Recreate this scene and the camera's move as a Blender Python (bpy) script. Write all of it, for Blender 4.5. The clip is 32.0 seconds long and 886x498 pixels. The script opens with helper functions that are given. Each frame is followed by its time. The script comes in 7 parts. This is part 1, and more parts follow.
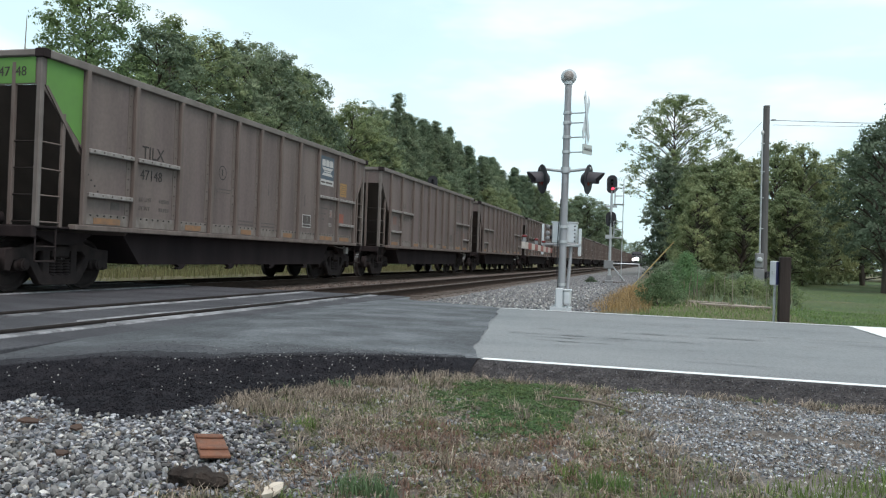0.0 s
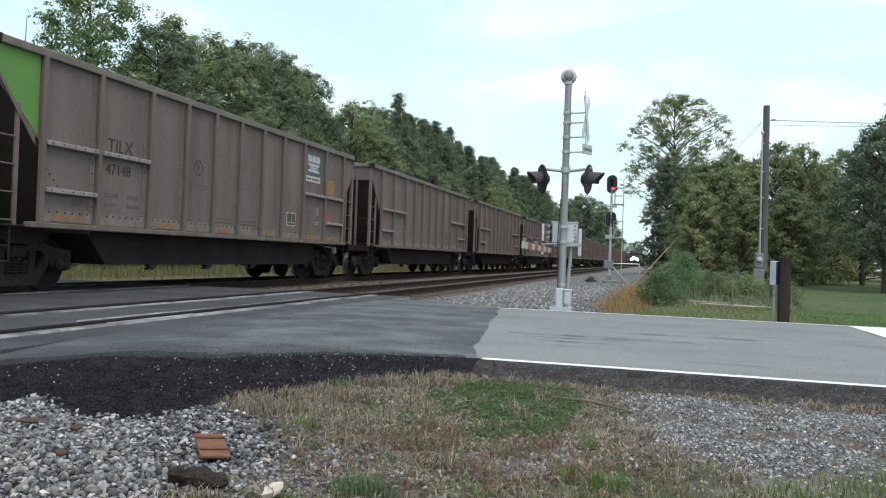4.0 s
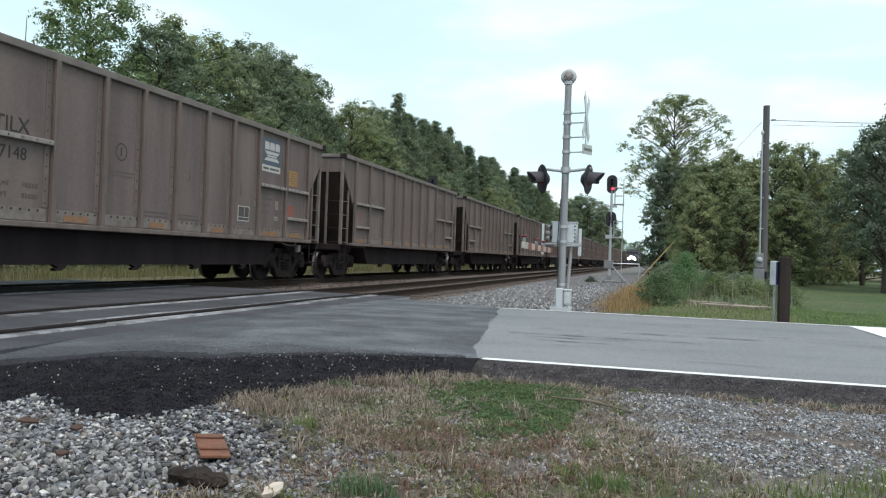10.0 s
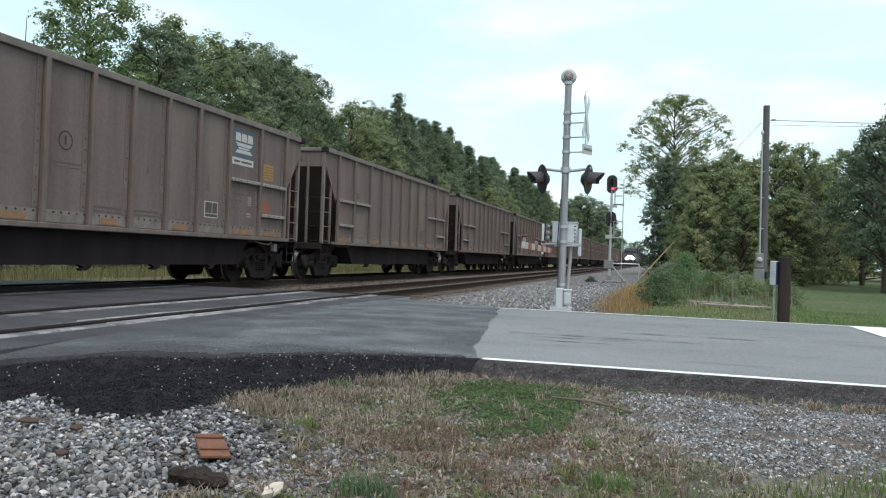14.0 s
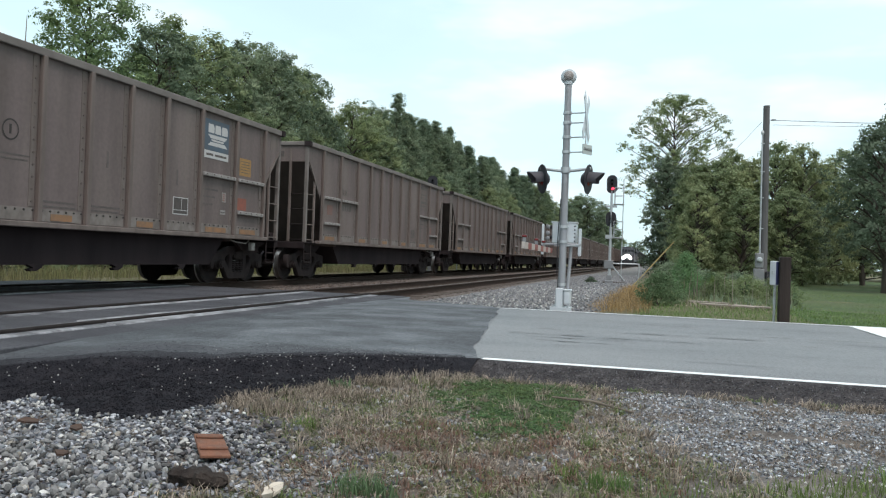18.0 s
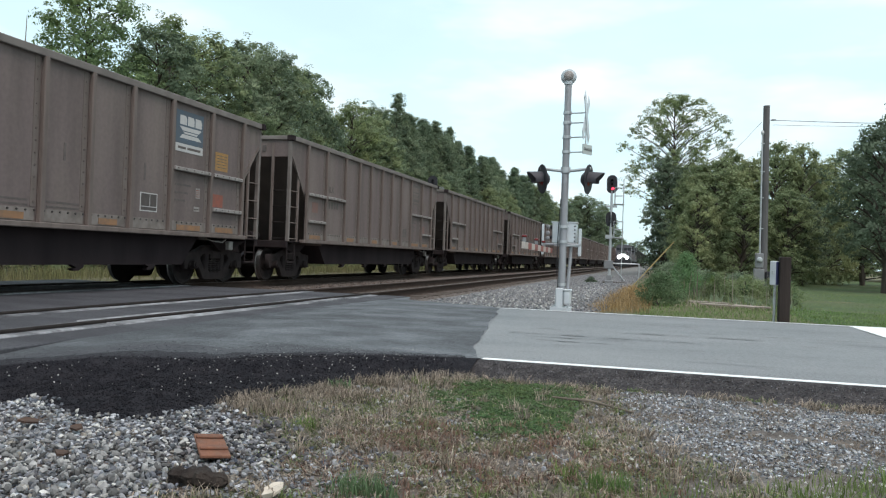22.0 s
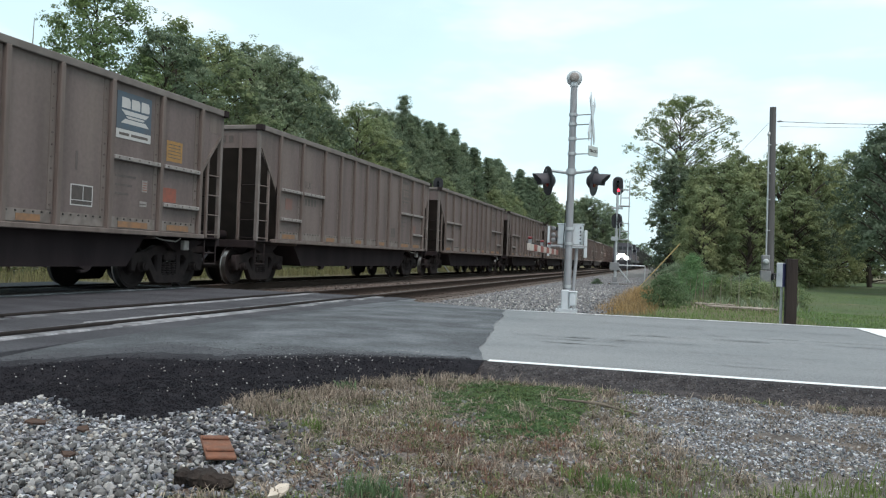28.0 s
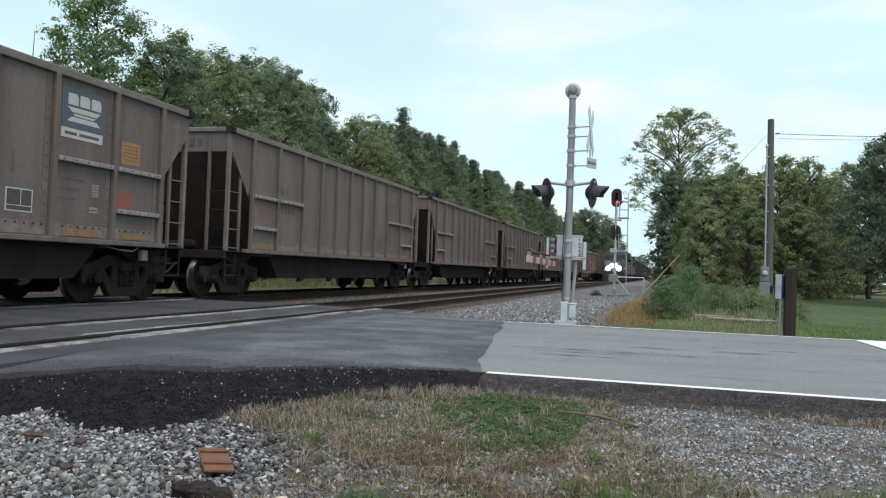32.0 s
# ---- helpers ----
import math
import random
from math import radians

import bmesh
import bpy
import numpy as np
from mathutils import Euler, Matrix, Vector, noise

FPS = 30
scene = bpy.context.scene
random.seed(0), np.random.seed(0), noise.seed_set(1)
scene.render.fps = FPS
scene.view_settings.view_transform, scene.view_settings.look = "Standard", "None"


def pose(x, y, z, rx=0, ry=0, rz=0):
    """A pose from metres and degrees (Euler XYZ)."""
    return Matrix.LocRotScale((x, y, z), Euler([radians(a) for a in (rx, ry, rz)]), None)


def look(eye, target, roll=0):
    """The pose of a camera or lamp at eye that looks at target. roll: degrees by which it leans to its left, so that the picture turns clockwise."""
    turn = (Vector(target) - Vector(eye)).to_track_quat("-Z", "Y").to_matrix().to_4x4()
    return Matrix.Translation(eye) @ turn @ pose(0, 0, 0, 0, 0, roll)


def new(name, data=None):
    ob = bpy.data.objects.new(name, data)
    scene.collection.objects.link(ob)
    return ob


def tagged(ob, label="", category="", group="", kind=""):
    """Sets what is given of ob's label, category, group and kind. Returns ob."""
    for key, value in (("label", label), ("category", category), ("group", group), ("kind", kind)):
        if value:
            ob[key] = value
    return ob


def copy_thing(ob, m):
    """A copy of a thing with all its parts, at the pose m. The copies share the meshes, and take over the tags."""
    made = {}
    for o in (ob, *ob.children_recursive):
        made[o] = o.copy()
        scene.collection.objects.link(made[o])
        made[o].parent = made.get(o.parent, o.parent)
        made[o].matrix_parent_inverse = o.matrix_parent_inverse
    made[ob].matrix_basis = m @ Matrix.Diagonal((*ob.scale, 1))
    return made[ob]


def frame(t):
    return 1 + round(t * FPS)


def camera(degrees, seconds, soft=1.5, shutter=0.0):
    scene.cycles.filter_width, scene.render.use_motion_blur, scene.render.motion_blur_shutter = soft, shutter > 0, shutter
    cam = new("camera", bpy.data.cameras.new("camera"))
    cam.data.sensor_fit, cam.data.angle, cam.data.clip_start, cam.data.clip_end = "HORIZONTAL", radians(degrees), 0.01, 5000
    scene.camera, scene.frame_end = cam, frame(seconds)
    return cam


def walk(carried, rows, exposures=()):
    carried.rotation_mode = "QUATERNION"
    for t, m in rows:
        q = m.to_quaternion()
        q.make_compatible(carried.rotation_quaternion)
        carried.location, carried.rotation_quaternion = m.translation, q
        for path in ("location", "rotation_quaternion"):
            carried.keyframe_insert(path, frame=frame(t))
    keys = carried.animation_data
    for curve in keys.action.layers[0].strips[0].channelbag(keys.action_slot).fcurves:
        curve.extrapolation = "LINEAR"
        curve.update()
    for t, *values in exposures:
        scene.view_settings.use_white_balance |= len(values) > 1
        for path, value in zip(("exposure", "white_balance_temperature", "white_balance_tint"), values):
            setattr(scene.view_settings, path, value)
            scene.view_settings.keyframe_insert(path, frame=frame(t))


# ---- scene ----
import functools
EYE = (0.0, 0.0, 0.844)


def aim(left, up):
    """Camera pose: yaw to the left of the track's line and tilt upwards, in degrees."""
    a, b = radians(left), radians(up)
    way = Vector((-math.sin(a) * math.cos(b), math.cos(a) * math.cos(b), math.sin(b)))
    return look(EYE, Vector(EYE) + way * 10, 2.049)


cam = camera(58.07, 32.0, soft=1.2)
walk(cam, [
    (0.0, aim(15.119, 0.486)), (12.0, aim(15.119, 0.486)), (23.0, aim(15.12, 0.486)), (24.5, aim(15.14, 0.486)),
    (25.5, aim(15.18, 0.495)), (27.5, aim(15.36, 0.54)), (28.0, aim(15.525, 0.60)), (28.5, aim(15.53, 0.65)),
    (29.0, aim(15.51, 0.77)), (29.5, aim(15.505, 1.08)), (30.0, aim(15.51, 1.27)), (30.5, aim(15.52, 1.345)),
    (31.0, aim(15.52, 1.41)), (31.5, aim(15.50, 1.44)), (32.0, aim(15.48, 1.45))],
     [(0.0, 0.44), (25.0, 0.44), (28, 0.44), (29, 0.42), (30, 0.36), (32, 0.32)])

# ---- light ----
SUN_UP, SUN_FROM = 58.0, 140.0     # degrees above the horizon; compass from +y clockwise
world = bpy.data.worlds.new("world")
scene.world = world
world.use_nodes = True
wn, wl = world.node_tree.nodes, world.node_tree.links
wn.clear()
w_out = wn.new("ShaderNodeOutputWorld")
w_bg = wn.new("ShaderNodeBackground")
w_sky = wn.new("ShaderNodeTexSky")
w_sky.sky_type, w_sky.sun_disc = "NISHITA", False
w_sky.sun_elevation, w_sky.sun_rotation = radians(SUN_UP), radians(SUN_FROM)
w_dim = wn.new("ShaderNodeVectorMath")
w_dim.operation = "SCALE"
w_dim.inputs["Scale"].default_value = 0.10
w_co = wn.new("ShaderNodeTexCoord")
w_map = wn.new("ShaderNodeMapping")
w_map.inputs["Scale"].default_value = (1.6, 1.6, 5.0)
w_noise = wn.new("ShaderNodeTexNoise")
w_noise.inputs["Scale"].default_value, w_noise.inputs["Detail"].default_value = 1.3, 5.0
w_ramp = wn.new("ShaderNodeMapRange")
w_ramp.inputs["From Min"].default_value, w_ramp.inputs["From Max"].default_value = 0.34, 0.68
w_ramp.inputs["To Min"].default_value, w_ramp.inputs["To Max"].default_value = 0.76, 0.99
w_mix = wn.new("ShaderNodeMix")
w_mix.data_type = "RGBA"
w_patch = wn.new("ShaderNodeTexNoise")
w_patch.inputs["Scale"].default_value, w_patch.inputs["Detail"].default_value = 2.6, 4.0
w_lift = wn.new("ShaderNodeMapRange")
w_lift.inputs["From Min"].default_value, w_lift.inputs["From Max"].default_value = 0.46, 0.64
w_cloud = wn.new("ShaderNodeMix")
w_cloud.data_type = "RGBA"
w_cloud.inputs["A"].default_value, w_cloud.inputs["B"].default_value = (0.635, 0.84, 0.905, 1), (0.80, 0.875, 0.905, 1)
wl.new(w_map.outputs[0], w_patch.inputs["Vector"])
wl.new(w_patch.outputs[0], w_lift.inputs["Value"])
wl.new(w_lift.outputs[0], w_cloud.inputs["Factor"])
wl.new(w_cloud.outputs["Result"], w_mix.inputs["B"])
wl.new(w_sky.outputs[0], w_dim.inputs[0])
wl.new(w_co.outputs["Generated"], w_map.inputs[0])
wl.new(w_map.outputs[0], w_noise.inputs["Vector"])
wl.new(w_noise.outputs[0], w_ramp.inputs["Value"])
wl.new(w_ramp.outputs[0], w_mix.inputs["Factor"])
wl.new(w_dim.outputs[0], w_mix.inputs["A"])
wl.new(w_mix.outputs["Result"], w_bg.inputs["Color"])
w_bg.inputs["Strength"].default_value = 1.0
wl.new(w_bg.outputs[0], w_out.inputs[0])

sun = new("sun", bpy.data.lights.new("sun", "SUN"))
sun.data.energy, sun.data.angle, sun.data.color = 1.65, radians(28), (1.0, 0.85, 0.825)
_az = radians(SUN_FROM)
sun.matrix_world = look((30 * math.sin(_az), 30 * math.cos(_az), 30 * math.tan(radians(SUN_UP))), (0, 0, 0))


# ---- materials ----
def material(name, colour, rough=0.8, metal=0.0, second=None, scale=4.0, detail=6.0, amount=0.5, third=None, third_scale=0.6,
             third_amount=0.4, bump=0.0, bump_scale=30.0, island=0.0, glow=0.0, streak=1.0, spec=0.3, along=1.0, pieces=None, fine=0.0, fine_scale=40.0):
    """A two-scale noise material in world-sized units; island: brightness spread between loose pieces."""
    mat = bpy.data.materials.new(name)
    mat.use_nodes = True
    n, l = mat.node_tree.nodes, mat.node_tree.links
    bsdf = n["Principled BSDF"]
    bsdf.inputs["Roughness"].default_value, bsdf.inputs["Metallic"].default_value = rough, metal
    bsdf.inputs["Specular IOR Level"].default_value = spec
    co = n.new("ShaderNodeTexCoord")
    mp = n.new("ShaderNodeMapping")
    mp.inputs["Scale"].default_value = (1 / along, 1, 1 / streak)
    l.new(co.outputs["Object"], mp.inputs[0])

    def noisy(sc, dt, lo, hi):
        t = n.new("ShaderNodeTexNoise")
        t.inputs["Scale"].default_value, t.inputs["Detail"].default_value = sc, dt
        l.new(mp.outputs[0], t.inputs["Vector"])
        r = n.new("ShaderNodeMapRange")
        r.inputs["From Min"].default_value, r.inputs["From Max"].default_value = lo, hi
        l.new(t.outputs[0], r.inputs["Value"])
        return r.outputs[0]

    def mix(a, b, fac, k):
        m = n.new("ShaderNodeMix")
        m.data_type = "RGBA"
        if isinstance(a, tuple):
            m.inputs["A"].default_value = (*a, 1)
        else:
            l.new(a, m.inputs["A"])
        m.inputs["B"].default_value = (*b, 1)
        s = n.new("ShaderNodeMath")
        s.operation = "MULTIPLY"
        l.new(fac, s.inputs[0])
        s.inputs[1].default_value = k
        l.new(s.outputs[0], m.inputs["Factor"])
        return m.outputs["Result"]

    out = mix(colour, second or tuple(c * 0.65 for c in colour), noisy(scale, detail, 0.35, 0.65), amount)
    if third:
        out = mix(out, third, noisy(third_scale, 4.0, 0.48, 0.68), third_amount)
    if fine:
        # small grain: darker and lighter specks
        sp = n.new("ShaderNodeTexNoise")
        sp.inputs["Scale"].default_value, sp.inputs["Detail"].default_value = fine_scale, 3.0
        l.new(co.outputs["Object"], sp.inputs["Vector"])
        sr = n.new("ShaderNodeMapRange")
        sr.inputs["From Min"].default_value, sr.inputs["From Max"].default_value = 0.3, 0.7
        sr.inputs["To Min"].default_value, sr.inputs["To Max"].default_value = 1 - fine, 1 + fine
        l.new(sp.outputs[0], sr.inputs["Value"])
        sh = n.new("ShaderNodeHueSaturation")
        l.new(sr.outputs[0], sh.inputs["Value"])
        l.new(out, sh.inputs["Color"])
        out = sh.outputs[0]
    if pieces:
        # a colour for each loose piece, from a short palette
        geo = n.new("ShaderNodeNewGeometry")
        ramp = n.new("ShaderNodeValToRGB")
        ramp.color_ramp.interpolation = "LINEAR"
        while len(ramp.color_ramp.elements) < len(pieces):
            ramp.color_ramp.elements.new(0.5)
        for i, c in enumerate(pieces):
            ramp.color_ramp.elements[i].position = i / (len(pieces) - 1)
            ramp.color_ramp.elements[i].color = (*c, 1)
        l.new(geo.outputs["Random Per Island"], ramp.inputs[0])
        m = n.new("ShaderNodeMix")
        m.data_type, m.blend_type = "RGBA", "MULTIPLY"
        m.inputs["Factor"].default_value = 1.0
        l.new(out, m.inputs["A"])
        l.new(ramp.outputs[0], m.inputs["B"])
        out = m.outputs["Result"]
    if island:
        geo = n.new("ShaderNodeNewGeometry")
        r = n.new("ShaderNodeMapRange")
        r.inputs["To Min"].default_value, r.inputs["To Max"].default_value = 1 - island, 1 + island
        l.new(geo.outputs["Random Per Island"], r.inputs["Value"])
        hsv = n.new("ShaderNodeHueSaturation")
        l.new(r.outputs[0], hsv.inputs["Value"])
        l.new(out, hsv.inputs["Color"])
        out = hsv.outputs[0]
    l.new(out, bsdf.inputs["Base Color"])
    if bump:
        t = n.new("ShaderNodeTexNoise")
        t.inputs["Scale"].default_value, t.inputs["Detail"].default_value = bump_scale, 5.0
        l.new(mp.outputs[0], t.inputs["Vector"])
        b = n.new("ShaderNodeBump")
        b.inputs["Strength"].default_value, b.inputs["Distance"].default_value = bump, 0.02
        l.new(t.outputs[0], b.inputs["Height"])
        l.new(b.outputs[0], bsdf.inputs["Normal"])
    if glow:
        bsdf.inputs["Emission Color"].default_value = (*colour, 1)
        bsdf.inputs["Emission Strength"].default_value = glow
    return mat


def leafy(name, colour, other, spread=0.26, light=None, through_light=0.45, varied=0.0):
    """Foliage: colour varies from leaf to leaf, from bough to bough and from plant to plant; light comes through a little."""
    mat = material(name, colour, 0.7, second=other, scale=0.7, amount=0.9, third=light, third_scale=0.42, third_amount=0.75, island=spread, spec=0.2)
    n, l = mat.node_tree.nodes, mat.node_tree.links
    bsdf = n["Principled BSDF"]
    out = bsdf.inputs["Base Color"].links[0].from_socket
    if varied:
        info, mr1, mr2, hs = (n.new("ShaderNode" + k) for k in ("ObjectInfo", "MapRange", "MapRange", "HueSaturation"))
        mr1.inputs["To Min"].default_value, mr1.inputs["To Max"].default_value = 1 - varied, 1 + varied
        mr2.inputs["To Min"].default_value, mr2.inputs["To Max"].default_value = 0.512, 0.492
        l.new(info.outputs["Random"], mr1.inputs["Value"])
        l.new(info.outputs["Random"], mr2.inputs["Value"])
        l.new(mr1.outputs[0], hs.inputs["Value"])
        l.new(mr2.outputs[0], hs.inputs["Hue"])
        l.new(out, hs.inputs["Color"])
        out = hs.outputs[0]
        l.new(out, bsdf.inputs["Base Color"])
    tr = n.new("ShaderNodeBsdfTranslucent")
    l.new(out, tr.inputs["Color"])
    ms = n.new("ShaderNodeMixShader")
    ms.inputs[0].default_value = through_light
    l.new(bsdf.outputs[0], ms.inputs[1])
    l.new(tr.outputs[0], ms.inputs[2])
    l.new(ms.outputs[0], n["Material Output"].inputs["Surface"])
    return mat


M_GROUND = material("soil and turf", (0.11, 0.105, 0.055), 0.95, second=(0.16, 0.13, 0.085), scale=3.0, amount=0.8, third=(0.06, 0.085, 0.03),
                    third_scale=0.25, third_amount=0.75, bump=0.8, bump_scale=25)
M_LAWN = material("mown lawn", (0.055, 0.088, 0.032), 0.95, second=(0.078, 0.100, 0.040), scale=0.5, amount=0.9, third=(0.105, 0.10, 0.055), third_scale=0.22, third_amount=0.7, bump=0.6, bump_scale=60, fine=0.3, fine_scale=9)
M_DIRT = material("gravelly dirt", (0.185, 0.161, 0.144), 0.95, second=(0.085, 0.072, 0.063), scale=6, amount=0.9, third=(0.22, 0.205, 0.19), third_scale=1.5, bump=0.8, bump_scale=60, fine=0.35, fine_scale=60)
M_ROAD = material("worn grey asphalt", (0.225, 0.236, 0.24), 0.85, second=(0.18, 0.19, 0.196), scale=1.2, amount=0.8, third=(0.24, 0.245, 0.248), third_scale=0.5, along=3.5,
                  bump=0.6, bump_scale=130, spec=0.4, fine=0.2, fine_scale=45)
M_PATCH = material("newer dark asphalt", (0.066, 0.070, 0.077), 0.8, second=(0.150, 0.161, 0.172), scale=1.7, detail=9.0, amount=0.95, third=(0.040, 0.042, 0.046), third_scale=0.7,
                   third_amount=0.75, along=1.15, bump=0.8, bump_scale=110, spec=0.4, fine=0.35, fine_scale=38)
M_CRUMB = material("loose black asphalt", (0.0165, 0.0160, 0.0195), 0.9, second=(0.032, 0.030, 0.034), spec=0.06, scale=9, amount=0.7, bump=1.0, bump_scale=70)
M_EDGE = material("dark rolled asphalt edge", (0.040, 0.040, 0.045), 0.9, second=(0.026, 0.026, 0.030), scale=5, amount=0.9, third=(0.060, 0.062, 0.067), third_scale=1.6, bump=0.6, bump_scale=90, spec=0.15, fine=0.3, fine_scale=35)
M_EDGE2 = material("stained grey asphalt edge", (0.052, 0.053, 0.059), 0.85, second=(0.078, 0.081, 0.088), scale=2.4, detail=9.0, amount=0.9, third=(0.042, 0.043, 0.047), third_scale=1.3, along=1.1, bump=0.6, bump_scale=90, fine=0.3, fine_scale=35)
M_DARKER = [material("darker asphalt", (0.064, 0.068, 0.075), 0.8, second=(a, a * 1.07, a * 1.15), scale=1.7, detail=9.0, amount=0.95, third=(0.040, 0.042, 0.046), third_scale=0.9, third_amount=0.75, along=1.15,
                     bump=0.8, bump_scale=110, spec=0.4, fine=0.35, fine_scale=38) for a in (0.128, 0.106, 0.086)]
M_NAVY = material("dark blue box side", (0.045, 0.05, 0.12), 0.5, second=(0.035, 0.04, 0.09), scale=6)
# rail steel with the shade of the crossing's flangeways put into its colour
M_RAIL_SHADED = material("rail steel darkened for shade", (0.020, 0.0165, 0.0155), 0.85, second=(0.034, 0.028, 0.026), scale=6, amount=0.7, spec=0.15)
M_SHOULDER = material("darker asphalt edge", (0.044, 0.041, 0.043), 0.95, second=(0.085, 0.078, 0.078), spec=0.06, scale=14, amount=0.9, third=(0.028, 0.026, 0.027), third_scale=5.0, third_amount=0.7, bump=0.9, bump_scale=60, fine=0.4, fine_scale=55)
M_INFILL = material("dark asphalt infill", (0.064, 0.063, 0.071), 0.8, second=(0.036, 0.035, 0.040), scale=1.2, amount=0.9, third=(0.092, 0.093, 0.100), third_scale=1.6, along=2.0, bump=0.5, bump_scale=90, fine=0.3, fine_scale=30)
M_CRACK = material("tar-dark crack", (0.150, 0.155, 0.158), 0.9, second=(0.205, 0.212, 0.215), scale=9, amount=0.95)
M_LINE = material("worn white road paint", (0.80, 0.81, 0.80), 0.7, second=(0.62, 0.63, 0.63), scale=14, amount=0.5, bump=0.2)
STONE_TONES = [(0.024, 0.025, 0.030), (0.16, 0.157, 0.155), (0.060, 0.066, 0.080), (0.33, 0.325, 0.315), (0.09, 0.10, 0.108), (0.27, 0.24, 0.19), (0.18, 0.193, 0.212), (0.58, 0.575, 0.565), (0.080, 0.072, 0.066), (0.24, 0.26, 0.258)]
M_STONE = material("grey ballast stone", (1.06, 1.09, 1.16), 0.9, second=(0.66, 0.67, 0.71), scale=22, amount=0.8, pieces=STONE_TONES)
M_STONE_FAR = material("grey shoulder stone", (1.25, 1.27, 1.32), 0.9, second=(0.85, 0.86, 0.9), scale=12, amount=0.8, pieces=[(0.09, 0.09, 0.094), (0.17, 0.168, 0.165), (0.13, 0.133, 0.136), (0.24, 0.237, 0.23), (0.15, 0.155, 0.158), (0.20, 0.185, 0.165), (0.30, 0.295, 0.285), (0.12, 0.115, 0.11)])
M_GRITMIX = material("mixed dark grit", (0.42, 0.41, 0.43), 0.9, second=(0.28, 0.27, 0.29), scale=22, amount=0.8, pieces=STONE_TONES)
M_STONE_W = material("pale limestone", (0.46, 0.45, 0.42), 0.9, second=(0.30, 0.29, 0.28), scale=18, amount=0.7, island=0.4)
M_STONE_B = material("rust-stained ballast", (0.165, 0.132, 0.113), 0.95, second=(0.092, 0.075, 0.066), scale=9, amount=0.8, island=0.4)
M_BALLAST = material("ballast bed", (0.22, 0.21, 0.20), 0.95, second=(0.085, 0.08, 0.075), scale=26, amount=0.9, bump=1.0, bump_scale=22)
M_BALLAST_B = material("rusty ballast bed", (0.150, 0.120, 0.103), 0.95, second=(0.080, 0.066, 0.058), scale=20, amount=0.9, bump=1.0, bump_scale=22)
M_TIE = material("weathered tie", (0.09, 0.07, 0.058), 0.95, second=(0.05, 0.041, 0.035), scale=8, amount=0.8, bump=0.5)
M_RAIL = material("rusty rail steel", (0.050, 0.036, 0.029), 0.9, 0.0, spec=0.1, second=(0.030, 0.022, 0.018), scale=10, amount=0.7)
M_RAILTOP = material("worn rail head", (0.12, 0.10, 0.093), 0.55, 0.3, second=(0.07, 0.058, 0.053), scale=4, amount=0.7)
M_PANEL = material("crossing concrete", (0.32, 0.32, 0.33), 0.85, second=(0.13, 0.13, 0.136), scale=5, amount=0.95, third=(0.06, 0.06, 0.065), third_scale=0.9, third_amount=0.95, bump=0.4, fine=0.25, fine_scale=25)
M_RUBBER = material("flangeway rubber", (0.018, 0.018, 0.019), 0.7)
M_CAR = material("dusty grey-brown car side", (0.149, 0.117, 0.111), 0.8, 0.0, second=(0.108, 0.087, 0.079), scale=2.2, amount=0.85, third=(0.180, 0.148, 0.131), third_scale=1.3,
                 third_amount=0.65, streak=7.0, bump=0.15, bump_scale=8, fine=0.07, fine_scale=14)
M_CARRIB = material("dusty side post", (0.158, 0.129, 0.115), 0.8, 0.0, second=(0.102, 0.081, 0.071), scale=5, amount=0.85, streak=4)
M_CHORD = material("pale dusty top chord", (0.178, 0.158, 0.144), 0.75, 0.0, second=(0.118, 0.103, 0.093), scale=3, amount=0.7)
M_RIVET = material("rust-dark rivet", (0.075, 0.058, 0.049), 0.8, second=(0.16, 0.137, 0.122), scale=3, amount=0.9)
M_STEP = material("pale galvanised step", (0.29, 0.27, 0.255), 0.7, 0.1, second=(0.15, 0.135, 0.123), scale=9, amount=0.6)
M_STRIP = material("chalky lower strip", (0.205, 0.180, 0.162), 0.8, second=(0.115, 0.098, 0.087), scale=6, amount=0.8)
M_ORANGE = material("faded orange reflector", (0.27, 0.145, 0.072), 0.7, second=(0.15, 0.105, 0.078), scale=7, amount=0.7)
M_YELLOW = material("faded yellow placard", (0.34, 0.19, 0.06), 0.7, second=(0.19, 0.125, 0.065), scale=9, amount=0.6)
M_RED = material("faded red placard", (0.26, 0.085, 0.058), 0.7, second=(0.16, 0.078, 0.06), scale=9, amount=0.6)
M_REDFAINT = material("rubbed-out red placard", (0.185, 0.100, 0.083), 0.75, second=(0.15, 0.105, 0.092), scale=9, amount=0.8)
M_GREEN = material("bright green panel", (0.115, 0.26, 0.06), 0.65, second=(0.10, 0.20, 0.06), scale=3, amount=0.6)
M_BLUE = material("blue emblem panel", (0.075, 0.105, 0.135), 0.7, second=(0.09, 0.10, 0.112), scale=6, amount=0.6)
M_WHITE = material("white decal", (0.43, 0.42, 0.405), 0.6, second=(0.48, 0.47, 0.45), scale=9, amount=0.6)
M_BLACKPAINT = material("dark lettering", (0.045, 0.04, 0.037), 0.7)
M_DULLBLACK = material("dusty black panel", (0.066, 0.058, 0.054), 0.75, second=(0.09, 0.078, 0.071), scale=9, amount=0.8)
M_FADED = material("faded stencil", (0.088, 0.076, 0.069), 0.75, second=(0.12, 0.102, 0.092), scale=12, amount=0.9)
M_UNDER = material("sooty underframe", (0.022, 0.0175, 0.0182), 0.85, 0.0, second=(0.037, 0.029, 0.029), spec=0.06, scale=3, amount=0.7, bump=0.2)
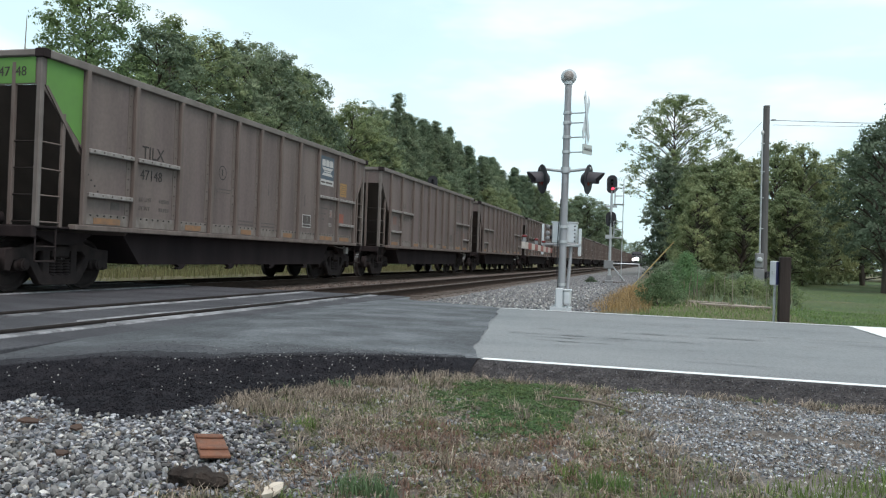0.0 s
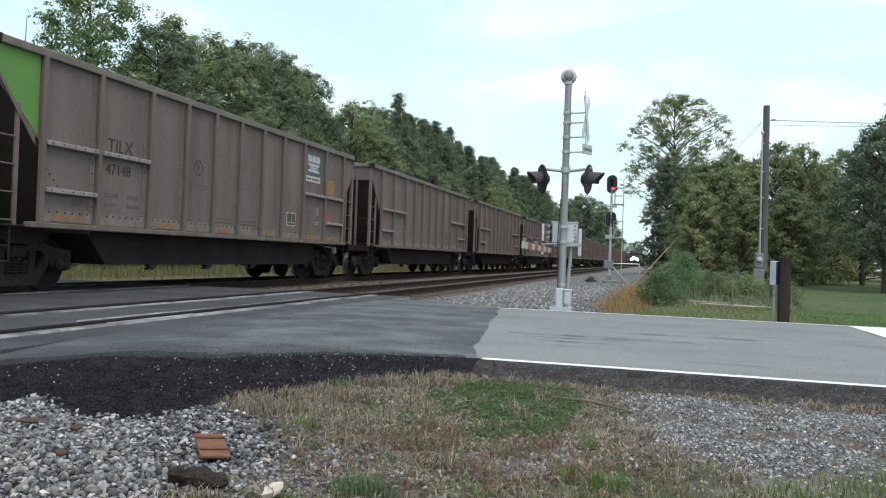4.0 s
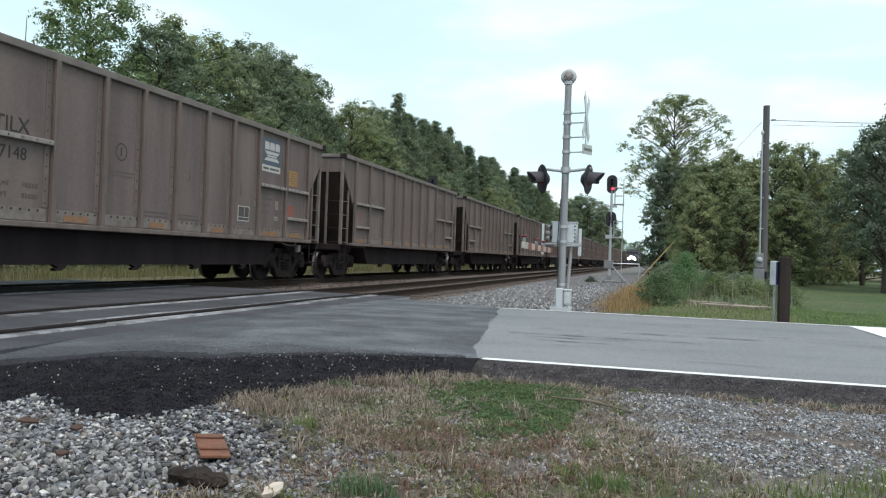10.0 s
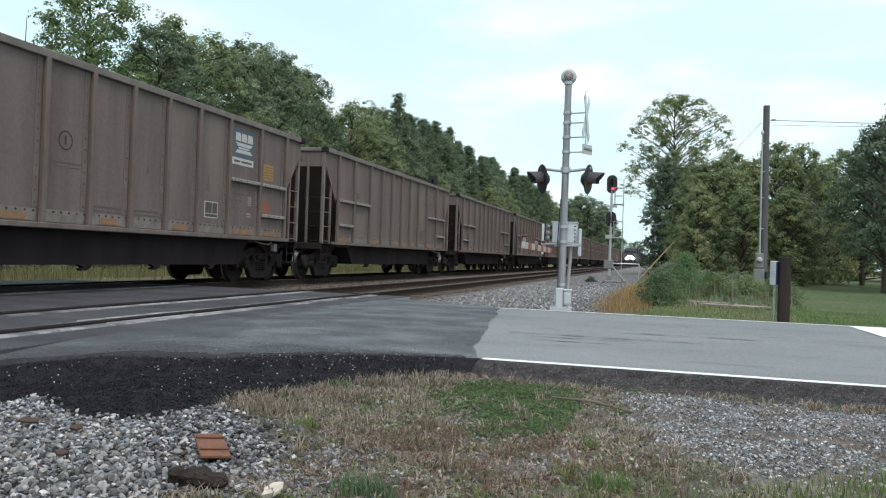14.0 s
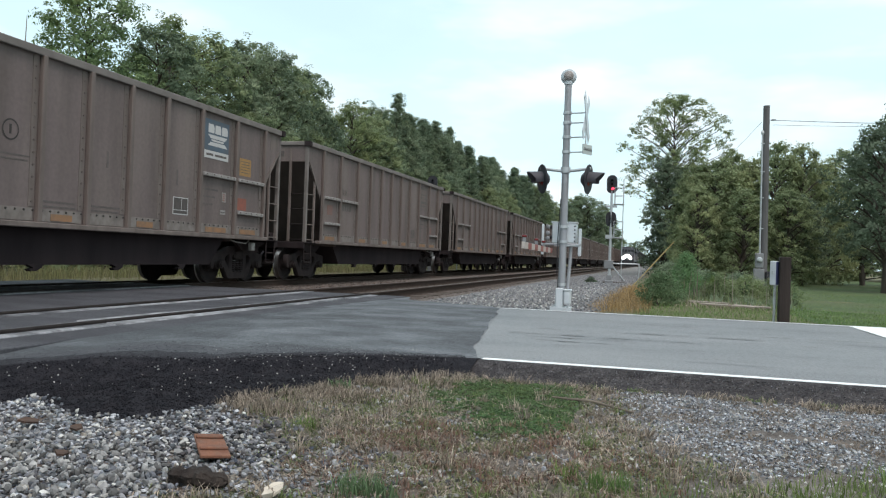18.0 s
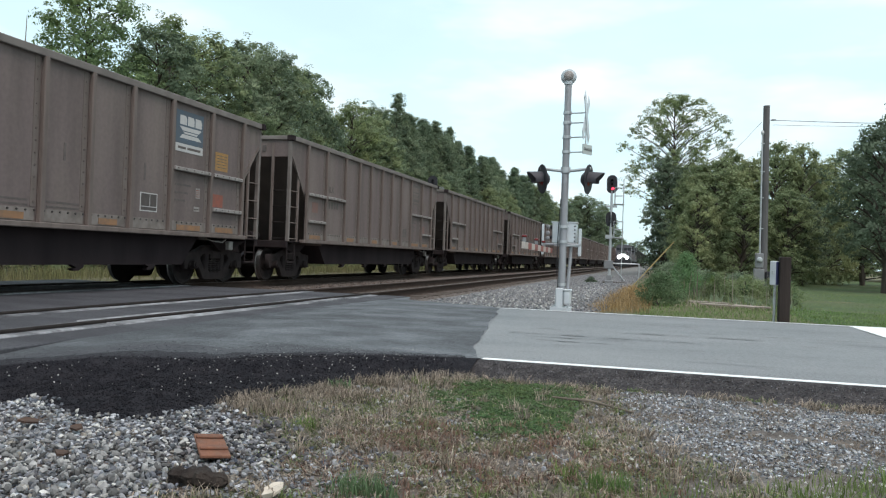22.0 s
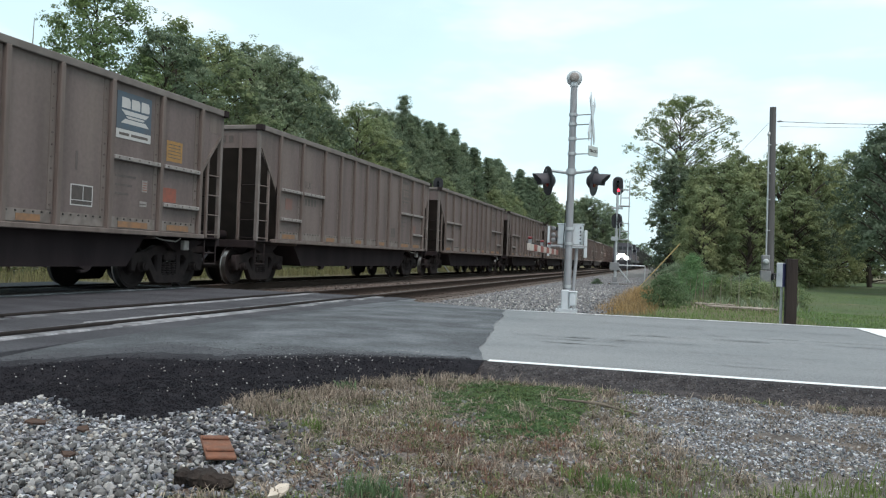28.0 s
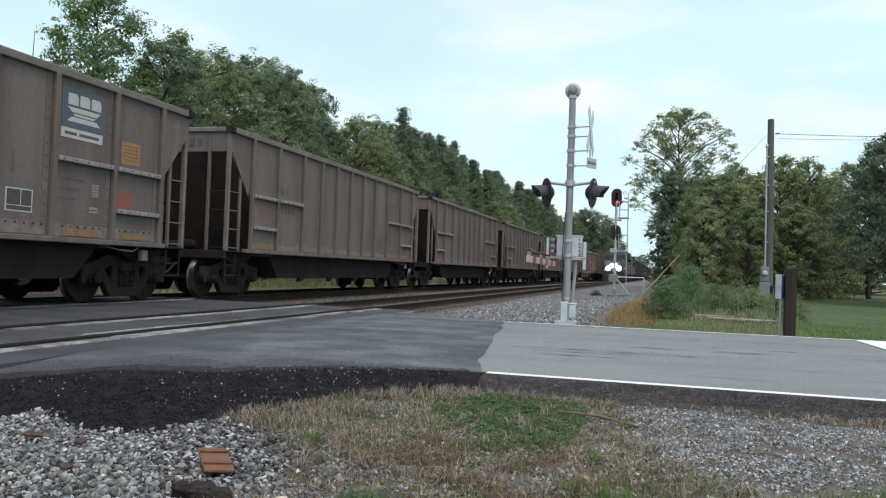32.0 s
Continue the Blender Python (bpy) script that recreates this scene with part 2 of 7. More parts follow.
M_SLOPE = material("sooty slope sheet", (0.075, 0.058, 0.052), 0.85, second=(0.11, 0.086, 0.074), scale=1.5, amount=0.8, streak=3)
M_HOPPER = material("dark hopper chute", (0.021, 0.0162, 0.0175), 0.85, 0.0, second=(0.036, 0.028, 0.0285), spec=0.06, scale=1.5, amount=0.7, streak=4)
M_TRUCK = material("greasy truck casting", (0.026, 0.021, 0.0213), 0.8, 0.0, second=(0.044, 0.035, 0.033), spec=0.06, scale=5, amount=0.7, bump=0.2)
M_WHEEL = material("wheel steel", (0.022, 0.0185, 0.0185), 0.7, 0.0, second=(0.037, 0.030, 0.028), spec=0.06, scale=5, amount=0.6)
M_TREAD = material("polished wheel tread", (0.30, 0.29, 0.28), 0.35, 0.9, second=(0.10, 0.09, 0.085), scale=3, amount=0.8)
M_GALV = material("galvanised steel", (0.47, 0.49, 0.50), 0.45, 0.5, second=(0.38, 0.40, 0.41), scale=7, amount=0.7, spec=0.5)
M_ALU = material("silver painted steel", (0.62, 0.65, 0.67), 0.4, 0.35, second=(0.5, 0.53, 0.55), scale=5, amount=0.5, spec=0.5)
M_HOOD = material("dusty dark grey hood", (0.055, 0.053, 0.060), 0.6, second=(0.075, 0.072, 0.08), scale=6, amount=0.6)
M_MASTGREY = material("dull weathered mast steel", (0.33, 0.34, 0.355), 0.5, 0.35, second=(0.25, 0.255, 0.265), scale=5, amount=0.8, streak=4, third=(0.30, 0.27, 0.25), third_scale=2.0, third_amount=0.4)
M_SIGNGREY = material("grey-green sign sheeting", (0.40, 0.44, 0.42), 0.5, second=(0.33, 0.37, 0.35), scale=8)
M_BLACK = material("flat black paint", (0.022, 0.022, 0.026), 0.55, second=(0.035, 0.035, 0.04), scale=5, amount=0.5)
M_LENS = material("dark red lens", (0.14, 0.012, 0.012), 0.15, spec=0.6)
M_REDLIT = material("lit red lamp", (1.0, 0.02, 0.04), 0.3, glow=6.0)
M_GATE_R = material("gate red sheeting", (0.24, 0.06, 0.045), 0.5, second=(0.18, 0.055, 0.045), scale=8)
M_GATE_W = material("gate white sheeting", (0.43, 0.39, 0.35), 0.5, second=(0.34, 0.30, 0.27), scale=8)
M_POLE = material("weathered creosoted pole", (0.085, 0.083, 0.083), 0.9, second=(0.15, 0.147, 0.147), scale=4, amount=0.7, streak=12, bump=0.4)
M_POST = material("dark timber post", (0.022, 0.017, 0.015), 0.9, second=(0.042, 0.032, 0.027), scale=6, amount=0.7, streak=10, bump=0.5)
M_BOXGREY = material("grey meter box", (0.22, 0.225, 0.23), 0.5, 0.2, second=(0.17, 0.175, 0.18), scale=6)
M_BOXWHITE = material("pale pedestal enclosure", (0.50, 0.52, 0.54), 0.5, second=(0.42, 0.44, 0.46), scale=6)
M_WIRE = material("black wire", (0.03, 0.03, 0.032), 0.7)
M_YSLEEVE = material("yellow guy guard", (0.46, 0.36, 0.16), 0.6, second=(0.36, 0.28, 0.13), scale=7)
M_BARK = material("tree bark", (0.075, 0.062, 0.05), 0.95, second=(0.045, 0.037, 0.03), scale=6, amount=0.8, streak=5, bump=0.5)
M_LEAF = leafy("mid green leaves", (0.232, 0.285, 0.158), (0.175, 0.225, 0.125), light=(0.31, 0.345, 0.165), varied=0.14)
M_LEAF_D = leafy("dark green leaves", (0.20, 0.252, 0.162), (0.152, 0.202, 0.132), light=(0.25, 0.30, 0.175), varied=0.14)
M_LEAF_L = leafy("light olive leaves", (0.225, 0.272, 0.13), (0.165, 0.215, 0.105), light=(0.30, 0.33, 0.14), varied=0.1)
M_LEAF_O = leafy("olive brown-green leaves", (0.262, 0.302, 0.16), (0.195, 0.238, 0.125), light=(0.315, 0.345, 0.165), varied=0.12)
M_LEAF_E = leafy("deep green evergreen leaves", (0.145, 0.187, 0.125), (0.11, 0.148, 0.102), light=(0.175, 0.215, 0.128), varied=0.1)
M_NEEDLE = leafy("pine needles", (0.175, 0.228, 0.145), (0.13, 0.18, 0.118), light=(0.215, 0.262, 0.15), varied=0.12)
M_WEED = leafy("weed green", (0.135, 0.20, 0.10), (0.095, 0.15, 0.08), light=(0.18, 0.24, 0.115))
M_FERN = leafy("feathery fresh green", (0.17, 0.285, 0.13), (0.13, 0.225, 0.11), light=(0.20, 0.31, 0.13))
M_DRYGRASS = leafy("dry grass", (0.37, 0.31, 0.25), (0.22, 0.18, 0.14), 0.75, through_light=0.35)
M_STRAW = leafy("orange straw grass", (0.36, 0.235, 0.105), (0.30, 0.215, 0.12), 0.45)
M_LAP = material("worn lap strip", (0.150, 0.123, 0.110), 0.75, second=(0.11, 0.089, 0.078), scale=5, amount=0.85, third=(0.30, 0.28, 0.265), third_scale=2.2, third_amount=0.75, streak=5)
M_GRASS = leafy("green grass", (0.14, 0.21, 0.065), (0.18, 0.21, 0.08), 0.45)
M_OLIVE = leafy("olive turf grass", (0.195, 0.215, 0.105), (0.15, 0.18, 0.08), 0.6)
M_CLOVER = leafy("clover", (0.062, 0.112, 0.044), (0.085, 0.125, 0.052), 0.55, through_light=0.25)
M_CLAY = material("orange rust", (0.20, 0.088, 0.052), 0.85, second=(0.115, 0.055, 0.04), third=(0.16, 0.11, 0.08), third_scale=14, scale=10, amount=0.7, bump=0.4)
M_DARKWOOD = material("rotten dark wood", (0.022, 0.017, 0.015), 0.95, second=(0.042, 0.032, 0.026), scale=9, amount=0.7, bump=0.8)
M_BARKCHIP = material("red-brown bark", (0.085, 0.052, 0.038), 0.9, second=(0.05, 0.033, 0.026), scale=30, amount=0.8, bump=0.6)
M_STICK = material("grey dead branch", (0.20, 0.165, 0.13), 0.9, second=(0.12, 0.10, 0.08), scale=9, amount=0.7)
M_PLANK = material("weathered plank", (0.33, 0.29, 0.245), 0.9, second=(0.21, 0.18, 0.15), scale=5, amount=0.8, bump=0.3)
M_CUP = material("pale paper scrap", (0.62, 0.55, 0.46), 0.8, second=(0.5, 0.43, 0.35), scale=9)
M_LOCO = material("black locomotive paint", (0.03, 0.032, 0.036), 0.5, second=(0.05, 0.05, 0.054), scale=1.5, amount=0.6)
M_LOCOGREY = material("hazy grey cab front", (0.10, 0.10, 0.115), 0.5, second=(0.08, 0.08, 0.09), scale=2, amount=0.6)
M_GLASS = material("dark window glass", (0.02, 0.022, 0.026), 0.08, spec=0.6)
M_LAMP = material("lit headlight", (1.0, 0.97, 0.9), 0.2, glow=60.0)
M_FREIGHT = material("dull green-grey freight car", (0.05, 0.055, 0.05), 0.8, second=(0.035, 0.04, 0.036), scale=1.2, amount=0.7, streak=4)


# ---- mesh building ----
class Mesh:
    """Collects boxes, tubes and sheets into one mesh."""

    def __init__(self):
        self.v, self.f = [], []

    def add(self, verts, faces):
        b = len(self.v)
        self.v += [tuple(p) for p in verts]
        self.f += [tuple(b + i for i in q) for q in faces]
        return self

    def box(self, x0, x1, y0, y1, z0, z1, c=0.0, m=None):
        """A box with edges chamfered by c."""
        c = min(c, 0.45 * min(x1 - x0, y1 - y0, z1 - z0))
        lo, hi = (x0, y0, z0), (x1, y1, z1)
        if c <= 0:
            vs = [(hi[0] if i & 1 else lo[0], hi[1] if i & 2 else lo[1], hi[2] if i & 4 else lo[2]) for i in range(8)]
            fs = [(0, 2, 3, 1), (4, 5, 7, 6), (0, 1, 5, 4), (2, 6, 7, 3), (0, 4, 6, 2), (1, 3, 7, 5)]
        else:
            vs, fs = [], []
            for i in range(8):
                s = [(i >> k) & 1 for k in range(3)]
                base = [hi[k] if s[k] else lo[k] for k in range(3)]
                inn = [base[k] + (-c if s[k] else c) for k in range(3)]
                for k in range(3):
                    vs.append(tuple(base[j] if j == k else inn[j] for j in range(3)))
            for k in range(3):
                a, b = (k + 1) % 3, (k + 2) % 3
                for s in (0, 1):
                    q = [(s << k) | (u << a) | (w << b) for u, w in ((0, 0), (1, 0), (1, 1), (0, 1))]
                    fs.append([i * 3 + k for i in (q if s else q[::-1])])
                for u in (0, 1):
                    for w in (0, 1):
                        i0 = (u << a) | (w << b)
                        i1 = i0 | (1 << k)
                        q = [i0 * 3 + a, i1 * 3 + a, i1 * 3 + b, i0 * 3 + b]
                        fs.append(q if u == w else q[::-1])
            for i in range(8):
                q = [i * 3, i * 3 + 1, i * 3 + 2]
                fs.append(q if bin(i).count("1") % 2 else q[::-1])
        if m is not None:
            vs = [m @ Vector(p) for p in vs]
        return self.add(vs, fs)

    def tube(self, p0, p1, r0, r1=None, n=12, caps=True):
        r1 = r0 if r1 is None else r1
        p0, p1 = Vector(p0), Vector(p1)
        d = (p1 - p0).normalized()
        a = d.orthogonal().normalized()
        b = d.cross(a)
        vs = [p + (a * math.cos(t) + b * math.sin(t)) * r for p, r in ((p0, r0), (p1, r1)) for t in (2 * math.pi * i / n for i in range(n))]
        fs = [(i, (i + 1) % n, n + (i + 1) % n, n + i) for i in range(n)]
        if caps:
            fs += [tuple(range(n))[::-1], tuple(range(n, 2 * n))]
        return self.add(vs, fs)

    def path(self, pts, r, n=8):
        for a, b in zip(pts, pts[1:]):
            self.tube(a, b, r, n=n)
        return self

    def lathe(self, centre, axis, prof, n=20):
        """prof: (along, radius) pairs round an axis."""
        d = Vector(axis).normalized()
        a = d.orthogonal().normalized()
        b = d.cross(a)
        c = Vector(centre)
        vs = [c + d * h + (a * math.cos(2 * math.pi * i / n) + b * math.sin(2 * math.pi * i / n)) * max(r, 1e-4) for h, r in prof for i in range(n)]
        fs = [(k * n + i, k * n + (i + 1) % n, (k + 1) * n + (i + 1) % n, (k + 1) * n + i) for k in range(len(prof) - 1) for i in range(n)]
        fs += [tuple(range(n))[::-1], tuple(range((len(prof) - 1) * n, len(prof) * n))]
        return self.add(vs, fs)

    def prism(self, outline, axis, a, b):
        """An outline in the two other axes (in order), from a to b along axis."""
        def put(p, h):
            q = list(p)
            q.insert(axis, h)
            return tuple(q)
        n = len(outline)
        vs = [put(p, a) for p in outline] + [put(p, b) for p in outline]
        fs = [(i, (i + 1) % n, n + (i + 1) % n, n + i) for i in range(n)] + [tuple(range(n))[::-1], tuple(range(n, 2 * n))]
        return self.add(vs, fs)

    def mesh(self, name, mat, smooth=True):
        me = bpy.data.meshes.new(name)
        me.from_pydata(self.v, [], self.f)
        bm = bmesh.new()
        bm.from_mesh(me)
        bmesh.ops.recalc_face_normals(bm, faces=bm.faces)
        bm.to_mesh(me)
        bm.free()
        if smooth:
            me.shade_smooth()
            me.set_sharp_from_angle(angle=radians(32))
        me.materials.append(mat)
        return me


def part(name, shape, mat, parent=None, label="", m=None):
    """One mesh object, under a thing or a part."""
    ob = new(name, shape.mesh(name, mat) if isinstance(shape, Mesh) else shape)
    if parent is not None:
        ob.parent = parent
    if m is not None:
        ob.matrix_basis = m
    if label:
        ob["label"] = label
    return ob


def thing(name, label, category, m=None, group="", kind=""):
    ob = new(name)
    ob.empty_display_size = 0.3
    if m is not None:
        ob.matrix_basis = m
    return tagged(ob, label, category, group, kind)


def np_mesh(name, verts, faces, mat, smooth=False):
    """A mesh from arrays: verts (n, 3) and faces (m, k)."""
    verts, faces = np.asarray(verts, np.float32), np.asarray(faces, np.int32)
    me = bpy.data.meshes.new(name)
    me.vertices.add(len(verts))
    me.vertices.foreach_set("co", verts.ravel())
    m, k = faces.shape
    me.loops.add(m * k)
    me.loops.foreach_set("vertex_index", faces.ravel())
    me.polygons.add(m)
    me.polygons.foreach_set("loop_start", np.arange(0, m * k, k, dtype=np.int32))
    me.polygons.foreach_set("use_smooth", np.full(m, smooth))
    me.update(calc_edges=True)
    me.materials.append(mat)
    return me


RNG = np.random.default_rng(7)


def spins(n):
    """n random rotation matrices."""
    q = RNG.normal(size=(n, 4))
    q /= np.linalg.norm(q, axis=1)[:, None]
    w, x, y, z = q.T
    return np.stack([1 - 2 * (y * y + z * z), 2 * (x * y - w * z), 2 * (x * z + w * y), 2 * (x * y + w * z), 1 - 2 * (x * x + z * z), 2 * (y * z - w * x),
                     2 * (x * z - w * y), 2 * (y * z + w * x), 1 - 2 * (x * x + y * y)], axis=1).reshape(n, 3, 3)


_g = (1 + 5 ** 0.5) / 2
ICO_V = np.array([(a, b, 0) for a in (-1, 1) for b in (-_g, _g)] + [(0, a, b) for a in (-1, 1) for b in (-_g, _g)] + [(b, 0, a) for a in (-1, 1) for b in (-_g, _g)]) / 1.9
_bm = bmesh.new()
for _p in ICO_V:
    _bm.verts.new(_p)
bmesh.ops.convex_hull(_bm, input=_bm.verts)
_bm.verts.index_update()
ICO_F = np.array([[v.index for v in f.verts] for f in _bm.faces])
ICO_V = np.array([v.co for v in _bm.verts])
_bm.free()


def stones(points, sizes):
    """Verts and faces of angular stones at points."""
    n = len(points)
    v = ICO_V[None] * RNG.uniform(0.5, 1.3, (n, 12, 1)) * RNG.uniform(0.45, 1.3, (n, 1, 3))
    v = np.einsum("nij,nkj->nki", spins(n), v) * np.asarray(sizes)[:, None, None] * 0.5
    v[:, :, 2] *= 0.8
    v += np.asarray(points)[:, None, :]
    f = ICO_F[None] + (np.arange(n) * 12)[:, None, None]
    return v.reshape(-1, 3), f.reshape(-1, 3)


def blades(points, height, width, lean=0.5, lo=0.5):
    """Bent grass blades: three-segment strips, each one an island."""
    n = len(points)
    a = RNG.uniform(0, 2 * np.pi, n)
    h = height * RNG.uniform(lo, 1.15, n)
    ln = lean * RNG.uniform(0.2, 1.3, n) * h
    side = np.stack([-np.sin(a), np.cos(a), np.zeros(n)], 1) * (width * RNG.uniform(0.6, 1.3, n) / 2)[:, None]
    out = np.stack([np.cos(a), np.sin(a), np.zeros(n)], 1)
    up = np.array([0, 0, 1.0])
    p = np.asarray(points)
    mid = p + out * (ln * 0.3)[:, None] + up * (h * 0.55)[:, None]
    tip = p + out * ln[:, None] + up * (h * np.sqrt(np.maximum(0.1, 1 - 0.5 * (ln / h) ** 2)))[:, None]
    v = np.stack([p - side, p + side, mid + side * 0.8, mid - side * 0.8, tip], 1)
    i = (np.arange(n) * 5)[:, None]
    tri = np.concatenate([i + [0, 1, 2], i + [0, 2, 3], i + [3, 2, 4]])
    return v.reshape(-1, 3), tri


def inside(poly, x, y):
    """Which points lie in a polygon."""
    r = np.zeros(len(x), bool)
    for (x0, y0), (x1, y1) in zip(poly, poly[1:] + poly[:1]):
        c = ((y0 > y) != (y1 > y)) & (x < (x1 - x0) * (y - y0) / (y1 - y0 + 1e-12) + x0)
        r ^= c
    return r


def scatter(poly, count, edge=0.12):
    """Random points in a polygon with a ragged edge."""
    xs, ys = [p[0] for p in poly], [p[1] for p in poly]
    out = []
    while len(out) < count:
        x, y = RNG.uniform(min(xs), max(xs), count), RNG.uniform(min(ys), max(ys), count)
        k = inside(poly, x + RNG.normal(0, edge, count), y + RNG.normal(0, edge, count))
        out += list(zip(x[k], y[k]))
    return np.array(out[:count])


def on_ground(xy, lift=0.0):
    return np.array([(x, y, ground_z(x, y) + lift) for x, y in xy])


# ---- ground, road, tracks ----
NEAR_X, FAR_X = -6.68, -11.15           # track centre lines
ROAD_Y0, ROAD_Y1 = 6.395, 13.42          # road slab edges
RAIL_OFF = 0.7535


def smooth(a, b, x):
    t = min(1.0, max(0.0, (x - a) / (b - a)))
    return t * t * (3 - 2 * t)


def ground_z(x, y):
    z = -0.115 + 0.02 * noise.noise((x * 0.9, y * 0.9, 0.0)) + 0.008 * noise.noise((x * 4, y * 4, 3.0))
    under_road = smooth(5.9, 6.35, y) * (1 - smooth(13.3, 13.7, y))
    z -= 0.06 * under_road
    tracks = smooth(-15.5, -13.5, x) * (1 - smooth(-4.6, -3.4, x))
    z = z * (1 - tracks) - 0.40 * tracks
    z -= 0.14 * smooth(13.5, 13.9, y) * (1 - smooth(-1.5, -0.9, x)) * smooth(-13.5, -4.0, x)
    mound = math.exp(-((x - 1.2) / 1.6) ** 2 - ((y - 20) / 4.5) ** 2)
    z += 0.16 * mound
    far = smooth(-17, -40, x)
    return z - 0.15 * smooth(-14, -18, x) + 0.5 * far


def spread(dense, far):
    """Grid lines: close together inside dense, wider and wider out to far."""
    a, b, step = dense
    out = list(np.arange(a, b + 1e-6, step))
    s, p = step, b
    while p < far:
        s *= 1.28
        p += s
        out.append(p)
    s, p = step, a
    while p > -far:
        s *= 1.28
        p -= s
        out.insert(0, p)
    return out


gx, gy = spread((-6, 5, 0.14), 3000), spread((1.4, 8.0, 0.14), 3000)
gv = [(x, y, ground_z(x, y)) for y in gy for x in gx]
gf = [(j * len(gx) + i, j * len(gx) + i + 1, (j + 1) * len(gx) + i + 1, (j + 1) * len(gx) + i) for j in range(len(gy) - 1) for i in range(len(gx) - 1)]
ground = tagged(new("ground", np_mesh("ground", gv, gf, M_GROUND, True)), "dry soil and patchy turf beside the crossing", "ground", kind="structure")


def sheet(name, poly, zf, mat, step=0.15, ragged=0.05):
    """A sheet over a polygon with a ragged outline; it follows zf."""
    xs, ys = [p[0] for p in poly], [p[1] for p in poly]
    nx, ny = int((max(xs) - min(xs)) / step) + 2, int((max(ys) - min(ys)) / step) + 2
    X = min(xs) - step / 2 + np.arange(nx + 1) * step
    Y = min(ys) - step / 2 + np.arange(ny + 1) * step
    gx2, gy2 = np.meshgrid((X[:-1] + X[1:]) / 2, (Y[:-1] + Y[1:]) / 2)
    jit = np.array([[noise.noise((x * 3, y * 3, 5.0)) for x in gx2[0]] for y in gy2[:, 0]]) * ragged * 2
    k = inside(poly, (gx2 + jit).ravel(), (gy2 + jit.T[:1].mean() + jit).ravel()).reshape(gx2.shape)
    used, verts, faces = {}, [], []

    def vid(i, j):
        if (i, j) not in used:
            used[(i, j)] = len(verts)
            x = X[i] + step * 0.3 * noise.noise((X[i] * 5, Y[j] * 5, 1.0))
            y = Y[j] + step * 0.3 * noise.noise((X[i] * 5, Y[j] * 5, 9.0))
            verts.append((x, y, zf(x, y)))
        return used[(i, j)]
    for j in range(ny):
        for i in range(nx):
            if k[j, i]:
                faces.append((vid(i, j), vid(i + 1, j), vid(i + 1, j + 1), vid(i, j + 1)))
    return new(name, np_mesh(name, verts, faces, mat, True))


# road slab with a broken edge towards the verge
rx = np.concatenate([np.arange(-60, -3, 1.0), np.arange(-3, 4, 0.06), np.arange(4, 120, 1.0)])
rv, rf = [], []
for x in rx:
    wob = 0.02 * noise.noise((x * 2.2, 0, 0)) + 0.018 * noise.noise((x * 9, 0, 2))
    e0 = ROAD_Y0 + wob
    for y, z in ((e0 - 0.06, -0.125), (e0 - 0.015, -0.05), (e0 + 0.0, -0.012), (e0 + 0.03, 0.0), (8.0, 0.006), (9.85, 0.012), (11.7, 0.006), (ROAD_Y1 - 0.05, 0.0), (ROAD_Y1, -0.02), (ROAD_Y1 + 0.06, -0.13)):
        rv.append((x, y, z))
rv = [(x, y, z) if not (-13.6 < x < -4.9) else (x, y, z - 0.09) for x, y, z in rv]
rf = [(i * 10 + j, (i + 1) * 10 + j, (i + 1) * 10 + j + 1, i * 10 + j + 1) for i in range(len(rx) - 1) for j in range(9)]
tagged(new("road", np_mesh("road", rv, rf, M_ROAD, True)), "worn light grey asphalt road with cracked edges", "road", kind="structure")


def road_z(x, y):
    return 0.012 - 0.012 * ((y - 9.85) / 3.5) ** 2 if ROAD_Y0 < y < ROAD_Y1 else 0.0


def patch_z(x, y):
    low = max(0.0, 6.15 - y)
    return max(road_z(x, y), 0) - 0.036 * smooth(3.9, 5.0, -x) + 0.006 - 0.04 * low - 0.012 * low ** 2 - 0.008 * max(0, y - 13.45)


def edge(table, u):
    return float(np.interp(u, [p[0] for p in table], [p[1] for p in table]))


def ribbon(name, us, lines, zf, mat, swap=False):
    """A sheet between lines: each line gives v at u; swap puts u along x."""
    n = len(lines[0])
    v = [((u, w, zf(u, w)) if swap else (w, u, zf(w, u))) for u, row in zip(us, lines) for w in row]
    f = [(i * n + j, (i + 1) * n + j, (i + 1) * n + j + 1, i * n + j + 1) for i in range(len(us) - 1) for j in range(n - 1)]
    return new(name, np_mesh(name, v, f, mat, True))


PATCH_X = [(4.6, -5.0), (4.8, -4.72), (5.05, -4.4), (5.3, -4.1), (5.38, -3.7), (5.48, -3.38), (5.7, -3.08), (5.98, -2.6), (6.2, -2.1), (6.34, -1.6), (6.42, -1.40), (7.2, -1.62), (8.08, -1.75), (9.2, -1.9), (10.26, -2.12), (11.4, -2.22), (12.3, -2.42), (13.0, -2.5), (13.45, -2.75), (13.7, -3.5), (14.2, -4.2), (15.0, -4.75), (16.05, -4.98)]
us = list(np.arange(4.45, 16.06, 0.04))
rows = []
for u in us:
    r = edge(PATCH_X, u) + (0.13 if u < 6.3 else 0.03) * noise.noise((u * 2.1, 0, 0)) + 0.012 * noise.noise((u * 14, 0, 0))
    rows.append([-5.06 + (r + 5.06) * k / 16 for k in range(17)])
tagged(ribbon("asphalt_patch", us, rows, patch_z, M_PATCH), "newer dark asphalt approach to the rails", "road", kind="structure")
# ragged overlapping bands that step darker towards the near rail
us = list(np.arange(4.62, 11.6, 0.04))
